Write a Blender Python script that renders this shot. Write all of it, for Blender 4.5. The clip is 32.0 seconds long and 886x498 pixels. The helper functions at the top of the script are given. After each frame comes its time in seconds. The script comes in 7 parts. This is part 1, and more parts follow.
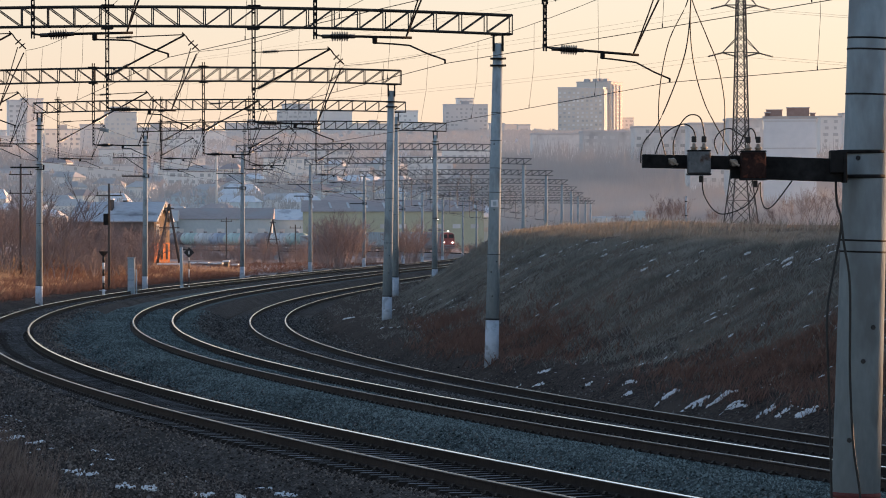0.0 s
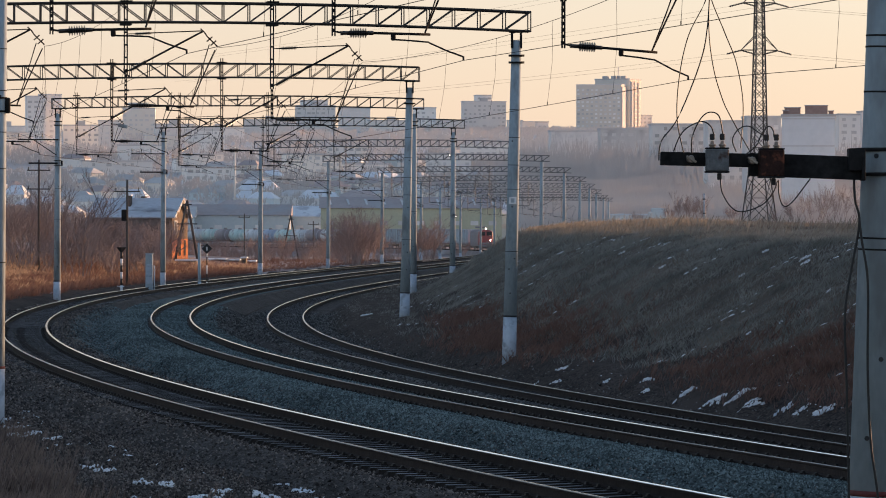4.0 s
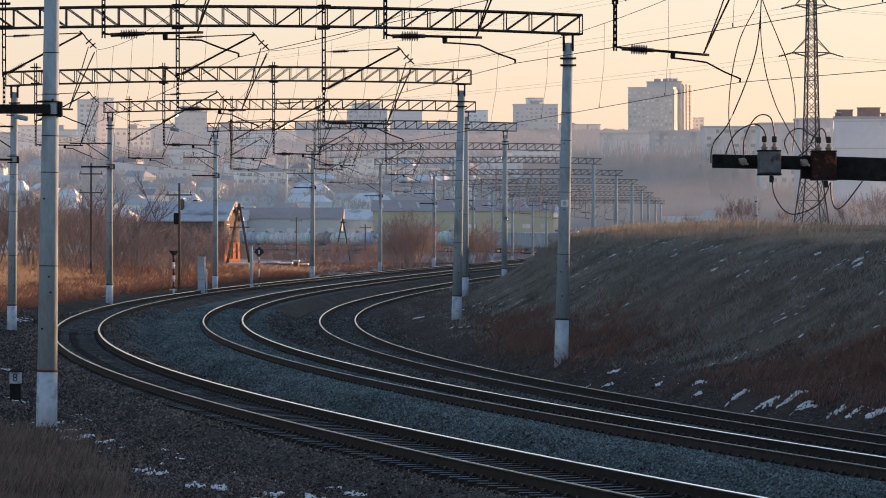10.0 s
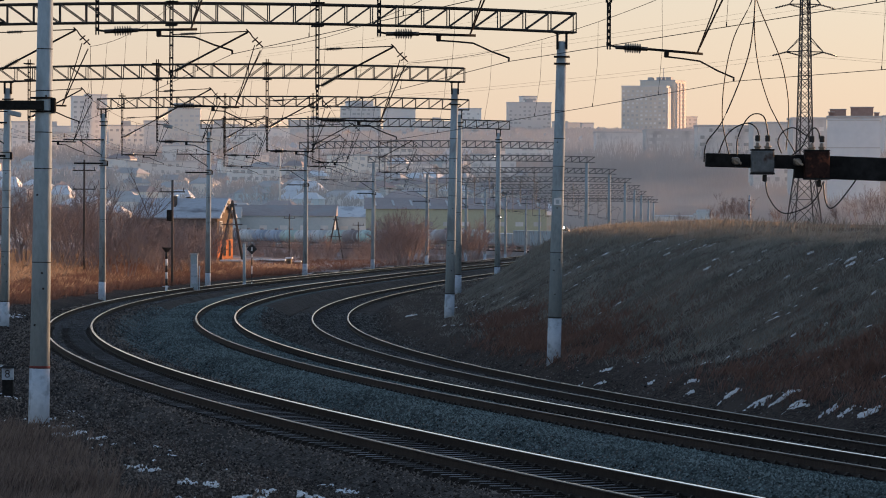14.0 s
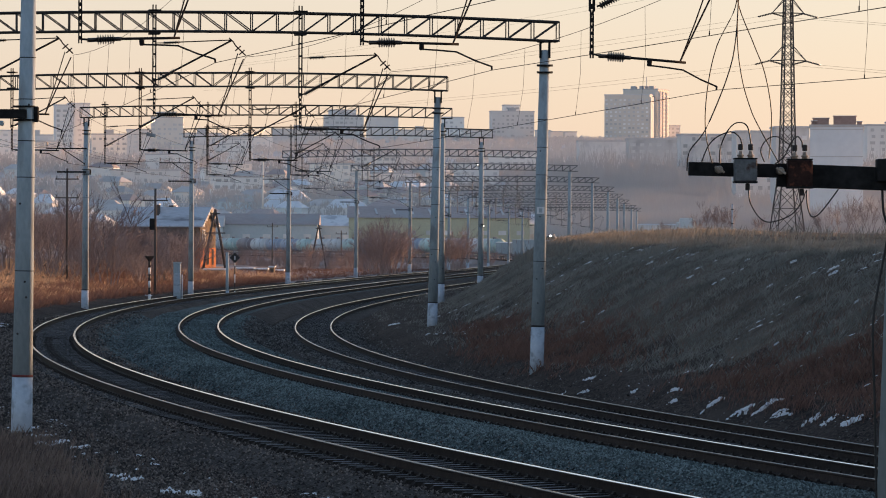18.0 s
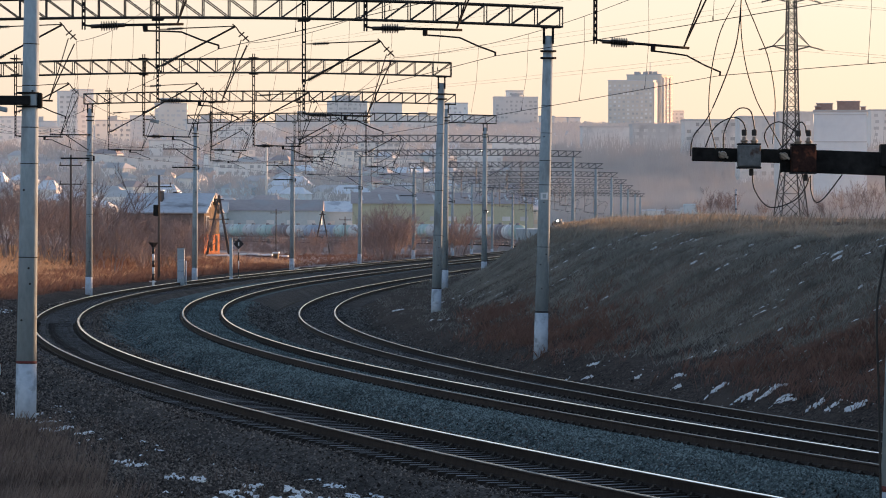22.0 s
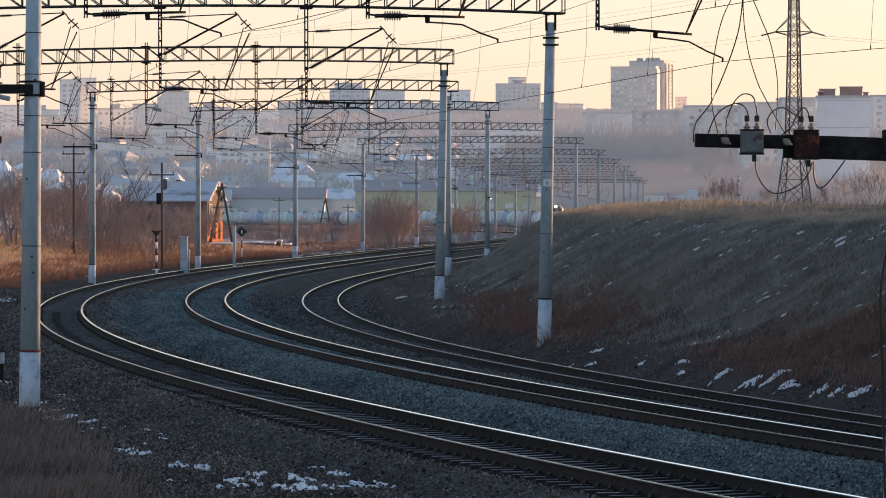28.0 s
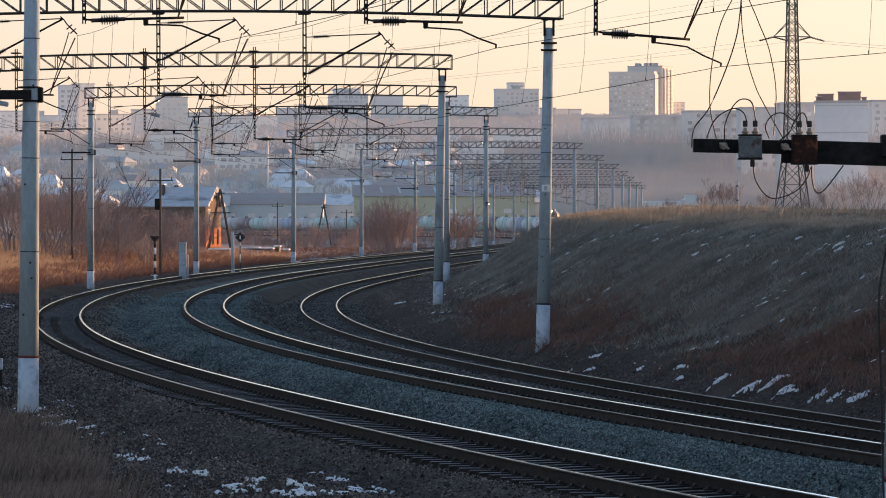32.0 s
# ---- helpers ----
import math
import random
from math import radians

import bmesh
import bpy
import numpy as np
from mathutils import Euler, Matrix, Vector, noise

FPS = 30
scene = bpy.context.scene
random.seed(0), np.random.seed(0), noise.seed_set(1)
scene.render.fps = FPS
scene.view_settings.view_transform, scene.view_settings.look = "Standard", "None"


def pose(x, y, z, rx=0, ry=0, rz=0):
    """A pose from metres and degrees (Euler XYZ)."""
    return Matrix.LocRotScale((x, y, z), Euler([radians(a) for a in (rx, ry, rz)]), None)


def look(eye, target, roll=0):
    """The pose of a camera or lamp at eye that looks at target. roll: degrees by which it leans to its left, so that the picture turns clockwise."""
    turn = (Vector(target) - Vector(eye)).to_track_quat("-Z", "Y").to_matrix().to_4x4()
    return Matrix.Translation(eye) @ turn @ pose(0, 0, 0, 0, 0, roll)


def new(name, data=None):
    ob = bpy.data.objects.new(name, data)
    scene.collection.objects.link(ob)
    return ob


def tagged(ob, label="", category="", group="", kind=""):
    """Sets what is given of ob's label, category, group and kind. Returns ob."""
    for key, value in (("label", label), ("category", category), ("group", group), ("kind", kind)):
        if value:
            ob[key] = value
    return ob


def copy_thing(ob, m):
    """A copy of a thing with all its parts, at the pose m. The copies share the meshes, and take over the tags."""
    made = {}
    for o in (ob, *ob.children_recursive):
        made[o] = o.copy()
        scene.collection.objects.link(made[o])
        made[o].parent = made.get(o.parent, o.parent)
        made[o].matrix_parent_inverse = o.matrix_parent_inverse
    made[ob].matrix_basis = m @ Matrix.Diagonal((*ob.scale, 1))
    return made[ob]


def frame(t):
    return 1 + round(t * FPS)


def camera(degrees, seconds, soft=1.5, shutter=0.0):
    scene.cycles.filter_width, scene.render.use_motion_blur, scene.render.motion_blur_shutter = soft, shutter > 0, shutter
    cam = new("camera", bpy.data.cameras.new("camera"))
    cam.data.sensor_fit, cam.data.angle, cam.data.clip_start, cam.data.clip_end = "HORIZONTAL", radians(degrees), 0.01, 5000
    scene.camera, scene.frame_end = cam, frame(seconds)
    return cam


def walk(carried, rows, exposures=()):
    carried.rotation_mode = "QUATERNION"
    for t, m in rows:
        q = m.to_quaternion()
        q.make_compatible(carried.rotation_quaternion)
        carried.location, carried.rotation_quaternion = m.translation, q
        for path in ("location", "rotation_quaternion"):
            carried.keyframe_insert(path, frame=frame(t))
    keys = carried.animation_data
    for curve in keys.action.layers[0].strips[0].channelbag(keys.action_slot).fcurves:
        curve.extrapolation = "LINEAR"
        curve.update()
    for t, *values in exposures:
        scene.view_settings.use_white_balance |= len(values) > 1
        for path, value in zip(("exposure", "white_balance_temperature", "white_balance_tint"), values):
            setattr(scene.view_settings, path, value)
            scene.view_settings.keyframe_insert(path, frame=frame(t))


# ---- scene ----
EXPOSURE = 0.97
cam = camera(12.41, 32.0, soft=1.0)
EYE = (0.0, 0.0, 3.7)


def aim(yaw, pitch, roll):
    """The camera on its tripod: degrees to the right, up, and of clockwise lean."""
    return pose(*EYE, 0, 0, -yaw) @ pose(0, 0, 0, 90 + pitch, 0, 0) @ pose(0, 0, 0, 0, 0, -roll)


walk(cam, [(t, aim(yaw, pitch, roll)) for t, yaw, pitch, roll in (
    (0, 0.9457, -0.3902, 0.069),
    (0.5, 0.8850, -0.4403, 0.007),
    (1, 0.8363, -0.4898, 0.024),
    (1.5, 0.8120, -0.5190, -0.039),
    (2, 0.7930, -0.5204, -0.078),
    (2.5, 0.7834, -0.5061, -0.105),
    (3, 0.7569, -0.4941, -0.100),
    (3.5, 0.7258, -0.4696, -0.097),
    (5.5, 0.5120, -0.3157, -0.088),
    (6, 0.4081, -0.2817, -0.114),
    (6.5, 0.3155, -0.2489, -0.046),
    (7, 0.1766, -0.2333, -0.012),
    (7.5, 0.1086, -0.2277, -0.065),
    (8, 0.0694, -0.2401, -0.085),
    (8.5, 0.0422, -0.2755, -0.083),
    (9, 0.0000, -0.3079, -0.000),
    (9.5, -0.0242, -0.3443, 0.000),
    (10, -0.0362, -0.3929, 0.002),
    (10.5, -0.0412, -0.4417, -0.003),
    (11, -0.0388, -0.4754, 0.057),
    (11.5, -0.0341, -0.4952, -0.069),
    (12, -0.0185, -0.5005, -0.098),
    (12.5, -0.0108, -0.4932, -0.152),
    (13, 0.0072, -0.4767, -0.140),
    (13.5, 0.0323, -0.4525, -0.139),
    (14, 0.0635, -0.4228, -0.219),
    (14.5, 0.1156, -0.4087, -0.354),
    (16.5, 0.2912, -0.3126, -0.619),
    (17, 0.3055, -0.3008, -0.543),
    (17.5, 0.3043, -0.3000, -0.427),
    (18, 0.3022, -0.2996, -0.225),
    (18.5, 0.2950, -0.3019, -0.110),
    (19, 0.3014, -0.3203, -0.143),
    (19.5, 0.3029, -0.3327, 0.000),
    (20, 0.3045, -0.3497, 0.042),
    (20.5, 0.2988, -0.3792, 0.013),
    (21, 0.2871, -0.4103, -0.093),
    (21.5, 0.2761, -0.4493, -0.179),
    (22, 0.2497, -0.4987, -0.145),
    (22.5, 0.2173, -0.5331, -0.131),
    (23, 0.1817, -0.5684, -0.106),
    (23.5, 0.1331, -0.5999, -0.142),
    (24, 0.1254, -0.6212, -0.047),
    (24.5, 0.1134, -0.6403, 0.038),
    (25, 0.1094, -0.6496, 0.010),
    (25.5, 0.1108, -0.6646, -0.107),
    (27.5, 0.1843, -0.6861, 0.008),
    (28, 0.2055, -0.6800, 0.068),
    (28.5, 0.2191, -0.6721, 0.122),
    (29, 0.2390, -0.6608, 0.213),
    (29.5, 0.2448, -0.6603, 0.271),
    (30, 0.2479, -0.6581, 0.279),
    (30.5, 0.2464, -0.6495, 0.229),
    (31, 0.2348, -0.6408, 0.190),
    (31.5, 0.2327, -0.6163, 0.184),
    (32, 0.2276, -0.6044, 0.120),
)], exposures=[(t, EXPOSURE + e) for t, e in ((0.0, 0.05), (1.0, 0.2), (2.0, 0.06), (3.0, -0.07), (6.0, 0.02), (8.0, 0.03), (10.0, 0.03), (11.0, 0.22), (12.0, 0.1), (13.0, 0.0), (14.0, -0.19), (17.0, -0.06), (18.5, -0.1), (20.0, 0.04), (21.0, 0.14), (22.5, 0.16), (28.0, 0.17), (31.0, 0.17), (32.0, 0.12))])


# ---- sky and sun ----
SUN_AZIMUTH, SUN_ELEVATION = 50.0, 5.25
world = bpy.data.worlds.new("evening_sky")
scene.world = world
world.use_nodes = True
wn, wl = world.node_tree.nodes, world.node_tree.links
sky = wn.new("ShaderNodeTexSky")
sky.sky_type = "NISHITA"
sky.sun_disc = False
sky.sun_elevation, sky.sun_rotation = radians(SUN_ELEVATION), radians(SUN_AZIMUTH)
sky.dust_density, sky.air_density, sky.ozone_density = 1.0, 1.0, 2.5
# the evening haze: a warm glow low on the whole horizon, and a wide pale veil above it
direction = wn.new("ShaderNodeTexCoord")
split = wn.new("ShaderNodeSeparateXYZ")
wl.new(direction.outputs["Generated"], split.inputs[0])
clear = wn.new("ShaderNodeMix")
clear.data_type, clear.blend_type = "RGBA", "MULTIPLY"
clear.inputs["Factor"].default_value = 1.0
clear.inputs["B"].default_value = (0.6, 0.6, 0.6, 1.0)
wl.new(sky.outputs[0], clear.inputs["A"])
colour = clear.outputs["Result"]
for glow, top in (((1.4, 0.35, 0.0), 0.16), ((2.6, 2.6, 2.65), 0.4), ((0.75, 0.92, 1.27), 1.5)):
    thin = wn.new("ShaderNodeMapRange")
    thin.interpolation_type = "SMOOTHSTEP"
    thin.inputs["From Min"].default_value, thin.inputs["From Max"].default_value = -0.02, top
    thin.inputs["To Min"].default_value, thin.inputs["To Max"].default_value = 1.0, 0.0
    wl.new(split.outputs["Z"], thin.inputs["Value"])
    haze = wn.new("ShaderNodeMix")
    haze.data_type, haze.blend_type = "RGBA", "ADD"
    haze.inputs["B"].default_value = (*glow, 1.0)
    haze.clamp_result = False
    wl.new(thin.outputs[0], haze.inputs["Factor"])
    wl.new(colour, haze.inputs["A"])
    colour = haze.outputs["Result"]
# the thick air low over the land dims and reddens the sky towards the horizon
low = wn.new("ShaderNodeMapRange")
low.interpolation_type = "SMOOTHSTEP"
low.inputs["From Min"].default_value, low.inputs["From Max"].default_value = 0.0, 0.3
wl.new(split.outputs["Z"], low.inputs["Value"])
air = wn.new("ShaderNodeMix")
air.data_type = "RGBA"
air.inputs["A"].default_value, air.inputs["B"].default_value = (0.528, 0.492, 0.422, 1.0), (1.0, 1.0, 1.0, 1.0)
wl.new(low.outputs[0], air.inputs["Factor"])
dim = wn.new("ShaderNodeMix")
dim.data_type, dim.blend_type = "RGBA", "MULTIPLY"
dim.inputs["Factor"].default_value = 1.0
wl.new(colour, dim.inputs["A"])
wl.new(air.outputs["Result"], dim.inputs["B"])
wl.new(dim.outputs["Result"], wn["Background"].inputs["Color"])
wn["Background"].inputs["Strength"].default_value = 0.15
sun = new("sun", bpy.data.lights.new("sun", "SUN"))
sun.data.energy, sun.data.angle, sun.data.color = 4.6, radians(1.5), (1.0, 0.56, 0.3)
bearing, rise_angle = radians(SUN_AZIMUTH), radians(SUN_ELEVATION)
sun.matrix_world = look((math.sin(bearing) * 100, math.cos(bearing) * 100, math.tan(rise_angle) * 100), (0, 0, 0))


# ---- materials ----
def material(name, low, high, scale=4.0, rough=0.85, bump=0.3, metal=0.0, fine=6.0, spots=None, spot_scale=1.2, spread=0.12, stretch=(1, 1, 1), cells=False):
    """A surface of two colours: broad blotches, a finer grain with relief, a little change from piece to piece, and spots of a third colour."""
    m = bpy.data.materials.new(name)
    m.use_nodes = True
    t, n = m.node_tree.links, m.node_tree.nodes
    b = n["Principled BSDF"]
    b.inputs["Roughness"].default_value, b.inputs["Metallic"].default_value = rough, metal
    b.inputs["Specular IOR Level"].default_value = 0.08 if rough > 0.8 else 0.5
    co = n.new("ShaderNodeTexCoord")
    mp = n.new("ShaderNodeMapping")
    mp.inputs["Scale"].default_value = stretch
    t.new(co.outputs["Object"], mp.inputs["Vector"])
    broad, grain = n.new("ShaderNodeTexNoise"), n.new("ShaderNodeTexNoise")
    broad.inputs["Scale"].default_value, broad.inputs["Detail"].default_value = scale, 4
    grain.inputs["Scale"].default_value, grain.inputs["Detail"].default_value = scale * fine, 5
    t.new(mp.outputs[0], broad.inputs["Vector"])
    t.new(mp.outputs[0], grain.inputs["Vector"])
    height = grain.outputs["Fac"]
    if cells:
        v = n.new("ShaderNodeTexVoronoi")
        v.inputs["Scale"].default_value = scale * fine
        t.new(mp.outputs[0], v.inputs["Vector"])
        height = v.outputs["Distance"]
    mean = n.new("ShaderNodeMath")
    mean.operation = "ADD"
    t.new(broad.outputs["Fac"], mean.inputs[0])
    if cells:
        sep = n.new("ShaderNodeSeparateColor")
        t.new(v.outputs["Color"], sep.inputs[0])
        t.new(sep.outputs[0], mean.inputs[1])
    else:
        t.new(grain.outputs["Fac"], mean.inputs[1])
    ramp = n.new("ShaderNodeMapRange")
    ramp.inputs["From Min"].default_value, ramp.inputs["From Max"].default_value = (0.7, 1.5) if cells else (0.7, 1.3)
    t.new(mean.outputs[0], ramp.inputs["Value"])
    mix = n.new("ShaderNodeMix")
    mix.data_type = "RGBA"
    mix.inputs["A"].default_value, mix.inputs["B"].default_value = (*low, 1), (*high, 1)
    t.new(ramp.outputs[0], mix.inputs["Factor"])
    colour = mix.outputs["Result"]
    if spots:
        sp = n.new("ShaderNodeTexNoise")
        sp.inputs["Scale"].default_value, sp.inputs["Detail"].default_value = spot_scale, 6
        t.new(mp.outputs[0], sp.inputs["Vector"])
        cut = n.new("ShaderNodeMapRange")
        cut.inputs["From Min"].default_value, cut.inputs["From Max"].default_value = 0.54, 0.66
        t.new(sp.outputs["Fac"], cut.inputs["Value"])
        m2 = n.new("ShaderNodeMix")
        m2.data_type = "RGBA"
        m2.inputs["B"].default_value = (*spots, 1)
        t.new(cut.outputs[0], m2.inputs["Factor"])
        t.new(colour, m2.inputs["A"])
        colour = m2.outputs["Result"]
    if spread:
        ob = n.new("ShaderNodeObjectInfo")
        hue = n.new("ShaderNodeHueSaturation")
        vr = n.new("ShaderNodeMapRange")
        vr.inputs["To Min"].default_value, vr.inputs["To Max"].default_value = 1 - spread, 1 + spread
        t.new(ob.outputs["Random"], vr.inputs["Value"])
        t.new(vr.outputs[0], hue.inputs["Value"])
        t.new(colour, hue.inputs["Color"])
        colour = hue.outputs[0]
    t.new(colour, b.inputs["Base Color"])
    if bump:
        bp = n.new("ShaderNodeBump")
        bp.inputs["Strength"].default_value, bp.inputs["Distance"].default_value = bump, 0.5 / (scale * fine)
        t.new(height, bp.inputs["Height"])
        t.new(bp.outputs[0], b.inputs["Normal"])
    return m


def leafy(name, low, high, rough=0.9, shine=0.25, each=1.0, patch=0.22):
    """Dry blades or twigs: every one of its own shade between two colours, with patches; a little light comes through."""
    m = bpy.data.materials.new(name)
    m.use_nodes = True
    t, n = m.node_tree.links, m.node_tree.nodes
    b = n["Principled BSDF"]
    b.inputs["Roughness"].default_value, b.inputs["Specular IOR Level"].default_value = rough, 0.12
    geo, co, no = n.new("ShaderNodeNewGeometry"), n.new("ShaderNodeTexCoord"), n.new("ShaderNodeTexNoise")
    no.inputs["Scale"].default_value, no.inputs["Detail"].default_value = patch, 4
    t.new(co.outputs["Object"], no.inputs["Vector"])
    add = n.new("ShaderNodeMath")
    add.operation = "ADD"
    own = n.new("ShaderNodeMath")
    own.operation = "MULTIPLY"
    own.inputs[1].default_value = each
    t.new(geo.outputs["Random Per Island"], own.inputs[0])
    t.new(own.outputs[0], add.inputs[0])
    t.new(no.outputs["Fac"], add.inputs[1])
    r = n.new("ShaderNodeMapRange")
    r.inputs["From Min"].default_value, r.inputs["From Max"].default_value = 0.35 + 0.04 * (1 - each), 0.65 + 0.7 * each
    t.new(add.outputs[0], r.inputs["Value"])
    mix = n.new("ShaderNodeMix")
    mix.data_type = "RGBA"
    mix.inputs["A"].default_value, mix.inputs["B"].default_value = (*low, 1), (*high, 1)
    t.new(r.outputs[0], mix.inputs["Factor"])
    t.new(mix.outputs["Result"], b.inputs["Base Color"])
    if shine:
        tr, ms = n.new("ShaderNodeBsdfTranslucent"), n.new("ShaderNodeMixShader")
        ms.inputs[0].default_value = shine
        t.new(mix.outputs["Result"], tr.inputs["Color"])
        t.new(b.outputs[0], ms.inputs[1])
        t.new(tr.outputs[0], ms.inputs[2])
        t.new(ms.outputs[0], n["Material Output"].inputs["Surface"])
    return m


def stony(name, low, high):
    """Crushed stones: most of them soiled, a few fresh and light, in soft drifts."""
    m = leafy(name, low, high, 0.9, 0.0)
    n, t = m.node_tree.nodes, m.node_tree.links
    ramp = next(k for k in n if k.type == "MAP_RANGE")
    mix = next(k for k in n if k.type == "MIX")
    p = n.new("ShaderNodeMath")
    p.operation = "POWER"
    p.inputs[1].default_value = 2.4
    t.new(ramp.outputs[0], p.inputs[0])
    t.new(p.outputs[0], mix.inputs["Factor"])
    return m


def glowing(name, colour, strength):
    m = bpy.data.materials.new(name)
    m.use_nodes = True
    b = m.node_tree.nodes["Principled BSDF"]
    b.inputs["Base Color"].default_value = (*colour, 1)
    b.inputs["Emission Color"].default_value, b.inputs["Emission Strength"].default_value = (*colour, 1), strength
    return m


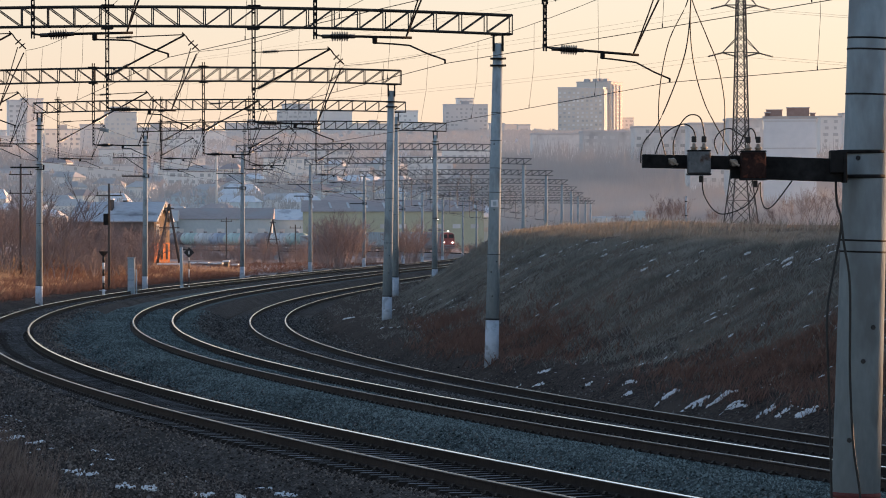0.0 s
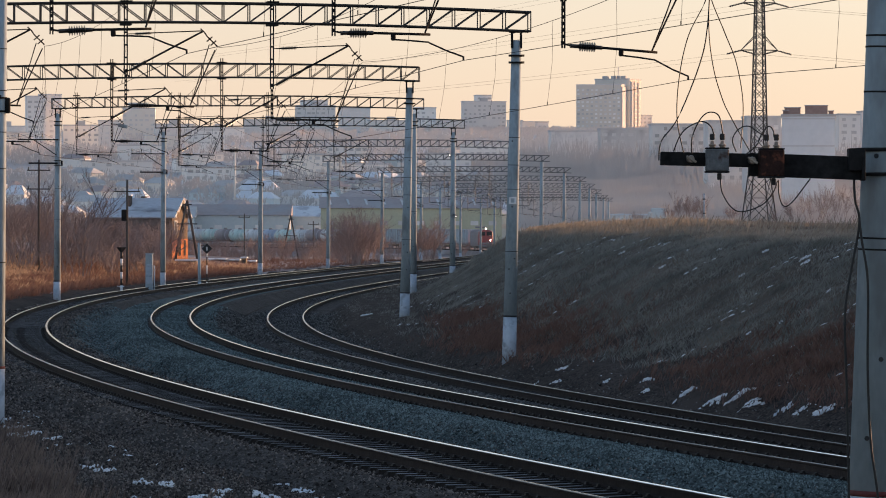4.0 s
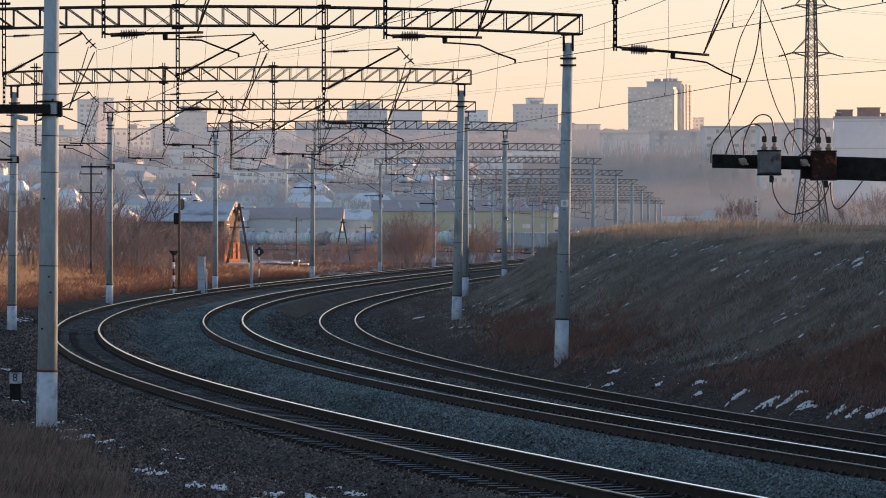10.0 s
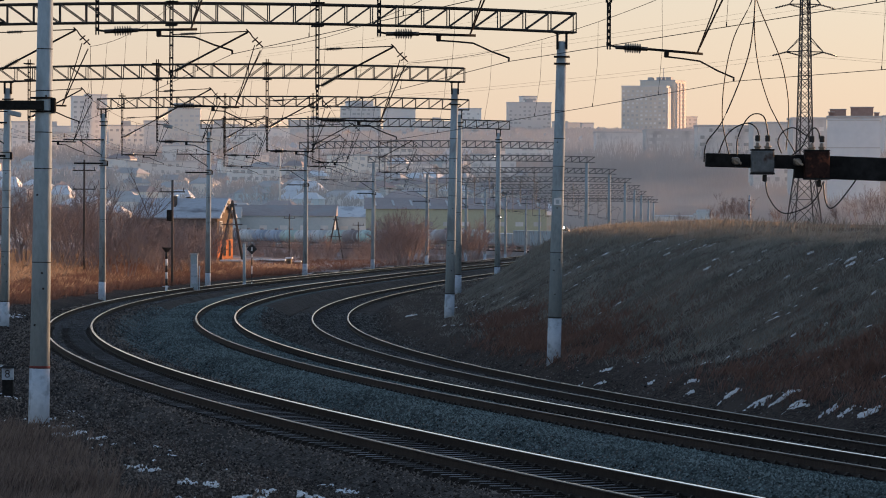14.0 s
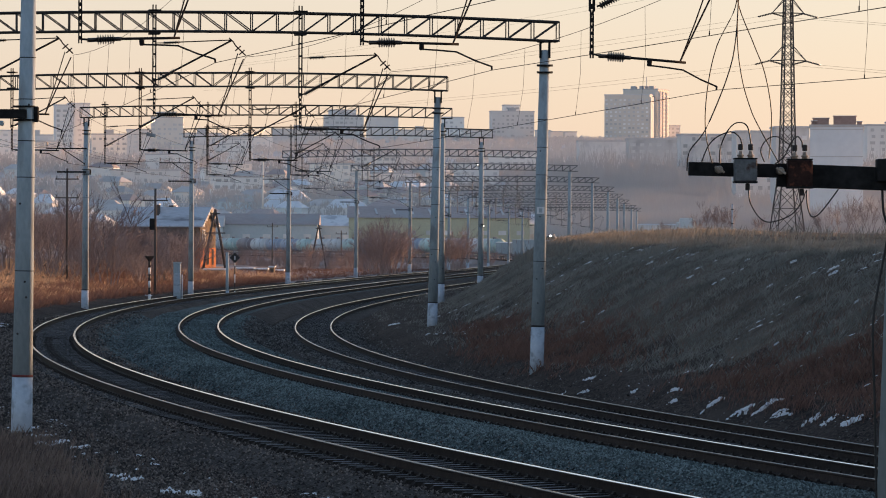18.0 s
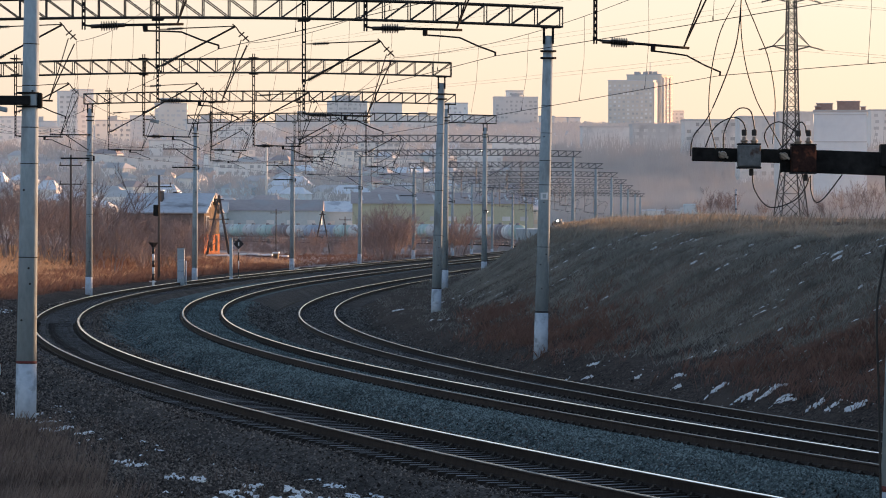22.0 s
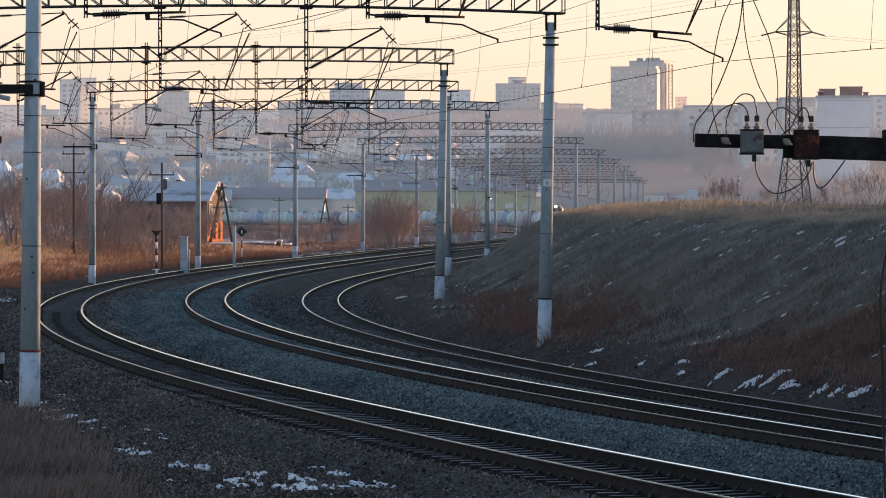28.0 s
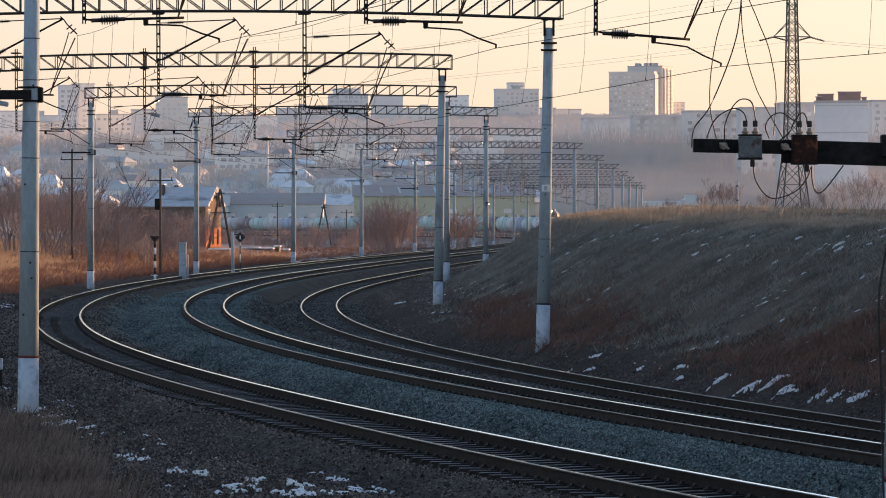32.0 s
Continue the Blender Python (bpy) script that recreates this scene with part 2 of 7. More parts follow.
M = {
    "rail_side": material("rusty_rail", (0.024, 0.019, 0.0175), (0.047, 0.037, 0.033), 3, 0.85, 0.2, 0.0),
    "rail_top": material("polished_rail_head", (0.7, 0.79, 0.92), (0.78, 0.87, 0.97), 6, 0.12, 0.03, 1.0, spread=0),
    "rail_dull": material("dulled_rail_head", (0.14, 0.135, 0.13), (0.22, 0.21, 0.2), 6, 0.5, 0.05, 0.4, spread=0),
    "sleeper": material("grey_concrete_sleeper", (0.15, 0.15, 0.155), (0.27, 0.27, 0.275), 3, 0.85, 0.3, spots=(0.035, 0.03, 0.028), spot_scale=2.0, spread=0.35),
    # darker tone of the sleepers' sides and ends
    "sleeper_side": material("oily_grime", (0.012, 0.01, 0.009), (0.045, 0.038, 0.034), 4, 0.9, 0.4),
    "fixing": material("dark_iron_fixing", (0.012, 0.009, 0.008), (0.026, 0.02, 0.016), 8, 0.7, 0.2, 0.3),
    "ballast_brown": material("dusty_brown_ballast", (0.04, 0.0345, 0.0315), (0.125, 0.109, 0.1), 1.4, 0.95, 0.6, cells=True, fine=12, spread=0, spots=(0.045, 0.039, 0.036), spot_scale=0.35),
    "ballast_blue": material("blue_grey_ballast", (0.075, 0.092, 0.092), (0.165, 0.2, 0.197), 1.4, 0.95, 0.6, cells=True, fine=12, spread=0, spots=(0.075, 0.084, 0.086), spot_scale=0.3),
    # dusty grit between rails; on the far outer shoulder, sunlight put into colour
    "dusty_sunlit_gravel": material("dusty_pale_gravel", (0.14, 0.115, 0.1), (0.3, 0.25, 0.22), 1.0, 0.95, 0.8, cells=True, fine=10, spread=0),
    "earth": material("dark_cindery_earth", (0.02, 0.0155, 0.0135), (0.1, 0.077, 0.067), 0.6, 0.95, 0.6, cells=True, fine=34, spread=0, spots=(0.07, 0.054, 0.046), spot_scale=0.25),
    "concrete": material("weathered_pole_concrete", (0.29, 0.352, 0.388), (0.395, 0.463, 0.505), 1.2, 0.85, 0.15, fine=9, stretch=(1.5, 1.5, 0.6), spots=(0.25, 0.283, 0.3), spot_scale=1.6),
    "whitewash": material("chipped_white_paint", (0.36, 0.425, 0.5), (0.5, 0.555, 0.63), 2, 0.8, 0.25, spots=(0.27, 0.31, 0.36), spot_scale=4.5),
    "band": material("dull_red_band", (0.1, 0.022, 0.022), (0.17, 0.04, 0.035), 5, 0.8, 0.1),
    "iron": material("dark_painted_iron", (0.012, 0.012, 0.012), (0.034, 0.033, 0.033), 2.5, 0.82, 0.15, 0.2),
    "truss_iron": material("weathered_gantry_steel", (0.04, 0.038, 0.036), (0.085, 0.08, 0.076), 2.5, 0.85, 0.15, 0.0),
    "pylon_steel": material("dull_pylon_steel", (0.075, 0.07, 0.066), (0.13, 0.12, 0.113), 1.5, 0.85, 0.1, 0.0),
    # paler steel of the distant gantries, with haze in the colour
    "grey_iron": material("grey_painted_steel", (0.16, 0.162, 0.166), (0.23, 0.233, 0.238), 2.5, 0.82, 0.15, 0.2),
    "insulator": material("brown_porcelain", (0.012, 0.009, 0.008), (0.03, 0.02, 0.016), 6, 0.3, 0.0),
    "wire": material("oxidised_copper_wire", (0.025, 0.022, 0.021), (0.045, 0.041, 0.039), 3, 0.85, 0.0, 0.0, spread=0.1),
    "black_rubber": material("black_cable", (0.008, 0.008, 0.008), (0.02, 0.02, 0.02), 4, 0.6, 0.0),
    "rust_box": material("rusted_red_box", (0.02, 0.013, 0.012), (0.055, 0.028, 0.023), 6, 0.85, 0.3, spots=(0.17, 0.06, 0.036), spot_scale=13),
    "grey_box": material("rust_spotted_grey_box", (0.08, 0.086, 0.09), (0.16, 0.167, 0.172), 5, 0.8, 0.3, spots=(0.05, 0.024, 0.016), spot_scale=9),
    "porcelain": material("cream_porcelain", (0.2, 0.16, 0.125), (0.36, 0.3, 0.24), 9, 0.35, 0.0),
    "snow": material("old_snow", (0.74, 0.78, 0.84), (0.92, 0.93, 0.95), 3, 0.7, 0.4, fine=7, spread=0.05),
    "roof_snow": material("snow_on_roof", (0.78, 0.8, 0.84), (0.9, 0.92, 0.94), 0.6, 0.8, 0.2, spread=0.05, spots=(0.55, 0.56, 0.6), spot_scale=0.25),
    "thin_roof_snow": material("thin_snow_on_slate_roof", (0.47, 0.51, 0.57), (0.6, 0.645, 0.71), 0.9, 0.85, 0.2, spread=0.05, spots=(0.24, 0.25, 0.28), spot_scale=0.55, stretch=(0.5, 1.4, 1.4)),
    "wood": material("old_pole_wood", (0.075, 0.065, 0.06), (0.15, 0.13, 0.12), 2, 0.9, 0.3, stretch=(4, 4, 0.5)),
    "brick": material("orange_brick_wall", (0.4, 0.13, 0.052), (0.55, 0.2, 0.085), 3, 0.9, 0.3, fine=8),
    "yellow_boards": material("yellow_weatherboard", (0.3, 0.225, 0.14), (0.4, 0.305, 0.19), 2, 0.85, 0.2, stretch=(1, 1, 6)),
    # gable boards: the shade under the roof's overhang is put into this brown
    "shaded_boards": material("weathered_brown_boards", (0.13, 0.095, 0.068), (0.24, 0.18, 0.13), 2, 0.9, 0.3, stretch=(1, 6, 1), spots=(0.07, 0.055, 0.045), spot_scale=1.5),
    "dark_glass": material("dark_window_glass", (0.02, 0.022, 0.026), (0.05, 0.055, 0.06), 1, 0.15, 0.0),
    "white_paint": material("white_painted_wood", (0.6, 0.62, 0.65), (0.78, 0.79, 0.8), 3, 0.7, 0.1),
    "black_paint": material("black_paint", (0.012, 0.012, 0.014), (0.03, 0.03, 0.032), 4, 0.6, 0.1),
    "hill_grass": leafy("dry_grey_grass", (0.135, 0.134, 0.12), (0.375, 0.362, 0.327), each=0.2, patch=0.7),
    "gold_grass": leafy("golden_dry_grass", (0.16, 0.14, 0.115), (0.33, 0.29, 0.245), shine=0.35, each=0.6),
    "brown_grass": leafy("brown_trampled_grass", (0.085, 0.06, 0.052), (0.265, 0.2, 0.168)),
    "red_weeds": leafy("red_brown_weeds", (0.12, 0.07, 0.056), (0.245, 0.147, 0.118)),
    "twigs": leafy("bare_brown_twigs", (0.2, 0.163, 0.157), (0.34, 0.278, 0.266), shine=0.0),
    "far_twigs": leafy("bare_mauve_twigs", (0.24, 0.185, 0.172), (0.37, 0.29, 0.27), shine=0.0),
    # distant woods and hillside: the haze is put into these pale colours
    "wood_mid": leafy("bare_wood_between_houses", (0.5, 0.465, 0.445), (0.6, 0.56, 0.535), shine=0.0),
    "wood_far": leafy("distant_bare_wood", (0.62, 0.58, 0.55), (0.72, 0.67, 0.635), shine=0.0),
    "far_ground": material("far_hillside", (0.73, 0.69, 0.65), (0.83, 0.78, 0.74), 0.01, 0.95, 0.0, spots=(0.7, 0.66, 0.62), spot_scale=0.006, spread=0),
    "scrub": material("brown_scrub_ground", (0.055, 0.046, 0.039), (0.17, 0.135, 0.106), 0.3, 0.95, 0.6, fine=14, spread=0),
}
# far town: walls, glass and roofs carry the haze in their pale colours
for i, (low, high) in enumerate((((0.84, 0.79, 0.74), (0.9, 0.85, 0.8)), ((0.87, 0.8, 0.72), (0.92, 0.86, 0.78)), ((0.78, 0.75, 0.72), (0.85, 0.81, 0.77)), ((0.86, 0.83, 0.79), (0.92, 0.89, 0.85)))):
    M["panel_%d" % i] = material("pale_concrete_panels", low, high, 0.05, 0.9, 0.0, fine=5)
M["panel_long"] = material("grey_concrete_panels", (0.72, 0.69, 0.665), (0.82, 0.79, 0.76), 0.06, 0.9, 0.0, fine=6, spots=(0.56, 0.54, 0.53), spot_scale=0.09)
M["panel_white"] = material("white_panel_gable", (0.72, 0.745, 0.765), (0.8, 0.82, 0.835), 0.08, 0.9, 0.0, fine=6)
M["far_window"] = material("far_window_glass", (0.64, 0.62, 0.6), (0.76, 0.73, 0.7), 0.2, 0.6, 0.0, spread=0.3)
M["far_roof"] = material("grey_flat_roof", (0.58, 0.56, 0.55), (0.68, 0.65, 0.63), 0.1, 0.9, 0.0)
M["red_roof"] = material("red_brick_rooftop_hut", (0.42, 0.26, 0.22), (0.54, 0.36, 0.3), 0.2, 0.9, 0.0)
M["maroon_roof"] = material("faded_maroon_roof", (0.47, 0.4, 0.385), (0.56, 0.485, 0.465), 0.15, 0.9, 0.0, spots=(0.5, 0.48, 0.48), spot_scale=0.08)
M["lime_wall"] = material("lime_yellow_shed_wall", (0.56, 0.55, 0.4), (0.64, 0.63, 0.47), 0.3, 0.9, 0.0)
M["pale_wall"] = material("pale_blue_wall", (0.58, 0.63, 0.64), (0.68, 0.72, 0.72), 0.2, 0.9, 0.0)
# wagon paints, greyed and lifted for the haze of distance
M["teal_tank"] = material("teal_tank_shell", (0.42, 0.58, 0.56), (0.54, 0.67, 0.65), 0.5, 0.5, 0.0, spots=(0.22, 0.24, 0.25), spot_scale=0.6)
M["grey_tank"] = material("grey_tank_shell", (0.55, 0.58, 0.6), (0.68, 0.69, 0.7), 0.5, 0.5, 0.0, spots=(0.26, 0.24, 0.24), spot_scale=0.6)
M["blue_tank"] = material("blue_tank_shell", (0.38, 0.45, 0.58), (0.45, 0.52, 0.63), 0.5, 0.5, 0.0, spots=(0.2, 0.2, 0.23), spot_scale=0.6)
M["dark_tank"] = material("soot_brown_tank_shell", (0.28, 0.24, 0.25), (0.38, 0.33, 0.34), 0.5, 0.55, 0.0, spots=(0.26, 0.24, 0.24), spot_scale=0.6)
M["hopper_grey"] = material("grey_wagon_paint", (0.37, 0.43, 0.47), (0.45, 0.51, 0.54), 0.5, 0.6, 0.0, spots=(0.25, 0.22, 0.21), spot_scale=0.5)
M["loco_red"] = material("red_locomotive_paint", (0.3, 0.075, 0.075), (0.37, 0.105, 0.1), 0.7, 0.4, 0.0)
M["loco_dark"] = material("dark_green_locomotive_paint", (0.06, 0.066, 0.07), (0.1, 0.105, 0.11), 0.7, 0.45, 0.0)
# running gear, much paler than its own black because of haze
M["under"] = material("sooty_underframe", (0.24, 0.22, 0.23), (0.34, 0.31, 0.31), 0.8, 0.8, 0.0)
M["headlight"] = glowing("lit_headlight", (1.0, 0.93, 0.82), 6.0)
M["white_band"] = material("white_end_ring", (0.6, 0.6, 0.6), (0.7, 0.7, 0.7), 1, 0.7, 0.0)
# valley scrub with the mauve haze put into its colour
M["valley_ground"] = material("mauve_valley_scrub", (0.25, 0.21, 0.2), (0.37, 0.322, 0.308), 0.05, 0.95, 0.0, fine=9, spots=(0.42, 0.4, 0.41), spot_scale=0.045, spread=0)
M["side_plaster"] = material("dark_stained_plaster", (0.15, 0.13, 0.125), (0.24, 0.21, 0.2), 1.5, 0.9, 0.2, spots=(0.1, 0.085, 0.08), spot_scale=0.8)
M["lamp_lit"] = glowing("lit_lamp_lens", (1.0, 0.93, 0.82), 2.5)
M["dark_twigs"] = leafy("bare_dark_twigs", (0.14, 0.108, 0.1), (0.27, 0.212, 0.195), shine=0.0)
# slope wood, lightened in its colour for haze
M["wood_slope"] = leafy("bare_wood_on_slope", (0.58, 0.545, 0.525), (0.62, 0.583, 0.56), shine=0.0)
M["field_grass"] = leafy("tawny_field_grass", (0.3, 0.205, 0.14), (0.54, 0.39, 0.275), shine=0.35, each=0.35)
# tower walls, paled for haze like the rest of the town
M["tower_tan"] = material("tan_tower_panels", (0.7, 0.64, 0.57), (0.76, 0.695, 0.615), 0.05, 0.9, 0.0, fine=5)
# hillside grounds with haze mixed into the base colour
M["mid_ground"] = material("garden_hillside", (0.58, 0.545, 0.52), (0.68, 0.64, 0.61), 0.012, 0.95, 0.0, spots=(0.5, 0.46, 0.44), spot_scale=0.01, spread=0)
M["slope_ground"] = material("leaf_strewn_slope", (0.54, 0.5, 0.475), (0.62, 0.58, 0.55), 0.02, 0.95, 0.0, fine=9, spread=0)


# ---- tools ----
def part(name, bm, mat, parent=None, label=""):
    """Links a bmesh as one mesh object, under a thing or a part."""
    me = bpy.data.meshes.new(name)
    bm.to_mesh(me)
    bm.free()
    for m in mat if isinstance(mat, (list, tuple)) else (mat,):
        me.materials.append(m)
    ob = new(name, me)
    if parent:
        ob.parent = parent
    return tagged(ob, label)


def thing(name, label, category, group="", at=(0, 0, 0), turn=0.0, kind=""):
    ob = new(name)
    ob.matrix_basis = pose(*at, 0, 0, turn)
    return tagged(ob, label, category, group, kind)


def box(bm, centre, size, turn=0.0, bevel=0.0, tilt=0.0, mat=0):
    r = bmesh.ops.create_cube(bm, size=1)
    m = Matrix.Translation(centre) @ Euler((0, radians(tilt), radians(turn))).to_matrix().to_4x4() @ Matrix.Diagonal((*size, 1))
    bmesh.ops.transform(bm, matrix=m, verts=r["verts"])
    faces = list({f for v in r["verts"] for f in v.link_faces})
    for f in faces:
        f.material_index = mat
    if bevel:
        bmesh.ops.bevel(bm, geom=list({e for v in r["verts"] for e in v.link_edges}), offset=bevel, segments=1, affect="EDGES")


def rod(bm, p, q, r, r2=None, sides=8, mat=0):
    p, q = Vector(p), Vector(q)
    d = q - p
    m = Matrix.Translation((p + q) / 2) @ d.to_track_quat("Z", "Y").to_matrix().to_4x4()
    made = bmesh.ops.create_cone(bm, cap_ends=True, segments=sides, radius1=r, radius2=r if r2 is None else r2, depth=d.length, matrix=m)
    for f in {f for v in made["verts"] for f in v.link_faces}:
        f.material_index = mat
        f.smooth = len(f.verts) == 4 and sides > 6


def bar(bm, p, q, w, h=None):
    """A square bar from p to q."""
    p, q = Vector(p), Vector(q)
    d = q - p
    r = bmesh.ops.create_cube(bm, size=1)
    m = Matrix.Translation((p + q) / 2) @ d.to_track_quat("Z", "Y").to_matrix().to_4x4() @ Matrix.Diagonal((w, h or w, d.length, 1))
    bmesh.ops.transform(bm, matrix=m, verts=r["verts"])


def tube(bm, points, r, sides=5):
    """A bent round bar or wire along points."""
    points = [Vector(p) for p in points]
    last = None
    for i, p in enumerate(points):
        d = (points[min(i + 1, len(points) - 1)] - points[max(i - 1, 0)]).normalized()
        side = d.orthogonal().normalized() if abs(d.z) > 0.9 else d.cross(Vector((0, 0, 1))).normalized()
        up = side.cross(d)
        ring = [bm.verts.new(p + side * r * math.cos(6.2832 * k / sides) + up * r * math.sin(6.2832 * k / sides)) for k in range(sides)]
        if last:
            for k in range(sides):
                bm.faces.new((last[k], last[(k + 1) % sides], ring[(k + 1) % sides], ring[k])).smooth = True
        last = ring


def sag(p, q, drop, n=12):
    """Points of a wire that hangs from p to q."""
    p, q = Vector(p), Vector(q)
    return [p.lerp(q, i / n) - Vector((0, 0, 4 * drop * (i / n) * (1 - i / n))) for i in range(n + 1)]


def insulator(bm, p, q, r, discs=6, sides=10):
    """A ribbed insulator from p to q, turned in one piece."""
    p, q = Vector(p), Vector(q)
    m = (q - p).to_track_quat("Z", "Y").to_matrix()
    core = r * 0.45
    profile = [(0.0, core)]
    for i in range(discs):
        a, b = (i + 0.6) / (discs + 0.4), (i + 1.0) / (discs + 0.4)
        profile += [(a - 0.01, core), (a, r), (b - 0.01, r * 0.6), (b, core)]
    if profile[-1][0] < 0.999:
        profile.append((1.0, core))
    last = None
    for f, w in profile:
        c = p.lerp(q, f)
        ring = [bm.verts.new(c + m @ Vector((w * math.cos(6.2832 * k / sides), w * math.sin(6.2832 * k / sides), 0))) for k in range(sides)]
        if last:
            for k in range(sides):
                bm.faces.new((last[k], last[(k + 1) % sides], ring[(k + 1) % sides], ring[k]))
        else:
            bm.faces.new(ring[::-1])
        last = ring
    bm.faces.new(last)


def mesh_of(name, verts, faces, mat, parent=None):
    """One joined mesh from arrays of vertices and equal faces."""
    me = bpy.data.meshes.new(name)
    verts, faces = np.asarray(verts, dtype=np.float32), np.asarray(faces, dtype=np.int32)
    k = faces.shape[1]
    me.vertices.add(len(verts))
    me.vertices.foreach_set("co", verts.ravel())
    me.loops.add(faces.size)
    me.loops.foreach_set("vertex_index", faces.ravel())
    me.polygons.add(len(faces))
    me.polygons.foreach_set("loop_start", np.arange(len(faces), dtype=np.int32) * k)
    me.update(calc_edges=True)
    me.validate()
    me.materials.append(mat)
    ob = new(name, me)
    if parent:
        ob.parent = parent
    return ob


# ---- the line of the railway ----
LINE_X, LINE_Y, LINE_TURN, LINE_LENGTH = 2.809, 56.754, 1.8352, 391.0
BENDS = (-1.847, -1.974, -1.857, -1.323, -0.822, -0.1, -0.25, -0.15, 0.15)
GRADE = -0.0028


def make_line():
    """Points every metre along the outer track: s, x, y, heading."""
    rows, x, y, h = [], LINE_X, LINE_Y, LINE_TURN
    for i in range(90):
        h2 = h - BENDS[0] / 1000
        x, y = x - math.cos((h + h2) / 2), y - math.sin((h + h2) / 2)
        h = h2
        rows.insert(0, (-1 - i, x, y, h))
    x, y, h = LINE_X, LINE_Y, LINE_TURN
    rows.append((0, x, y, h))
    for s in range(1, 1301):
        k = np.interp(s - 0.5, np.linspace(0, LINE_LENGTH, len(BENDS)), BENDS) / 1000
        if s > 520:
            k = 0
        h2 = h + k
        x, y = x + math.cos((h + h2) / 2), y + math.sin((h + h2) / 2)
        h = h2
        rows.append((s, x, y, h))
    return np.array(rows)


LINE = make_line()


def on_line(s, off=0.0):
    """The place and heading at s metres along the outer track, off metres to its inner side."""
    x, y, h = (float(np.interp(s, LINE[:, 0], LINE[:, i])) for i in (1, 2, 3))
    return x + math.sin(h) * off, y - math.cos(h) * off, GRADE * s, h


def near_line(x, y):
    """For arrays of places: s and the offset from the outer track."""
    x, y = np.atleast_1d(np.asarray(x, float)), np.atleast_1d(np.asarray(y, float))
    s, u = np.empty_like(x), np.empty_like(x)
    for a in range(0, len(x), 4000):
        px, py = x[a:a + 4000], y[a:a + 4000]
        i = np.argmin((LINE[None, :, 1] - px[:, None]) ** 2 + (LINE[None, :, 2] - py[:, None]) ** 2, axis=1)
        ls, lx, ly, h = LINE[i].T
        s[a:a + 4000] = ls + (px - lx) * np.cos(h) + (py - ly) * np.sin(h)
        u[a:a + 4000] = (px - lx) * np.sin(h) - (py - ly) * np.cos(h)
    return s, u


def ease(a, b, v):
    t = np.clip((v - a) / (b - a), 0, 1)
    return t * t * (3 - 2 * t)


def waves(x, y, size):
    """A slow unevenness between -1 and 1."""
    return (np.sin(x / size + 1.3 * np.sin(y / size * 0.7)) + np.sin(y / size * 1.3 + 1.1 * np.sin(x / size * 0.9 + 2)) + np.sin((x + y) / size * 2.3 + 0.5) * 0.5) / 2.5


def ground_height(x, y):
    """Height of the ground: the formation, the cutting's bank, the field on the outer side, the valley and the far ridge."""
    x, y = np.atleast_1d(np.asarray(x, float)), np.atleast_1d(np.asarray(y, float))
    s, u = near_line(x, y)
    sc = np.clip(s, -90, 1300)
    g = GRADE * np.minimum(sc, 520) - 0.5 - 0.42 * ease(7.5, 9.0, u)
    g = g + 0.85 * ease(12.0, 13.5, u) + 0.3 * ease(-3.0, -4.2, u)
    foot = 13.6 + 2.1 * ease(70, 190, sc)
    bank = ease(foot, foot + 8.3 + 1.0 * waves(s, u, 17.0), u) * 0.9 + 0.1 * ease(foot + 6, foot + 18, u)
    # the last term lifts the unseen near bank, to shade the verge
    top = 3.36 + 0.09 * waves(x, y, 9.0) + 0.05 * waves(x, y, 2.9) + 0.1 - 0.02 * np.clip(u - foot - 9.5, 0, 25) + 1.3 * ease(47, 28, s)
    fade = 1 - ease(560, 760, sc)
    g = g + (top - g) * bank * fade
    g = g + 0.10 * waves(x, y, 2.3) * ease(foot + 1, foot + 5, u)
    field = ease(-5.5, -26, u) * ease(60, 150, sc) * (1 - ease(330, 460, sc))
    g = g + 1.45 * field + 0.08 * waves(x, y, 4.1) * ease(-4, -7, u)
    g = g + (2.1 - g) * (1 - ease(9, 26, np.hypot(x, y)))
    valley = ease(470, 620, y) * ease(2, -14, u)
    g = np.where(valley > 0, g + (-3.9 - g) * valley, g)
    far = ease(1150, 1500, y)
    ridge = -3.7 + 73.0 * ease(1150, 3250, y) ** 0.9 + 3 * waves(x, y, 330.0) * ease(1300, 1900, y)
    ridge = ridge - 8 * ease(-150, -420, x) * ease(1900, 3000, y)
    return g + (ridge - g) * far


def ground_at(x, y):
    return float(ground_height([x], [y])[0])


# ---- ground ----
GRID_X = np.concatenate([np.linspace(-2600, -300, 24)[:-1], np.linspace(-300, -64, 24)[:-1], np.arange(-64, 60, 0.9), np.linspace(60, 300, 30), np.linspace(300, 2600, 24)[1:]])
GRID_Y = np.concatenate([np.linspace(-300, 16, 14)[:-1], np.arange(16, 330, 1.5), np.linspace(330, 700, 60)[:-1], np.linspace(700, 1200, 20)[:-1], np.linspace(1200, 3600, 60)[:-1], np.linspace(3600, 4900, 5)])
GRID_Z = ground_height(*(g.ravel() for g in np.meshgrid(GRID_X, GRID_Y))).reshape(len(GRID_Y), len(GRID_X))


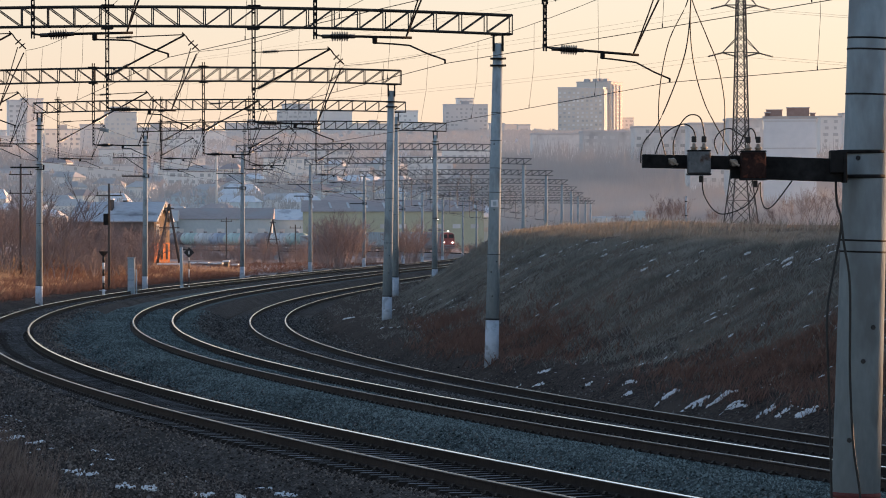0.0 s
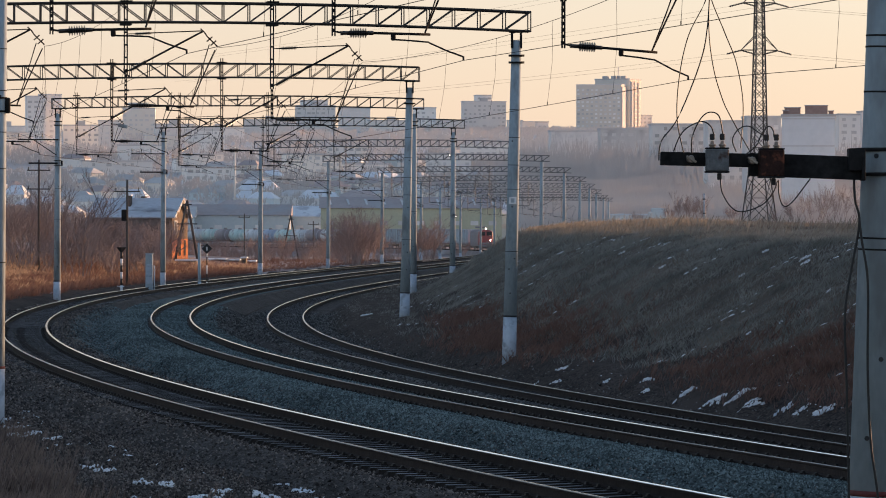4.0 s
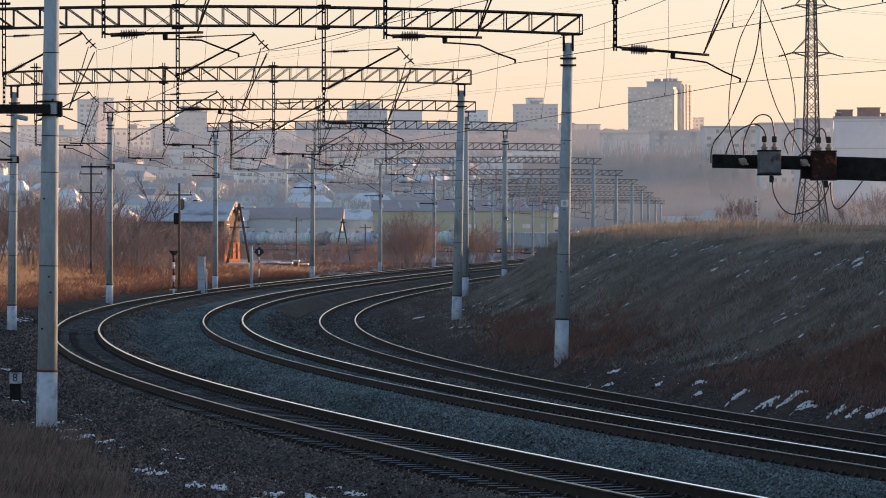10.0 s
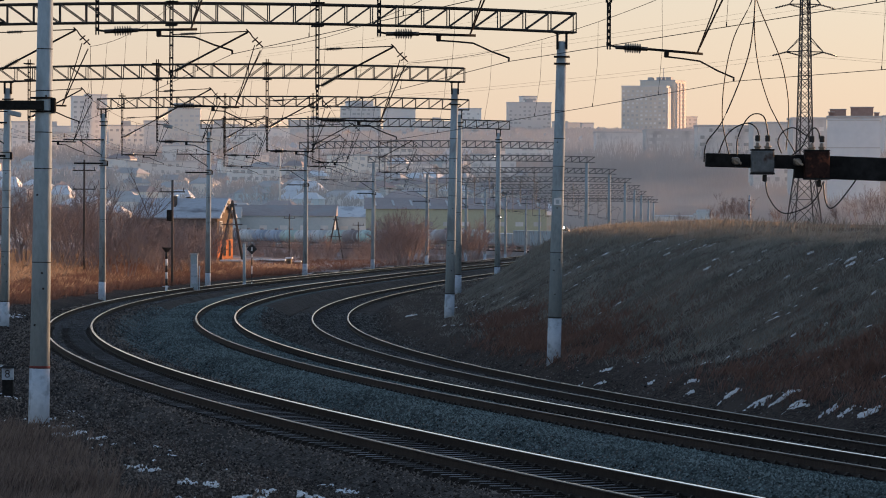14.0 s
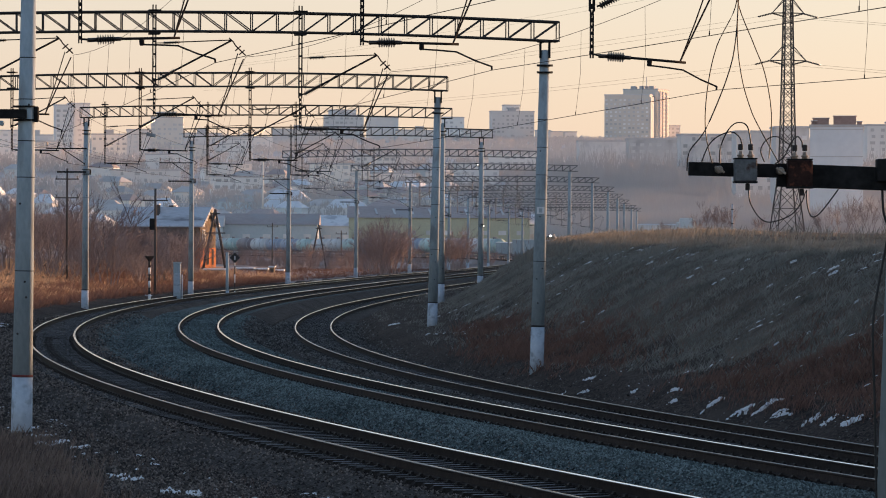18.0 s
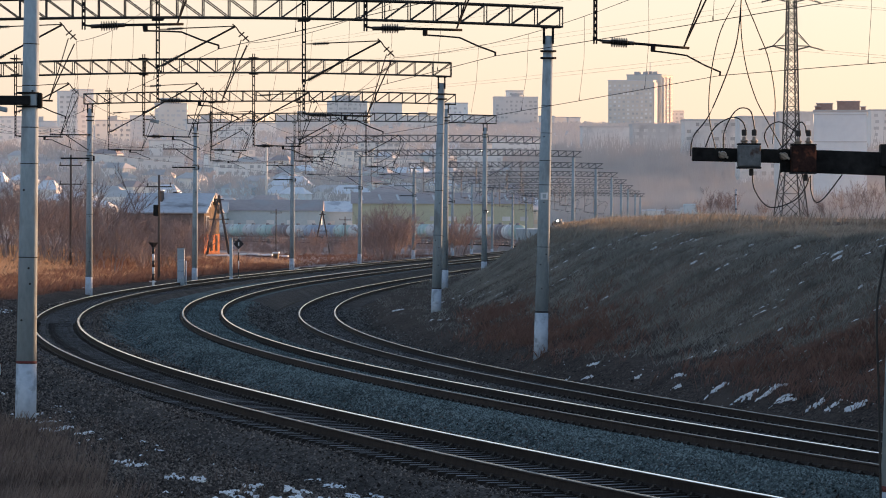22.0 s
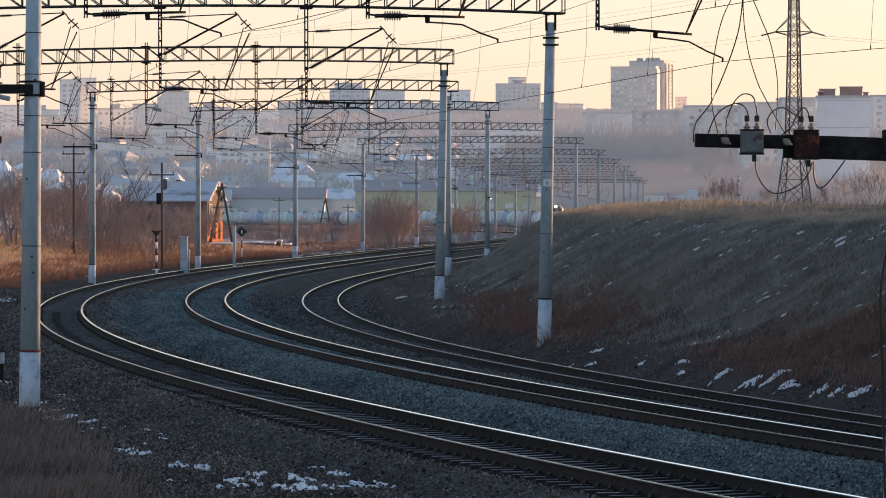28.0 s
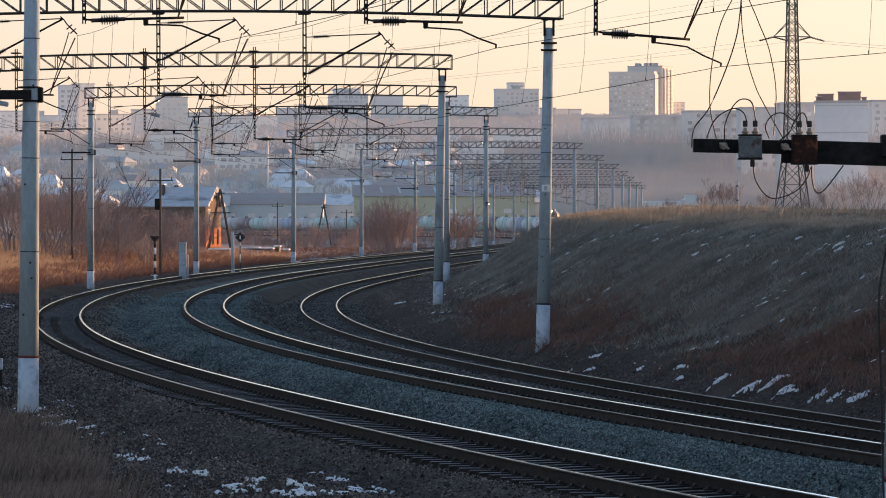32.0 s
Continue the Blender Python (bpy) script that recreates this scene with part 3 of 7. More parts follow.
def on_ground(x, y):
    """The height of the ground's sheet itself at arrays of places."""
    x, y = np.asarray(x, float), np.asarray(y, float)
    i, j = np.clip(np.searchsorted(GRID_X, x) - 1, 0, len(GRID_X) - 2), np.clip(np.searchsorted(GRID_Y, y) - 1, 0, len(GRID_Y) - 2)
    fx, fy = (x - GRID_X[i]) / (GRID_X[i + 1] - GRID_X[i]), (y - GRID_Y[j]) / (GRID_Y[j + 1] - GRID_Y[j])
    return (GRID_Z[j, i] * (1 - fx) + GRID_Z[j, i + 1] * fx) * (1 - fy) + (GRID_Z[j + 1, i] * (1 - fx) + GRID_Z[j + 1, i + 1] * fx) * fy


def make_ground():
    xs, ys, z = GRID_X, GRID_Y, GRID_Z.ravel()
    gx, gy = np.meshgrid(xs, ys)
    n, k = len(xs), len(ys)
    i = (np.arange(k - 1)[:, None] * n + np.arange(n - 1)[None, :]).ravel()
    ob = mesh_of("ground", np.stack([gx.ravel(), gy.ravel(), z], 1), np.stack([i, i + 1, i + n + 1, i + n], 1), M["earth"])
    ob.data.materials.append(M["scrub"])
    ob.data.materials.append(M["far_ground"])
    ob.data.materials.append(M["valley_ground"])
    ob.data.materials.append(M["slope_ground"])
    ob.data.materials.append(M["mid_ground"])
    cx, cy = gx.ravel()[i], gy.ravel()[i]
    s, u = near_line(cx, cy)
    # ground colours by distance band, the far ones paled for haze
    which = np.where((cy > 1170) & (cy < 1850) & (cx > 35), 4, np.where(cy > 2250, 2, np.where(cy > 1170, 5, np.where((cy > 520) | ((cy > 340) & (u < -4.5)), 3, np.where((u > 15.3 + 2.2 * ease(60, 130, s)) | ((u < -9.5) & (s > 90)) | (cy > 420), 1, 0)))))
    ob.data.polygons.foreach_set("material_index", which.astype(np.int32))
    ob.data.polygons.foreach_set("use_smooth", np.ones(len(i), dtype=bool))
    tagged(ob, "dark cindery earth with dry banks and far hills", "ground", kind="structure")


make_ground()

# ---- tracks ----
TRACKS = ((0.0, 0.0, 0.005, "ballast_brown"), (5.58, -0.075, 0.077, "ballast_blue"), (10.48, -0.45, 0.07, "ballast_brown"))
RAIL = ((-0.075, -0.18), (-0.075, -0.165), (-0.012, -0.145), (-0.012, -0.048), (-0.037, -0.038), (-0.0365, -0.013), (-0.034, -0.0042), (-0.012, 0.0), (0.012, 0.0), (0.034, -0.0042), (0.0365, -0.013), (0.037, -0.038), (0.012, -0.048), (0.012, -0.145), (0.075, -0.165), (0.075, -0.18))
RAIL_LEAN = 0.05


HOLLOW = {0.0: 0.06, 5.58: 0.022, 10.48: 0.065}


def hollow(s, u, off):
    """How far the ballast lies under the sleepers' tops: deep where it was dug out, level farther along, in patches."""
    s, u = np.asarray(s, float), np.asarray(u, float)
    dug = HOLLOW[off] * (1 - 0.8 * ease(14, 44, s)) * (1 + 0.45 * waves(s, u * 3, 1.9))
    return np.where(np.abs(u) < 1.5, dug, 0.0) + 0.022 * ease(1.4, 1.6, np.abs(u)) * ease(2.4, 1.7, np.abs(u)) * (u < 0) * (off == 0.0) * (1 - ease(20, 60, s))


def sweep(section, s0, s1, step, off, lift, tops=(), rough=0.0, worn=()):
    """A section drawn along the line."""
    bm = bmesh.new()
    last = None
    for s in np.arange(s0, s1 + 0.01, step):
        x, y, g, h = on_line(s, 0)
        sx, sy = math.sin(h), -math.cos(h)
        ring = []
        for u, z in section:
            o, w = off + u, lift + z + (rough * (0.1 if abs(u) < 1.4 else 1) * (noise.noise((s * 0.9, u * 1.7, off)) + 0.5 * noise.noise((s * 3.1, u * 4.0, off))) - float(hollow(s, u, off)) if rough else 0)
            ring.append(bm.verts.new((x + sx * o, y + sy * o, g + w)))
        if last:
            for i in range(len(ring) - 1):
                f = bm.faces.new((last[i], ring[i], ring[i + 1], last[i + 1]))
                f.material_index = 1 if i in tops else 2 if i in worn else 0
        last = ring
    bmesh.ops.recalc_face_normals(bm, faces=bm.faces)
    return bm


SHOULDERS = ((1.85, 1.75, -0.197, 0.005), (2.35, 1.75, -0.165, 0.077), (1.7, 1.8, -0.175, 0.07))


def bed_section(left, right, shoulder, cant):
    us = [-left - 0.9] + list(np.linspace(-left, right, 19)) + [right + 0.9]
    return [(u, -0.62 if i in (0, 20) else (-0.204 if abs(u) < 0.75 else -0.2 if abs(u) < 1.0 else shoulder) + cant * min(max(0.5 - u / 1.594, -0.35), 1.35)) for i, u in enumerate(us)]


def make_bed(off, lift, mat, left, right, shoulder, cant, name):
    sec = bed_section(left, right, shoulder, cant)
    # the inner shoulder of the fresh ballast is dirty; the outer one of the first track is coloured pale for low sun on
    # its far stretch
    bm = sweep(sec, -60, 150, 0.7, off, lift, rough=0.022, tops=(17, 18, 19))
    bm.faces.ensure_lookup_table()
    if off > 10:
        for k, f in enumerate(bm.faces):
            s, i = -60 + 0.7 * (k // 20), k % 20
            if 58 < s < 150 and 5 <= i <= 13 and waves(s, i * 0.5, 1.7) > -0.55:
                f.material_index = 2
    ob = part(name, bm, [M[mat], M["ballast_brown"], M["dusty_sunlit_gravel"]])
    far = part("far_bed", sweep(sec, 150, 950, 6, off, lift, tops=(0, 1, 2) if off == 0 else (17, 18, 19)), [M[mat], M["dusty_sunlit_gravel" if off == 0 else "ballast_brown"]], ob)
    tagged(far, "distant ballast bed")
    return tagged(ob, "railway ballast bed of crushed stone", "ballast", kind="structure")


make_bed(0.0, 0.0, "ballast_brown", *SHOULDERS[0], "ballast_outer")
make_bed(5.58, -0.075, "ballast_blue", *SHOULDERS[1], "ballast_middle")
make_bed(10.48, -0.45, "ballast_brown", *SHOULDERS[2], "ballast_inner")


def sleeper_mesh():
    bm = bmesh.new()
    sec = ((-1.35, 0.02), (-1.3, 0.0), (-0.55, -0.004), (-0.3, -0.012), (0.3, -0.012), (0.55, -0.004), (1.3, 0.0), (1.35, 0.02))
    last = None
    for u, z in sec:
        w = 0.085 if abs(u) > 0.5 else 0.072
        z = z if abs(u) < 1.34 else -0.06
        ring = [bm.verts.new(c) for c in ((u, -w - 0.03, -0.16), (u, -w, z - 0.185), (u, w, z - 0.185), (u, w + 0.03, -0.16 - 0.15))]
        ring[0].co.z = -0.31
        if last:
            for i in range(3):
                # only the top face is pale; sides and end slopes are dark
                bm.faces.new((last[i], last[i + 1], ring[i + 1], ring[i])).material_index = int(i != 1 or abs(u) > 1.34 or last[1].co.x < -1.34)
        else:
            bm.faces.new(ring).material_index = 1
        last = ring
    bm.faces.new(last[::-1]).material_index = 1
    bmesh.ops.recalc_face_normals(bm, faces=bm.faces)
    me = bpy.data.meshes.new("sleeper")
    bm.to_mesh(me)
    bm.free()
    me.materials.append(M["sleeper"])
    me.materials.append(M["sleeper_side"])
    return me


def fixing_mesh():
    """One rail seat: a plate with a bolted clip on either side of the rail, in one piece."""
    bm = bmesh.new()
    sec = ((-0.19, -0.19), (-0.19, -0.165), (-0.15, -0.165), (-0.14, -0.13), (-0.105, -0.13), (-0.095, -0.165), (0.095, -0.165), (0.105, -0.13), (0.14, -0.13), (0.15, -0.165), (0.19, -0.165), (0.19, -0.19))
    a, b = [bm.verts.new((x, -0.04, z)) for x, z in sec], [bm.verts.new((x, 0.04, z)) for x, z in sec]
    for i in range(len(sec)):
        k = (i + 1) % len(sec)
        bm.faces.new((a[i], a[k], b[k], b[i]))
    bm.faces.new(a[::-1])
    bm.faces.new(b)
    bmesh.ops.recalc_face_normals(bm, faces=bm.faces)
    me = bpy.data.meshes.new("rail_clip")
    bm.to_mesh(me)
    bm.free()
    me.materials.append(M["fixing"])
    return me


SLEEPER, FIXING = sleeper_mesh(), fixing_mesh()


def make_track(off, lift, cant, near):
    t = thing("railway_track", "railway track with worn bright rails on concrete sleepers", "track", "parallel railway tracks")
    for side in (-1, 1):
        z = lift + (cant if side < 0 else 0)
        o = off + side * 0.797
        # both rails lean inwards, one in twenty, from the canted plane of the track
        lean = -side * RAIL_LEAN + cant / 1.594
        section = [(u + v * lean, v - u * lean) for u, v in RAIL]
        part("rail", sweep(section, -60, 950, 1.0, o, z, tops=(7, 8) if off > 10 else (7, 8, 9) if side < 0 else (6, 7, 8), worn=(5, 6, 9)), [M["rail_side"], M["rail_top"], M["rail_dull"]], t, "rusty rail with a bright worn head")
    tilt = math.atan2(-cant, 1.594)
    first, verts, faces, darkened, base = -30.0, [], [], [], 0
    n = 0
    sv = np.array([v.co for v in SLEEPER.vertices])
    while first < 330:
        x, y, g, h = on_line(first, off)
        m = pose(x, y, g + lift + cant / 2, 0, 0, math.degrees(h) - 90) @ pose(0, 0, 0, 0, -math.degrees(tilt), random.uniform(-0.6, 0.6))
        if n < near:
            for me, du in ((SLEEPER, 0), (FIXING, -0.797), (FIXING, 0.797)):
                ob = new(me.name, me)
                ob.matrix_basis = m @ Matrix.Translation((du, 0, 0))
                ob.parent = t
        else:
            r = np.array(m.to_3x3())
            verts.append(sv @ r.T + np.array(m.translation))
            quads = [q for q in SLEEPER.polygons if len(q.vertices) == 4]
            faces += [[v + base for v in q.vertices] for q in quads]
            darkened += [q.material_index for q in quads]
            base += len(sv)
        n += 1
        first += 0.56
    rest = mesh_of("far_sleepers", np.concatenate(verts), faces, M["sleeper"], t)
    rest.data.materials.append(M["sleeper_side"])
    rest.data.polygons.foreach_set("material_index", np.array(darkened, dtype=np.int32))
    tagged(rest, "distant concrete sleepers", kind="stuff")


def make_stones(name, low, high, n, u0, u1, seed):
    """Loose stones on the beds and between them."""
    rng = np.random.default_rng(seed)
    shape = np.array([(1, 0, -0.3), (-0.5, 0.87, -0.3), (-0.5, -0.87, -0.3), (0.1, 0.05, 0.75), (-0.6, 0.1, 0.3)])
    tris = np.array([(0, 1, 3), (1, 4, 3), (2, 3, 4), (0, 3, 2)])
    s = -25 + 170 * rng.random(n) ** 1.8
    u = rng.uniform(u0, u1, n) + rng.normal(0, 0.22, n)
    keep = np.ones(n, bool)
    for off, *_ in TRACKS:
        keep &= ~(np.abs(np.abs(u - off) - 0.797) < 0.16)
    keep &= (np.abs(u) > 0.75) | (rng.random(n) < 0.03)
    s, u = s[keep], u[keep]
    n = len(s)
    x, y, h = (np.interp(s, LINE[:, 0], LINE[:, i]) for i in (1, 2, 3))
    px, py = x + np.sin(h) * u, y - np.cos(h) * u
    z = on_ground(px, py)
    for (off, lift, _, _), shape_of in zip(TRACKS, SHOULDERS):
        us, zs = zip(*bed_section(*shape_of))
        top = GRADE * s + lift + np.interp(u - off, us, zs) - hollow(s, u - off, off)
        z = np.where((u - off > us[0]) & (u - off < us[-1]), np.maximum(z, top), z)
    size = rng.uniform(0.012, 0.03, n) * np.where(rng.random(n) > 0.97, 1.8, 1) * (1 + np.clip(s, 0, 150) / 170)
    a = rng.random(n) * 6.283
    c, sn = np.cos(a), np.sin(a)
    v = shape[None] * size[:, None, None] * rng.uniform(0.7, 1.3, (n, 1, 3))
    vx = v[:, :, 0] * c[:, None] - v[:, :, 1] * sn[:, None] + px[:, None]
    vy = v[:, :, 0] * sn[:, None] + v[:, :, 1] * c[:, None] + py[:, None]
    vz = v[:, :, 2] + z[:, None] + 0.018
    verts = np.stack([vx, vy, vz], 2).reshape(-1, 3)
    faces = (tris[None] + np.arange(n)[:, None, None] * 5).reshape(-1, 3)
    tagged(mesh_of(name, verts, faces, stony("loose_stones", low, high)), "loose crushed stones scattered over the trackbed", "stones", kind="stuff")


make_stones("brown_stones", (0.018, 0.0135, 0.0115), (0.25, 0.205, 0.175), 125000, -7.5, 2.9, 5)
make_stones("blue_stones", (0.05, 0.064, 0.063), (0.22, 0.275, 0.268), 125000, 2.8, 7.2, 6)
make_stones("shoulder_stones", (0.042, 0.053, 0.052), (0.24, 0.285, 0.277), 70000, 1.9, 3.6, 8)
make_stones("verge_stones", (0.02, 0.017, 0.016), (0.19, 0.165, 0.15), 50000, -8.5, -2.2, 9)
make_stones("inner_stones", (0.022, 0.021, 0.02), (0.2, 0.19, 0.175), 42000, 7.2, 12.8, 7)


# ---- overhead line: portal gantries ----
def pole_parts(t, foot, height, lean, r0=0.21, r1=0.15, straps=(), painted=1.08, ring="band"):
    """A tapered concrete mast with its painted foot, band and iron straps, in its thing's space."""
    up = Vector((lean, 0, height))
    at = lambda z: Vector(foot) + up * (z / height)
    rad = lambda z: r0 + (r1 - r0) * z / height
    bm = bmesh.new()
    rod(bm, at(painted), at(height), rad(painted), r1, 40)
    part("shaft", bm, M["concrete"], t)
    bm = bmesh.new()
    rod(bm, at(-0.3), at(painted), r0 * 1.02 + 0.004, rad(painted) + 0.004, 40)
    part("painted_foot", bm, M["whitewash"], t, "whitewashed foot of the mast")
    bm = bmesh.new()
    rod(bm, at(painted - 0.015), at(painted + 0.035), rad(painted) + 0.009, sides=24)
    part("band", bm, M[ring], t, "dull red painted band" if ring == "band" else "dark painted band")
    for z in straps:
        bm = bmesh.new()
        rod(bm, at(z), at(z + 0.016), rad(z) + 0.005, sides=16)
        part("strap", bm, M["iron"], t, "iron strap")
    for i, z in enumerate((1.9, 2.6, 2.9, 4.4, 6.3)):
        bm = bmesh.new()
        a = -1.57 + 0.5 * math.sin(i * 2.1 + foot[0])
        c = at(z) + Vector((math.cos(a), math.sin(a), 0)) * (rad(z) + 0.002)
        rod(bm, c, c + Vector((math.cos(a), math.sin(a), 0)) * 0.012, 0.022, sides=8)
        part("bolt_hole", bm, M["black_paint"], t)


def cap_parts(t, foot, height, lean):
    """The iron head by which the beam sits on the mast."""
    top = Vector(foot) + Vector((lean, 0, height))
    bm = bmesh.new()
    for k in (-1, 1):
        box(bm, top + Vector((k * 0.13, 0, 0.02)), (0.06, 0.3, 0.5))
    box(bm, top + Vector((0, 0, 0.25)), (0.42, 0.42, 0.05))
    part("mast_head", bm, M["iron"], t)
    bm = bmesh.new()
    for z in (-0.42, -0.62):
        rod(bm, top + Vector((0, 0, z)), top + Vector((0, 0, z - 0.05)), 0.21, sides=16)
        box(bm, top + Vector((0, 0, z - 0.02)), (0.46, 0.06, 0.06))
    part("collar", bm, M["iron"], t)


def truss(t, a, b, z, depth, fine):
    """A lattice beam from a to b (x, y), its lower boom at height z, built of booms, posts and diagonals; the middle stands a little higher."""
    a, b = Vector((a[0], a[1], 0)), Vector((b[0], b[1], 0))
    d = b - a
    n = max(6, round(d.length / 0.76 / 2) * 2)
    along, across = d.normalized(), Vector((0, 0, 1)).cross(d.normalized())
    rise = lambda i: 0.17 * (1 - (2 * i / n - 1) ** 2)
    node = lambda i, k, w: a + d * (i / n) + across * (0.22 * w) + Vector((0, 0, z + rise(i) + depth * k))
    if fine:
        for w in (-1, 1):
            for k in (0, 1):
                bm = bmesh.new()
                tube(bm, [node(i, k, w) for i in range(n + 1)], 0.034 if k else 0.03, 4)
                part("upper_boom" if k else "lower_boom", bm, M["truss_iron"], t)
            for i in range(n + 1):
                bm = bmesh.new()
                bar(bm, node(i, 0, w), node(i, 1, w), 0.034)
                part("post", bm, M["truss_iron"], t)
                if i < n:
                    bm = bmesh.new()
                    k = (1, 0) if i < n // 2 else (0, 1)
                    bar(bm, node(i, k[0], w), node(i + 1, k[1], w), 0.03)
                    part("diagonal", bm, M["truss_iron"], t)
        for i in range(0, n + 1, 2):
            for k in (0, 1):
                bm = bmesh.new()
                bar(bm, node(i, k, -1), node(i, k, 1), 0.04)
                part("cross_tie", bm, M["truss_iron"], t)
    else:
        bm = bmesh.new()
        for w in (-1, 1):
            for i in range(n):
                for k in (0, 1):
                    bar(bm, node(i, k, w), node(i + 1, k, w), 0.07)
                bar(bm, node(i, 0, w), node(i, 1, w), 0.045)
                k = (1, 0) if i < n // 2 else (0, 1)
                bar(bm, node(i, k[0], w), node(i + 1, k[1], w), 0.04)
        # far beams take a lighter colour than near ones, for haze
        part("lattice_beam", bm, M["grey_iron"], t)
    return a, along, across, rise, n, d.length


HANGER = {}


def hanger_meshes(high, reach=2.3):
    """Shared meshes of a drop post and of the arms on it; x points along the arms, z = 0 is the level of the lower arm, reach is where the steady arm ends."""
    if (high, reach) in HANGER:
        return HANGER[high, reach]
    out = []

    def keep(name, bm, mat):
        me = bpy.data.meshes.new(name)
        bm.to_mesh(me)
        bm.free()
        me.materials.append(mat)
        out.append((name, me))

    bm = bmesh.new()
    for k in (-1, 1):
        box(bm, (k * 0.042, 0, (high + 1.0) / 2 + 0.35), (0.03, 0.08, high - 0.05))
    for z in np.arange(1.0, high + 0.6, 0.36):
        box(bm, (0, 0, z), (0.1, 0.06, 0.05))
    box(bm, (0, 0, high + 0.65), (0.34, 0.55, 0.05))
    box(bm, (0, 0, high), (0.3, 0.55, 0.05))
    for k in (-1, 1):
        box(bm, (k * 0.026, 0, 0.42), (0.018, 0.07, 0.95))
    for z in np.arange(0.05, 1.0, 0.13):
        box(bm, (0, 0, z), (0.06, 0.06, 0.07))
    keep("drop_post", bm, M["iron"])
    bm = bmesh.new()
    rod(bm, (0.05, 0, 2.03), (0.28, 0, 2.035), 0.014, sides=6)
    rod(bm, (0.62, 0, 2.06), (2.2, 0, 2.14), 0.016, sides=6)
    keep("tie_rod", bm, M["iron"])
    bm = bmesh.new()
    insulator(bm, (0.26, 0, 2.035), (0.72, 0, 2.062), 0.058, 10)
    keep("tie_insulator", bm, M["insulator"])
    bm = bmesh.new()
    rod(bm, (0.56, 0, 1.24), (2.2, 0, 2.12), 0.028, sides=8)
    rod(bm, (0.06, 0, 0.98), (0.18, 0, 1.03), 0.02, sides=6)
    tube(bm, [(2.14, 0, 2.2), (2.25, 0, 2.1), (2.33, 0, 1.98), (2.62, 0, 1.7)], 0.02)
    for k in (0.4, 0.7):
        c = Vector((2.25, 0, 2.05)).lerp(Vector((2.62, 0, 1.68)), k)
        rod(bm, c + Vector((-0.08, 0, -0.07)), c + Vector((0.08, 0, 0.07)), 0.018, sides=6)
    keep("bracket_tube", bm, M["iron"])
    bm = bmesh.new()
    insulator(bm, (0.12, 0, 0.99), (0.6, 0, 1.26), 0.078, 10)
    keep("bracket_insulator", bm, M["insulator"])
    bm = bmesh.new()
    rod(bm, (0.78, 0, 0.0), (1.95, 0, -0.03), 0.026, sides=8)
    rod(bm, (0.02, 0, 0.03), (0.2, 0, 0.0), 0.02, sides=6)
    box(bm, (1.2, 0, -0.07), (0.1, 0.05, 0.16), bevel=0.02)
    keep("registration_arm", bm, M["iron"])
    bm = bmesh.new()
    insulator(bm, (0.32, 0, 0.0), (0.68, 0, 0.0), 0.1, 7, 12)
    for a, b in ((0.14, 0.34), (0.66, 0.8)):
        rod(bm, (a, 0, 0), (b, 0, 0), 0.04, sides=10)
    keep("arm_insulator", bm, M["insulator"])
    bm = bmesh.new()
    tube(bm, [(1.22, 0, -0.13), (1.55, 0, -0.15), (reach - 0.72, 0, -0.18), (reach - 0.34, 0, -0.35), (reach, 0, -0.47)], 0.018)
    rod(bm, (reach, 0, -0.46), (reach, 0, -0.54), 0.02, sides=6)
    keep("steady_arm", bm, M["iron"])
    bm = bmesh.new()
    tube(bm, [(1.84, 0, 0.0), (2.2, 0.05, 0.8), (2.57, 0.1, 1.6)], 0.019, 5)
    tube(bm, [(1.84, 0, 0.0), (2.1, -0.05, 0.8), (2.38, -0.1, 1.75)], 0.015, 5)
    keep("tie_wire", bm, M["wire"])
    HANGER[high, reach] = out
    return out


PORTALS = (
    # left mast, right mast, height of the lower boom, drop of the lower arm under it by track, fine
    ((-7.68, 78.4), (11.6, 82.9), 9.25, True),
    ((-13.42, 115.2), (3.35, 118.0), 9.1, True),
    ((-17.68, 166.0), (0.44, 164.0), 9.2, True),
    ((-18.61, 225.5), (1.07, 224.5), 9.7, True),
    ((-15.73, 278.0), (4.00, 277.0), 9.8, True),
    ((-11.16, 341.0), (9.59, 339.0), 9.5, False),
    ((-6.36, 395.0), (14.19, 392.0), 9.15, False),
    ((-1.31, 450.0), (18.62, 446.0), 8.65, False),
    ((3.36, 505.0), (22.82, 500.0), 8.2, False),
    ((6.37, 560.0), (26.64, 555.0), 7.8, False),
    ((10.07, 615.0), (30.29, 610.0), 7.4, False),
    ((14.31, 670.0), (34.22, 665.0), 6.9, False),
    ((17.78, 720.0), (37.64, 714.0), 6.7, False),
)
TIPS = []


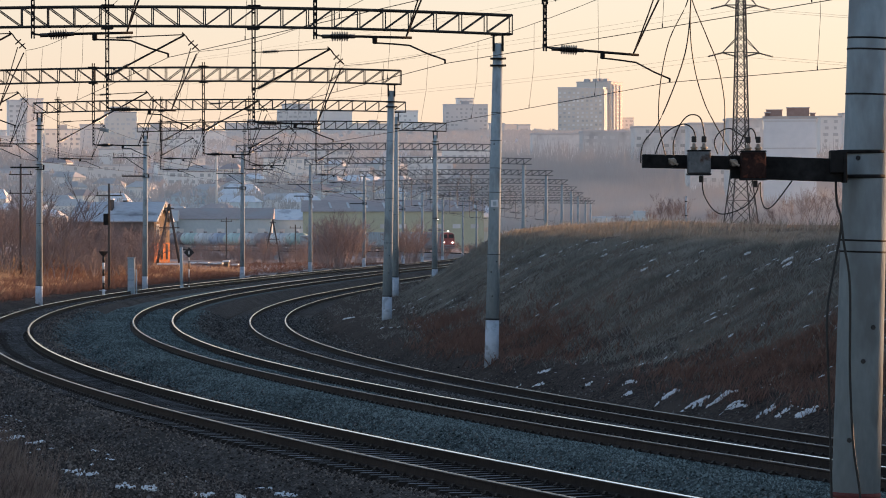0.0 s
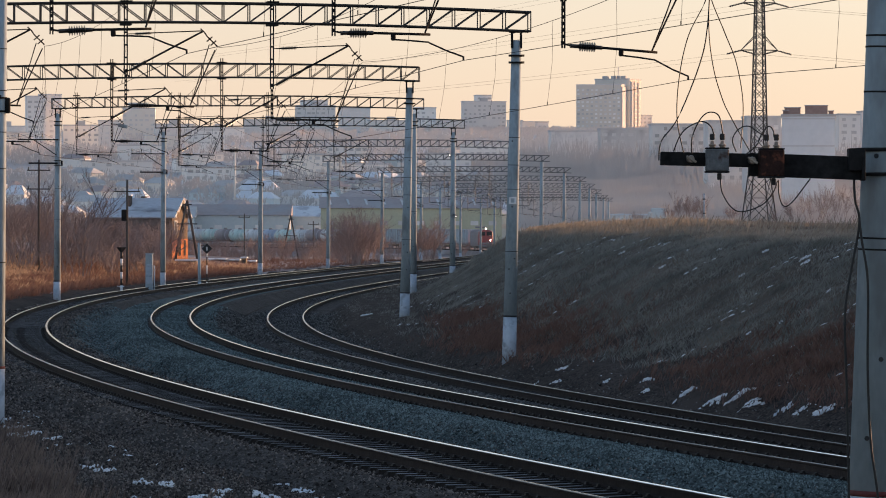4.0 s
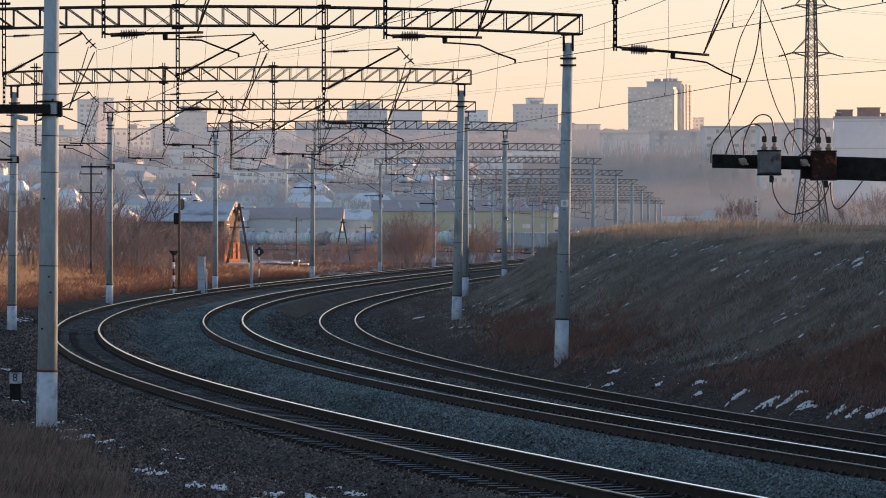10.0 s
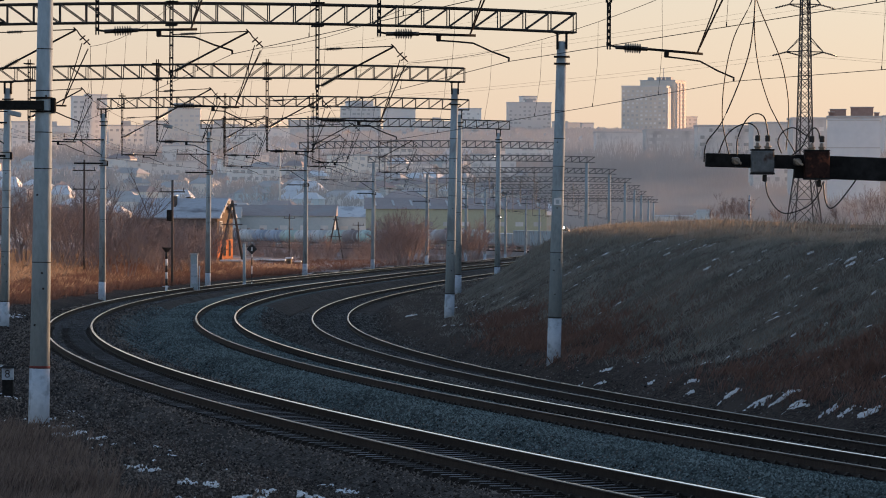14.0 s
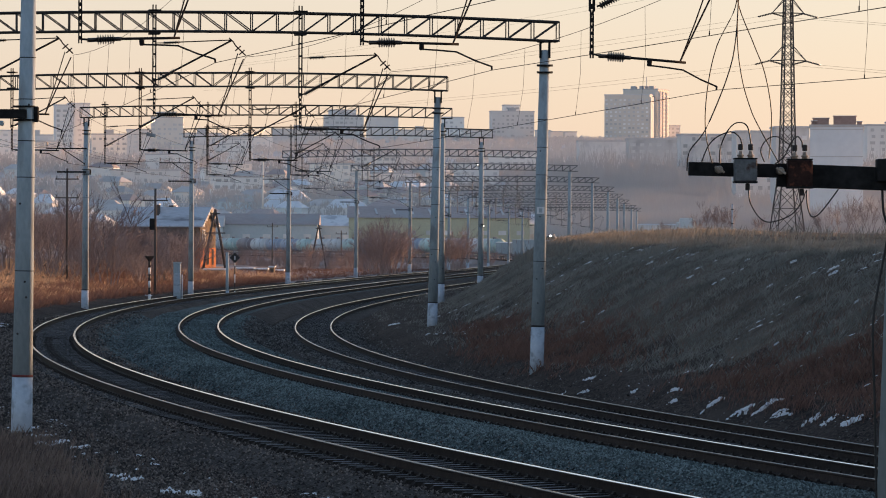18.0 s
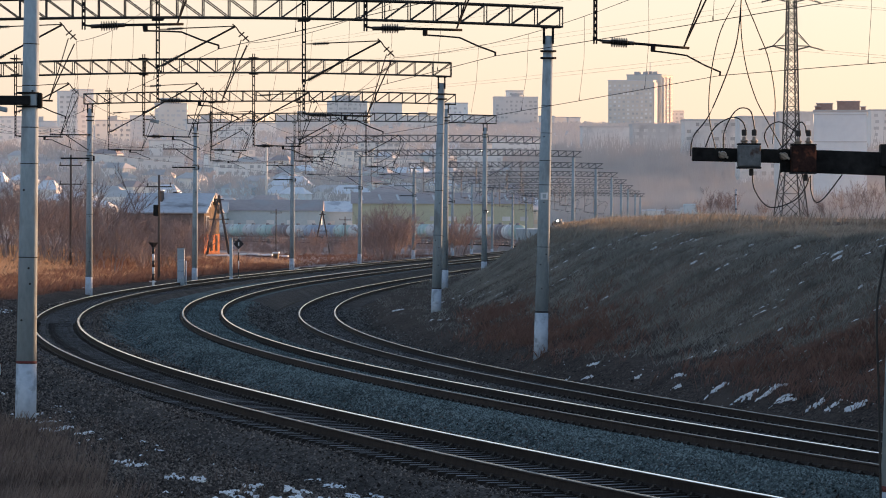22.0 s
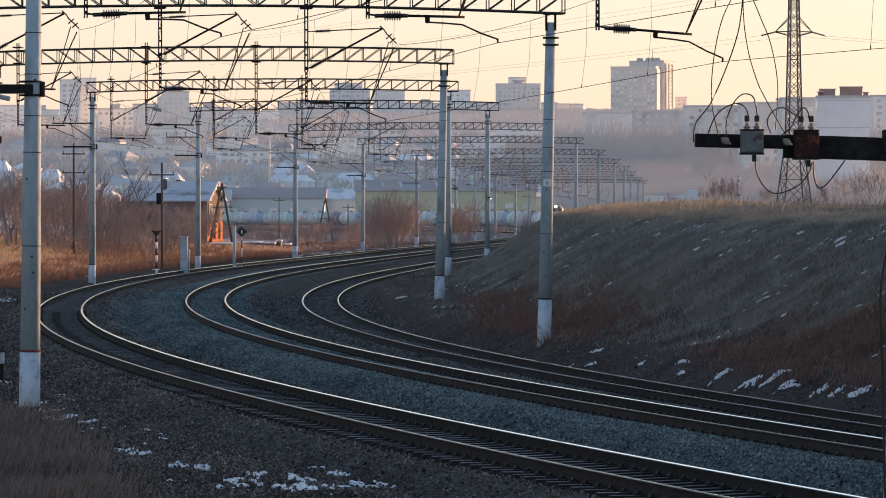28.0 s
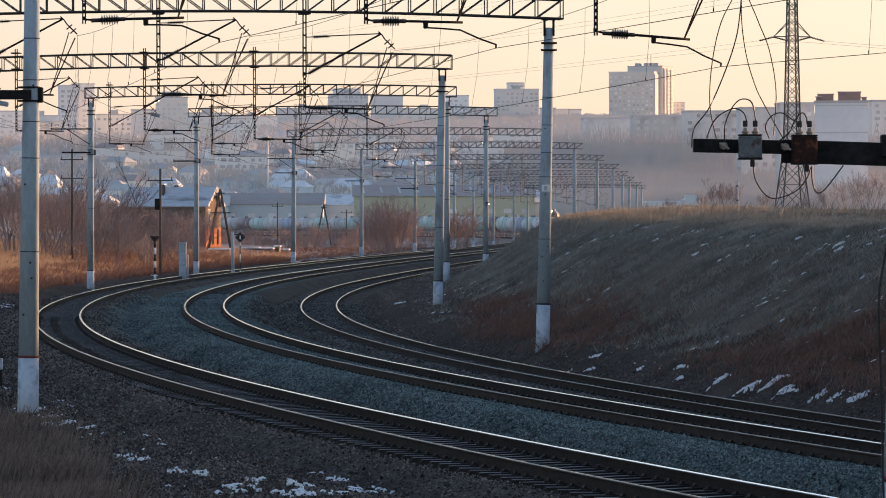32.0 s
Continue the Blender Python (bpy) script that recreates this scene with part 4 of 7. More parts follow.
def make_portal(i, left, right, z, fine):
    words = "concrete-masted portal gantry with a dark lattice beam over three tracks" if i < 5 else "distant concrete-masted portal gantry over the tracks"
    t = thing("portal_gantry", words, "gantry", "portal gantries along the line")
    for k, (x, y) in enumerate((left, right)):
        g = ground_at(x, y)
        lean = (0.12, 0.2)[k] if i < 3 else 0.05
        if fine:
            pole_parts(t, (x, y, g), z - g - 0.25, lean, 0.2, 0.14, straps=(3.1, 4.9, 5.6, 6.4, 7.2) if i < 3 else (4.5, 6.2), painted=(1.08, 1.22, 0.96)[i] if i < 3 and k else 1.08, ring="band" if i == 0 else "black_paint")
            cap_parts(t, (x, y, g), z - g - 0.25, lean)
        else:
            bm = bmesh.new()
            rod(bm, (x, y, g - 0.3), (x + lean, y, z), 0.21, 0.15, 12)
            part("mast", bm, M["concrete"], t, "pale concrete mast")
            bm = bmesh.new()
            rod(bm, (x, y, g - 0.3), (x, y, g + 1.1), 0.22, 0.21, 12)
            part("painted_foot", bm, M["whitewash"], t, "whitewashed foot of the mast")
    over = 0.28 if i < 4 else 0.5
    lv, rv = Vector(left), Vector(right)
    d = (rv - lv).normalized()
    a, along, across, rise, n, length = truss(t, lv - d * over, rv + d * (over + 0.3), z + 0.01, 0.55, fine)
    tips = []
    for j, (fr, low) in enumerate(((0.055, 0.0), (0.345, 0.0), (0.592, -0.38))):
        if i == 0:
            low += (0.33, 0.37, 0.56)[j]
            fr = (0.056, 0.337, 0.573)[j]
        p = lv + (rv - lv) * fr
        s, u = near_line([p[0]], [p[1]])
        level = (GRADE * float(s[0]) + 7.02 if i == 0 else z - (2.2, 2.4, 2.52, 2.55)[min(i, 4) - 1]) + low
        high = round(z + 0.1 - level, 1)
        reach = 2.62 if i == 0 else 2.3
        arm = Matrix.Rotation((-0.055, -0.012, 0.045)[j] if i == 0 else 0.0, 4, "Y")
        m = Matrix.Translation((p[0], p[1], level)) @ Matrix.Rotation(math.atan2(d.y, d.x), 4, "Z")
        if fine:
            first = None
            for name, me in hanger_meshes(high, reach):
                ob = new(name, me)
                if first is None:
                    first, ob.matrix_basis, ob.parent = ob, m, t
                else:
                    ob.parent, ob.matrix_basis = first, arm.copy()
        else:
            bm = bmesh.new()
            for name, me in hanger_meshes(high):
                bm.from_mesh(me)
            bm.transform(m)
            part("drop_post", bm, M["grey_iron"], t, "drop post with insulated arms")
        tips.append((m @ arm @ Vector((reach, 0, -0.54)), m @ Vector((2.62, 0, 1.66))))
    TIPS.append(tips)


for i, (l, r, z, fine) in enumerate(PORTALS):
    make_portal(i, l, r, z, fine)


# ---- overhead line: the wires ----
def make_wires():
    for j, (off, lift, *_rest) in enumerate(TRACKS):
        t = thing("overhead_line", "thin overhead contact line with droppers above the track", "overhead wires", "overhead lines above the tracks")
        # towards the gantry that stands beside the viewer
        seen = Vector(((0.86, 58.5, 6.95), (6.32, 58.3, 6.85), (8.07, 74.2, 6.46))[j])
        first = TIPS[0][j][0]
        end = first + (seen - first) * (44.0 / (first.y - seen.y))
        before = (end, end + Vector((0, 0, 2.1)))
        spots = [before] + [tips[j] for tips in TIPS]
        for k in range(len(spots) - 1):
            (c0, m0), (c1, m1) = spots[k], spots[k + 1]
            r = 0.0065 if k < 3 else 0.009
            bm = bmesh.new()
            tube(bm, sag(c0, c1, 0.02, 6), r, 4)
            part("contact_wire", bm, M["wire"], t)
            bm = bmesh.new()
            hang = sag(m0, m1, 0.4, 14)
            tube(bm, hang, r, 4)
            part("messenger_wire", bm, M["wire"], t)
            if k < 6:
                for q in range(1, 6):
                    top = m0.lerp(m1, q / 6) - Vector((0, 0, 4 * 0.4 * q / 6 * (1 - q / 6)))
                    low = c0.lerp(c1, q / 6)
                    bm = bmesh.new()
                    tube(bm, [top, (top + low) / 2 + Vector((0.05, 0, 0)), low], 0.005 if k < 3 else 0.007, 4)
                    rod(bm, low - Vector((0, 0, 0.01)), low + Vector((0, 0, 0.06)), 0.011, sides=6)
                    part("dropper", bm, M["wire"], t)


make_wires()


def make_feeders():
    """Brackets with pin insulators on the outer masts, and the wires that they carry."""
    spots = []
    for i in range(0, 9):
        (x, y), z = PORTALS[i][0], PORTALS[i][2]
        zt = z - 1.55 - 0.05 * i if i else 8.55
        t = thing("mast_bracket", "dark iron mast bracket with pin insulators", "bracket", "brackets on the outer masts")
        bm = bmesh.new()
        bar(bm, (x + 0.1, y - 0.2, zt), (x - 2.15, y - 0.2, zt), 0.07)
        part("arm", bm, M["iron"], t)
        if i:
            bm = bmesh.new()
            bar(bm, (x - 0.02, y - 0.2, zt - 0.85), (x - 1.25, y - 0.2, zt - 0.03), 0.05)
            part("brace", bm, M["iron"], t)
        ends = []
        for k in (-2.1, -1.45, -0.8):
            bm = bmesh.new()
            rod(bm, (x + k, y - 0.2, zt), (x + k, y - 0.2, zt + 0.18), 0.012, sides=6)
            insulator(bm, (x + k, y - 0.2, zt + 0.14), (x + k, y - 0.2, zt + 0.34), 0.055, 3)
            part("pin_insulator", bm, M["insulator"], t)
            ends.append(Vector((x + k, y - 0.2, zt + 0.34)))
        spots.append(ends)
        bm = bmesh.new()
        zb = z - 3.0 - (0.4 if i == 0 else 0)
        box(bm, (x - (0.75 if i else 1.1), y - 0.22, zb), (1.6 if i else 2.4, 0.12, 0.09 if i else 0.18), bevel=0.01)
        low = part("lower_arm", bm, M["iron"], t, "heavy channel arm")
        bm = bmesh.new()
        for dz in (-0.13, 0.13):
            rod(bm, (x + 0.03, y, zb + dz), (x + 0.03, y, zb + dz + 0.035), 0.215, sides=16)
        box(bm, (x + 0.27, y - 0.05, zb), (0.09, 0.16, 0.3), bevel=0.02)
        part("clamp", bm, M["iron"], low)
    w = thing("feeder_wires", "thin feeder wires strung along the outer masts", "wires")
    for k in range(3):
        for i in range(len(spots) - 1):
            bm = bmesh.new()
            tube(bm, sag(spots[i][k], spots[i + 1][k], 0.6, 10), 0.008, 4)
            part("feeder_wire", bm, M["wire"], w)


make_feeders()


def plate_on_mast():
    x, y = PORTALS[1][1]
    g = ground_at(x, y)
    t = thing("number_plate", "small white enamel plate fixed to a concrete mast", "plate")
    bm = bmesh.new()
    zc = 4.21
    box(bm, (x + 0.09, y - 0.205, zc), (0.22, 0.012, 0.2), bevel=0.004)
    part("plate", bm, M["white_paint"], t)
    bm = bmesh.new()
    box(bm, (x + 0.09, y - 0.213, zc), (0.1, 0.006, 0.12))
    part("mark", bm, M["hopper_grey"], t)


plate_on_mast()


# ---- the near mast with its switch arm ----
def near_mast():
    x, y = 4.33, 36.2
    g = ground_at(x, y)
    t = thing("near_mast", "thick weathered concrete mast with cables and iron straps", "mast")
    pole_parts(t, (x - 0.1, y, g), 9.5, 0.28, 0.225, 0.165, straps=(4.46 + 0.5, 3.21 + 0.45, 3.11 + 0.45, 4.96 + 0.5, 4.86 + 0.5), painted=1.25 - g)
    for dz in (0.0, -0.22):
        bm = bmesh.new()
        zc = 4.30 + dz
        rod(bm, (x, y, zc), (x, y, zc + 0.03), 0.222, sides=20)
        part("clamp", bm, M["iron"], t)
    a = thing("switch_arm", "dark iron switch arm with two boxes clamped to the mast", "switch arm")
    d = 35.9
    bm = bmesh.new()
    l, r = Vector((2.35, 35.90, 4.22)), Vector((3.17, 35.90, 4.22))
    box(bm, (l + r) / 2, (r.x - l.x, 0.11, 0.120), bevel=0.006, tilt=1.2)
    part("outer_channel", bm, M["iron"], a)
    bm = bmesh.new()
    l, r = Vector((3.13, 35.90, 4.16)), Vector((4.12, 35.90, 4.16))
    box(bm, (l + r) / 2 + Vector((0, 0, 0)), (r.x - l.x, 0.13, 0.204), bevel=0.006, tilt=1.9)
    part("inner_channel", bm, M["iron"], a)
    bm = bmesh.new()
    box(bm, (4.07, 35.85, 4.22), (0.140, 0.17, 0.200), bevel=0.01)
    box(bm, (4.13, 35.85, 4.17), (0.030, 0.2, 0.270), bevel=0.004)
    part("clamp_block", bm, M["iron"], a)
    for cx, cy, w, h, mat, words in ((1356, 299, 40, 40, "grey_box", "grey box spotted with rust"), (1452, 304, 44, 48, "rust_box", "badly rusted red box")):
        c = Vector((0, 35.76, 0)) + Vector(((cx - 784) * 0.004965, 0, 3.7 - (cy - 402.3) * 0.004965))
        b = new("switch_box")
        b.matrix_basis, b.parent = Matrix.Translation(c), a
        tagged(b, words)
        w, h = w * 0.004965, h * 0.004965
        bm = bmesh.new()
        box(bm, (0, 0, 0), (w, 0.16, h), bevel=0.012)
        part("case", bm, M[mat], b)
        bm = bmesh.new()
        box(bm, (0, 0.01, -h / 2 - 0.004), (w * 1.04, 0.18, 0.018), bevel=0.003)
        part("base_rim", bm, M["iron"], b)
        bm = bmesh.new()
        box(bm, (0, 0.01, h / 2 + 0.004), (w * 1.02, 0.17, 0.014), bevel=0.003)
        part("lid", bm, M["iron"], b)
        for k in (-0.043, 0.045):
            bm = bmesh.new()
            rod(bm, (k, 0, h / 2), (k, 0, h / 2 + 0.07), 0.028, 0.014, 12)
            rod(bm, (k, 0, h / 2 + 0.025), (k, 0, h / 2 + 0.04), 0.032, sides=12)
            part("bushing", bm, M["porcelain"], b)
            bm = bmesh.new()
            box(bm, (k, 0, h / 2 + 0.105), (0.042, 0.042, 0.055), bevel=0.006)
            part("terminal_cap", bm, M["black_rubber"], b)
        bm = bmesh.new()
        box(bm, (0.02, 0, -h / 2 - 0.045), (0.038, 0.04, 0.06), bevel=0.006)
        part("lower_cap", bm, M["black_rubber"], b)
    for p in ((2.61, 35.80, 4.22), (3.15, 35.80, 4.21)):
        bm = bmesh.new()
        p = Vector(p)
        rod(bm, p + Vector((0, 0.06, 0)), p + Vector((0, -0.05, 0)), 0.036, 0.026, 14)
        rod(bm, p + Vector((0, -0.05, 0)), p + Vector((0, -0.09, 0)), 0.034, 0.028, 14)
        box(bm, p + Vector((0, -0.1, 0)), (0.1, 0.02, 0.022), tilt=32, bevel=0.004)
        part("knob_insulator", bm, M["porcelain"], a, "cream porcelain knob")
    w = thing("jumper_cables", "slack black jumper cables looped about the switch arm", "cables")

    def cable(points, r=0.007):
        ps = [Vector(p) for p in points]
        fine = []
        for i in range(len(ps) - 1):
            p0, p1, p2, p3 = ps[max(i - 1, 0)], ps[i], ps[i + 1], ps[min(i + 2, len(ps) - 1)]
            for k in range(6):
                f = k / 6
                fine.append(0.5 * (2 * p1 + (p2 - p0) * f + (2 * p0 - 5 * p1 + 4 * p2 - p3) * f * f + (3 * p1 - p0 - 3 * p2 + p3) * f ** 3))
        bm = bmesh.new()
        tube(bm, fine + [ps[-1]], r, 6)
        part("cable", bm, M["black_rubber"], w)

    cable(((2.78, 35.80, 5.99), (2.75, 35.80, 5.65), (2.59, 35.80, 5.31), (2.51, 35.80, 4.95), (2.49, 35.80, 4.58), (2.55, 35.80, 4.27)), 0.005)
    cable(((2.78, 35.70, 5.99), (2.75, 35.70, 5.40), (2.68, 35.70, 5.05), (2.49, 35.70, 4.58), (2.35, 35.75, 4.38), (2.33, 35.80, 4.21)), 0.006)
    cable(((2.78, 35.70, 5.99), (2.76, 35.70, 5.40), (2.80, 35.70, 5.03), (2.88, 35.70, 4.75), (2.96, 35.70, 4.58), (3.13, 35.78, 4.29)), 0.005)
    cable(((2.80, 35.90, 6.00), (2.78, 35.90, 5.70), (2.92, 35.90, 5.33), (3.02, 35.90, 5.07), (3.08, 35.90, 4.71), (3.05, 35.80, 4.32)), 0.005)
    cable(((2.46, 35.80, 4.29), (2.51, 35.75, 4.42), (2.58, 35.70, 4.50), (2.70, 35.70, 4.55), (2.78, 35.72, 4.51), (2.81, 35.76, 4.44)), 0.006)
    cable(((2.62, 35.80, 4.27), (2.62, 35.76, 4.41), (2.68, 35.70, 4.56), (2.76, 35.70, 4.63), (2.85, 35.70, 4.60), (2.89, 35.76, 4.44)), 0.006)
    cable(((3.01, 35.80, 4.29), (2.97, 35.70, 4.39), (3.02, 35.70, 4.48), (3.11, 35.70, 4.51), (3.21, 35.72, 4.45), (3.28, 35.76, 4.42)), 0.006)
    cable(((3.09, 35.78, 4.26), (3.18, 35.72, 4.34), (3.23, 35.70, 4.45), (3.29, 35.70, 4.51), (3.33, 35.72, 4.47), (3.34, 35.76, 4.42)), 0.006)
    cable(((2.87, 35.76, 4.05), (2.88, 35.70, 3.93), (2.96, 35.70, 3.80), (3.06, 35.70, 3.76), (3.23, 35.70, 3.82), (3.33, 35.72, 3.93), (3.37, 35.76, 4.03)), 0.006)
    cable(((3.38, 35.76, 4.04), (3.38, 35.70, 3.91), (3.42, 35.70, 3.81), (3.50, 35.70, 3.85), (3.66, 35.78, 4.05)), 0.006)
    cable(((4.06, 35.90, 4.06), (4.07, 35.90, 3.86), (4.11, 35.92, 3.66), (4.03, 35.90, 3.21), (3.98, 35.88, 2.84), (4.00, 35.88, 2.12), (4.02, 35.88, 1.22), (4.03, 35.90, 0.80)), 0.011)
    cable(((4.11, 35.92, 3.71), (4.13, 35.90, 3.51), (4.18, 35.86, 3.13), (4.18, 35.86, 2.38), (4.21, 35.86, 1.72), (4.27, 35.86, 1.27), (4.28, 35.86, 0.80)), 0.011)


near_mast()


# ---- dry grass, weeds and bare bushes ----
def blades(name, label, mat, x, y, tall, wide, per, seed, lean=0.35):
    """Tufts of thin blades at the places given, joined."""
    rng = np.random.default_rng(seed)
    x, y = np.repeat(x, per), np.repeat(y, per)
    n = len(x)
    x, y = x + rng.normal(0, 0.09, n), y + rng.normal(0, 0.09, n)
    z = on_ground(x, y) - 0.02
    h = tall * rng.uniform(0.45, 1.25, n) * (1 + 0.45 * waves(x, y, 0.8))
    a = rng.random(n) * 6.283
    w = wide * rng.uniform(0.6, 1.4, n)
    lx, ly = rng.normal(0, lean, n) * h + 0.1 * h, rng.normal(0, lean, n) * h
    c, s = np.cos(a) * w, np.sin(a) * w
    v = np.stack([np.stack([x - c, y - s, z], 1), np.stack([x + c, y + s, z], 1), np.stack([x + lx * 0.45 + c * 0.7, y + ly * 0.45 + s * 0.7, z + h * 0.6], 1), np.stack([x + lx, y + ly, z + h], 1)], 1).reshape(-1, 3)
    i = np.arange(n)[:, None] * 4
    f = np.concatenate([i + np.array([0, 1, 2]), i + np.array([0, 2, 3])])
    tagged(mesh_of(name, v, f, M[mat]), label, "grass", kind="stuff")


def along_line(rng, n, s0, s1, u0, u1):
    s, u = rng.uniform(s0, s1, n), rng.uniform(u0, u1, n)
    x, y, h = (np.interp(s, LINE[:, 0], LINE[:, i]) for i in (1, 2, 3))
    return x + np.sin(h) * u, y - np.cos(h) * u, s, u


def clumped(rng, x, y, size, keep):
    return waves(x, y, size) + 0.6 * waves(x + 40, y - 15, size * 0.31) + rng.normal(0, 0.45, len(x)) > keep


WEED_BEDS = ((36.0, 15.4, 6.5, 1.9), (28.0, 15.8, 5.5, 1.8), (64.0, 14.5, 6.5, 1.35), (73.0, 15.0, 5.5, 1.4), (88.0, 15.6, 5.0, 0.7))


def weediness(s, u):
    """How thick the red weeds stand on the bank: a few long beds at its foot."""
    return sum(np.exp(-((s - a) / c) ** 2 - ((u - b) / d) ** 2) for a, b, c, d in WEED_BEDS)


def make_grass():
    rng = np.random.default_rng(11)
    x, y, s, u = along_line(rng, 150000, -20, 290, 13.3, 26)
    k = clumped(rng, x, y, 1.2, -0.35) & (rng.random(len(x)) > 0.5 * weediness(s, u)) & (rng.random(len(x)) < ease(13.2 + 3.0 * ease(60, 130, s), 16.4 + 3.0 * ease(60, 130, s), u) + 0.06) & ((y < 190) | (rng.random(len(x)) < 0.5))
    blades("bank_grass", "dry grey-brown grass covering the bank of the cutting", "hill_grass", x[k], y[k], 0.15, 0.0036, 7, 1, 0.42)
    x, y, s, u = along_line(rng, 34000, 0, 330, 20.5, 40)
    k = clumped(rng, x, y, 2.6, -0.5) & (y > 84)
    # golden blades stand for the sun's glow, so they thin out rightwards
    gold = rng.random(len(x)) < 0.12 + 0.88 * ease(0.085, 0.062, x / y)
    blades("crest_grass", "tall golden dry grass along the top of the bank", "gold_grass", x[k & gold], y[k & gold], 0.26, 0.0036, 7, 2, 0.25)
    x, y, s, u = along_line(rng, 5200, 0, 300, 19.5, 34)
    k = clumped(rng, x, y, 1.7, 0.25) & (y > 84)
    blades("crest_stalks", "tall pale seed stalks standing along the crest of the bank", "hill_grass", x[k], y[k], 0.46, 0.0034, 5, 12, 0.16)
    x, y, s, u = along_line(rng, 60000, 10, 150, 12.9, 19)
    k = clumped(rng, x, y, 1.1, -0.2) & (rng.random(len(x)) < weediness(s, u) * 0.7)
    blades("bank_weeds", "red-brown dead weeds at the foot of the bank", "red_weeds", x[k], y[k], 0.27, 0.0042, 8, 3, 0.3)
    x, y, s, u = along_line(rng, 44000, 95, 330, -48, -6)
    k = clumped(rng, x, y, 3.0, -0.3) & (u < -7.5) & (rng.random(len(x)) < 0.4 + 0.6 * ease(-0.07, -0.092, x / y))
    blades("field_grass", "sunlit golden grass of the field beside the line", "field_grass", x[k], y[k], 0.34, 0.0065, 8, 4)
    x, y, s, u = along_line(rng, 26000, 120, 300, -22, -4.6)
    k = clumped(rng, x, y, 2.6, -0.2) & ((u > -12) | (rng.random(len(x)) < ease(-0.095, -0.072, x / y)))
    blades("verge_weeds", "red-brown dead weeds on the outer verge", "red_weeds", x[k], y[k], 0.4, 0.0075, 7, 5)
    x, y, s, u = along_line(rng, 4200, 285, 470, -15, -4.6)
    k = clumped(rng, x, y, 3.4, -0.3)
    blades("far_verge_weeds", "red-brown dead weeds on the far verge", "red_weeds", x[k], y[k], 0.26, 0.012, 7, 15)
    x, y = rng.uniform(-11, -2.2, 16000), rng.uniform(48, 78, 16000)
    s, u = near_line(x, y)
    k = (u < -3.4) & (rng.random(len(x)) < ease(-6.6, -9.5, x + (y - 60) * 0.12) * 0.8 + 0.012)
    blades("near_grass", "thin brown grass on the cinders", "brown_grass", x[k], y[k], 0.17, 0.0022, 7, 6, 0.25)


make_grass()


def corner_grass():
    rng = np.random.default_rng(31)
    n = 20000
    x, y = rng.uniform(-10.5, -1.5, n), rng.uniform(49, 76, n)
    k = rng.random(n) < ease(-4.1, -6.6, x + (y - 60) * 0.14) * 0.6 * (clumped(rng, x, y, 0.9, -0.6) + 0.2)
    k &= near_line(x, y)[1] < -3.6
    blades("corner_grass", "soft brown dead grass beside the path", "brown_grass", x[k], y[k], 0.27, 0.0021, 9, 32, 0.18)


corner_grass()


def bush_mesh(seed, high, wide, stems, name, mat, last=5, thick=0.05):
    """A bare bush: stems that fork three times into fine twigs, as thin three-sided spikes in one mesh."""
    rng = random.Random(seed)
    v, f = [], []

    def spike(p, q, r):
        d = (q - p).normalized()
        a = d.orthogonal().normalized()
        b = d.cross(a)
        i = len(v)
        for k in range(3):
            o = a * math.cos(2.094 * k) + b * math.sin(2.094 * k)
            v.append(p + o * r)
        v.append(q)
        f.extend(((i, i + 1, i + 3), (i + 1, i + 2, i + 3), (i + 2, i, i + 3)))

    def grow(p, d, length, r, level):
        q = p + d * length
        spike(p, q, r)
        if level == 0:
            return
        for k in range(4 if level > 1 else last):
            t = rng.uniform(0.3, 1.0)
            nd = (d + Vector((rng.gauss(0, 0.42), rng.gauss(0, 0.42), rng.gauss(0.12, 0.25)))).normalized()
            grow(p.lerp(q, t), nd, length * rng.uniform(0.42, 0.68), r * 0.55, level - 1)

    for k in range(stems):
        a = rng.random() * 6.283
        p = Vector((math.cos(a), math.sin(a), 0)) * rng.uniform(0, wide * 0.25) - Vector((0, 0, 0.1))
        d = Vector((math.cos(a) * wide / high * 0.6, math.sin(a) * wide / high * 0.6, 1)).normalized()
        grow(p, d, high * rng.uniform(0.42, 0.6), thick * high / 4, 3)
    me = bpy.data.meshes.new(name)
    me.from_pydata([tuple(p) for p in v], [], f)
    me.materials.append(M[mat])
    return me


BUSHES = [bush_mesh(i, 4.0, 2.6 + 0.4 * (i % 3), 8 + i % 3, "crown", "twigs", 9, 0.03) for i in range(5)]
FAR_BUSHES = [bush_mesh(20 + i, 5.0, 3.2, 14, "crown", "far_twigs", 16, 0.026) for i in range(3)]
DARK_BUSHES = [bush_mesh(40 + i, 4.0, 2.8, 6, "crown", "dark_twigs") for i in range(2)]


def plant(x, y, scale, kind, label, group, far=False, dark=False):
    t = thing("bare_bush", label, "bush", group, (x, y, ground_at(x, y)), random.uniform(0, 360))
    me = DARK_BUSHES[kind % 2] if dark else (FAR_BUSHES if far else BUSHES)[kind % (3 if far else 5)]
    ob = new("crown", me)
    ob.parent = t
    t.scale = (scale * random.uniform(0.85, 1.15), scale, scale)


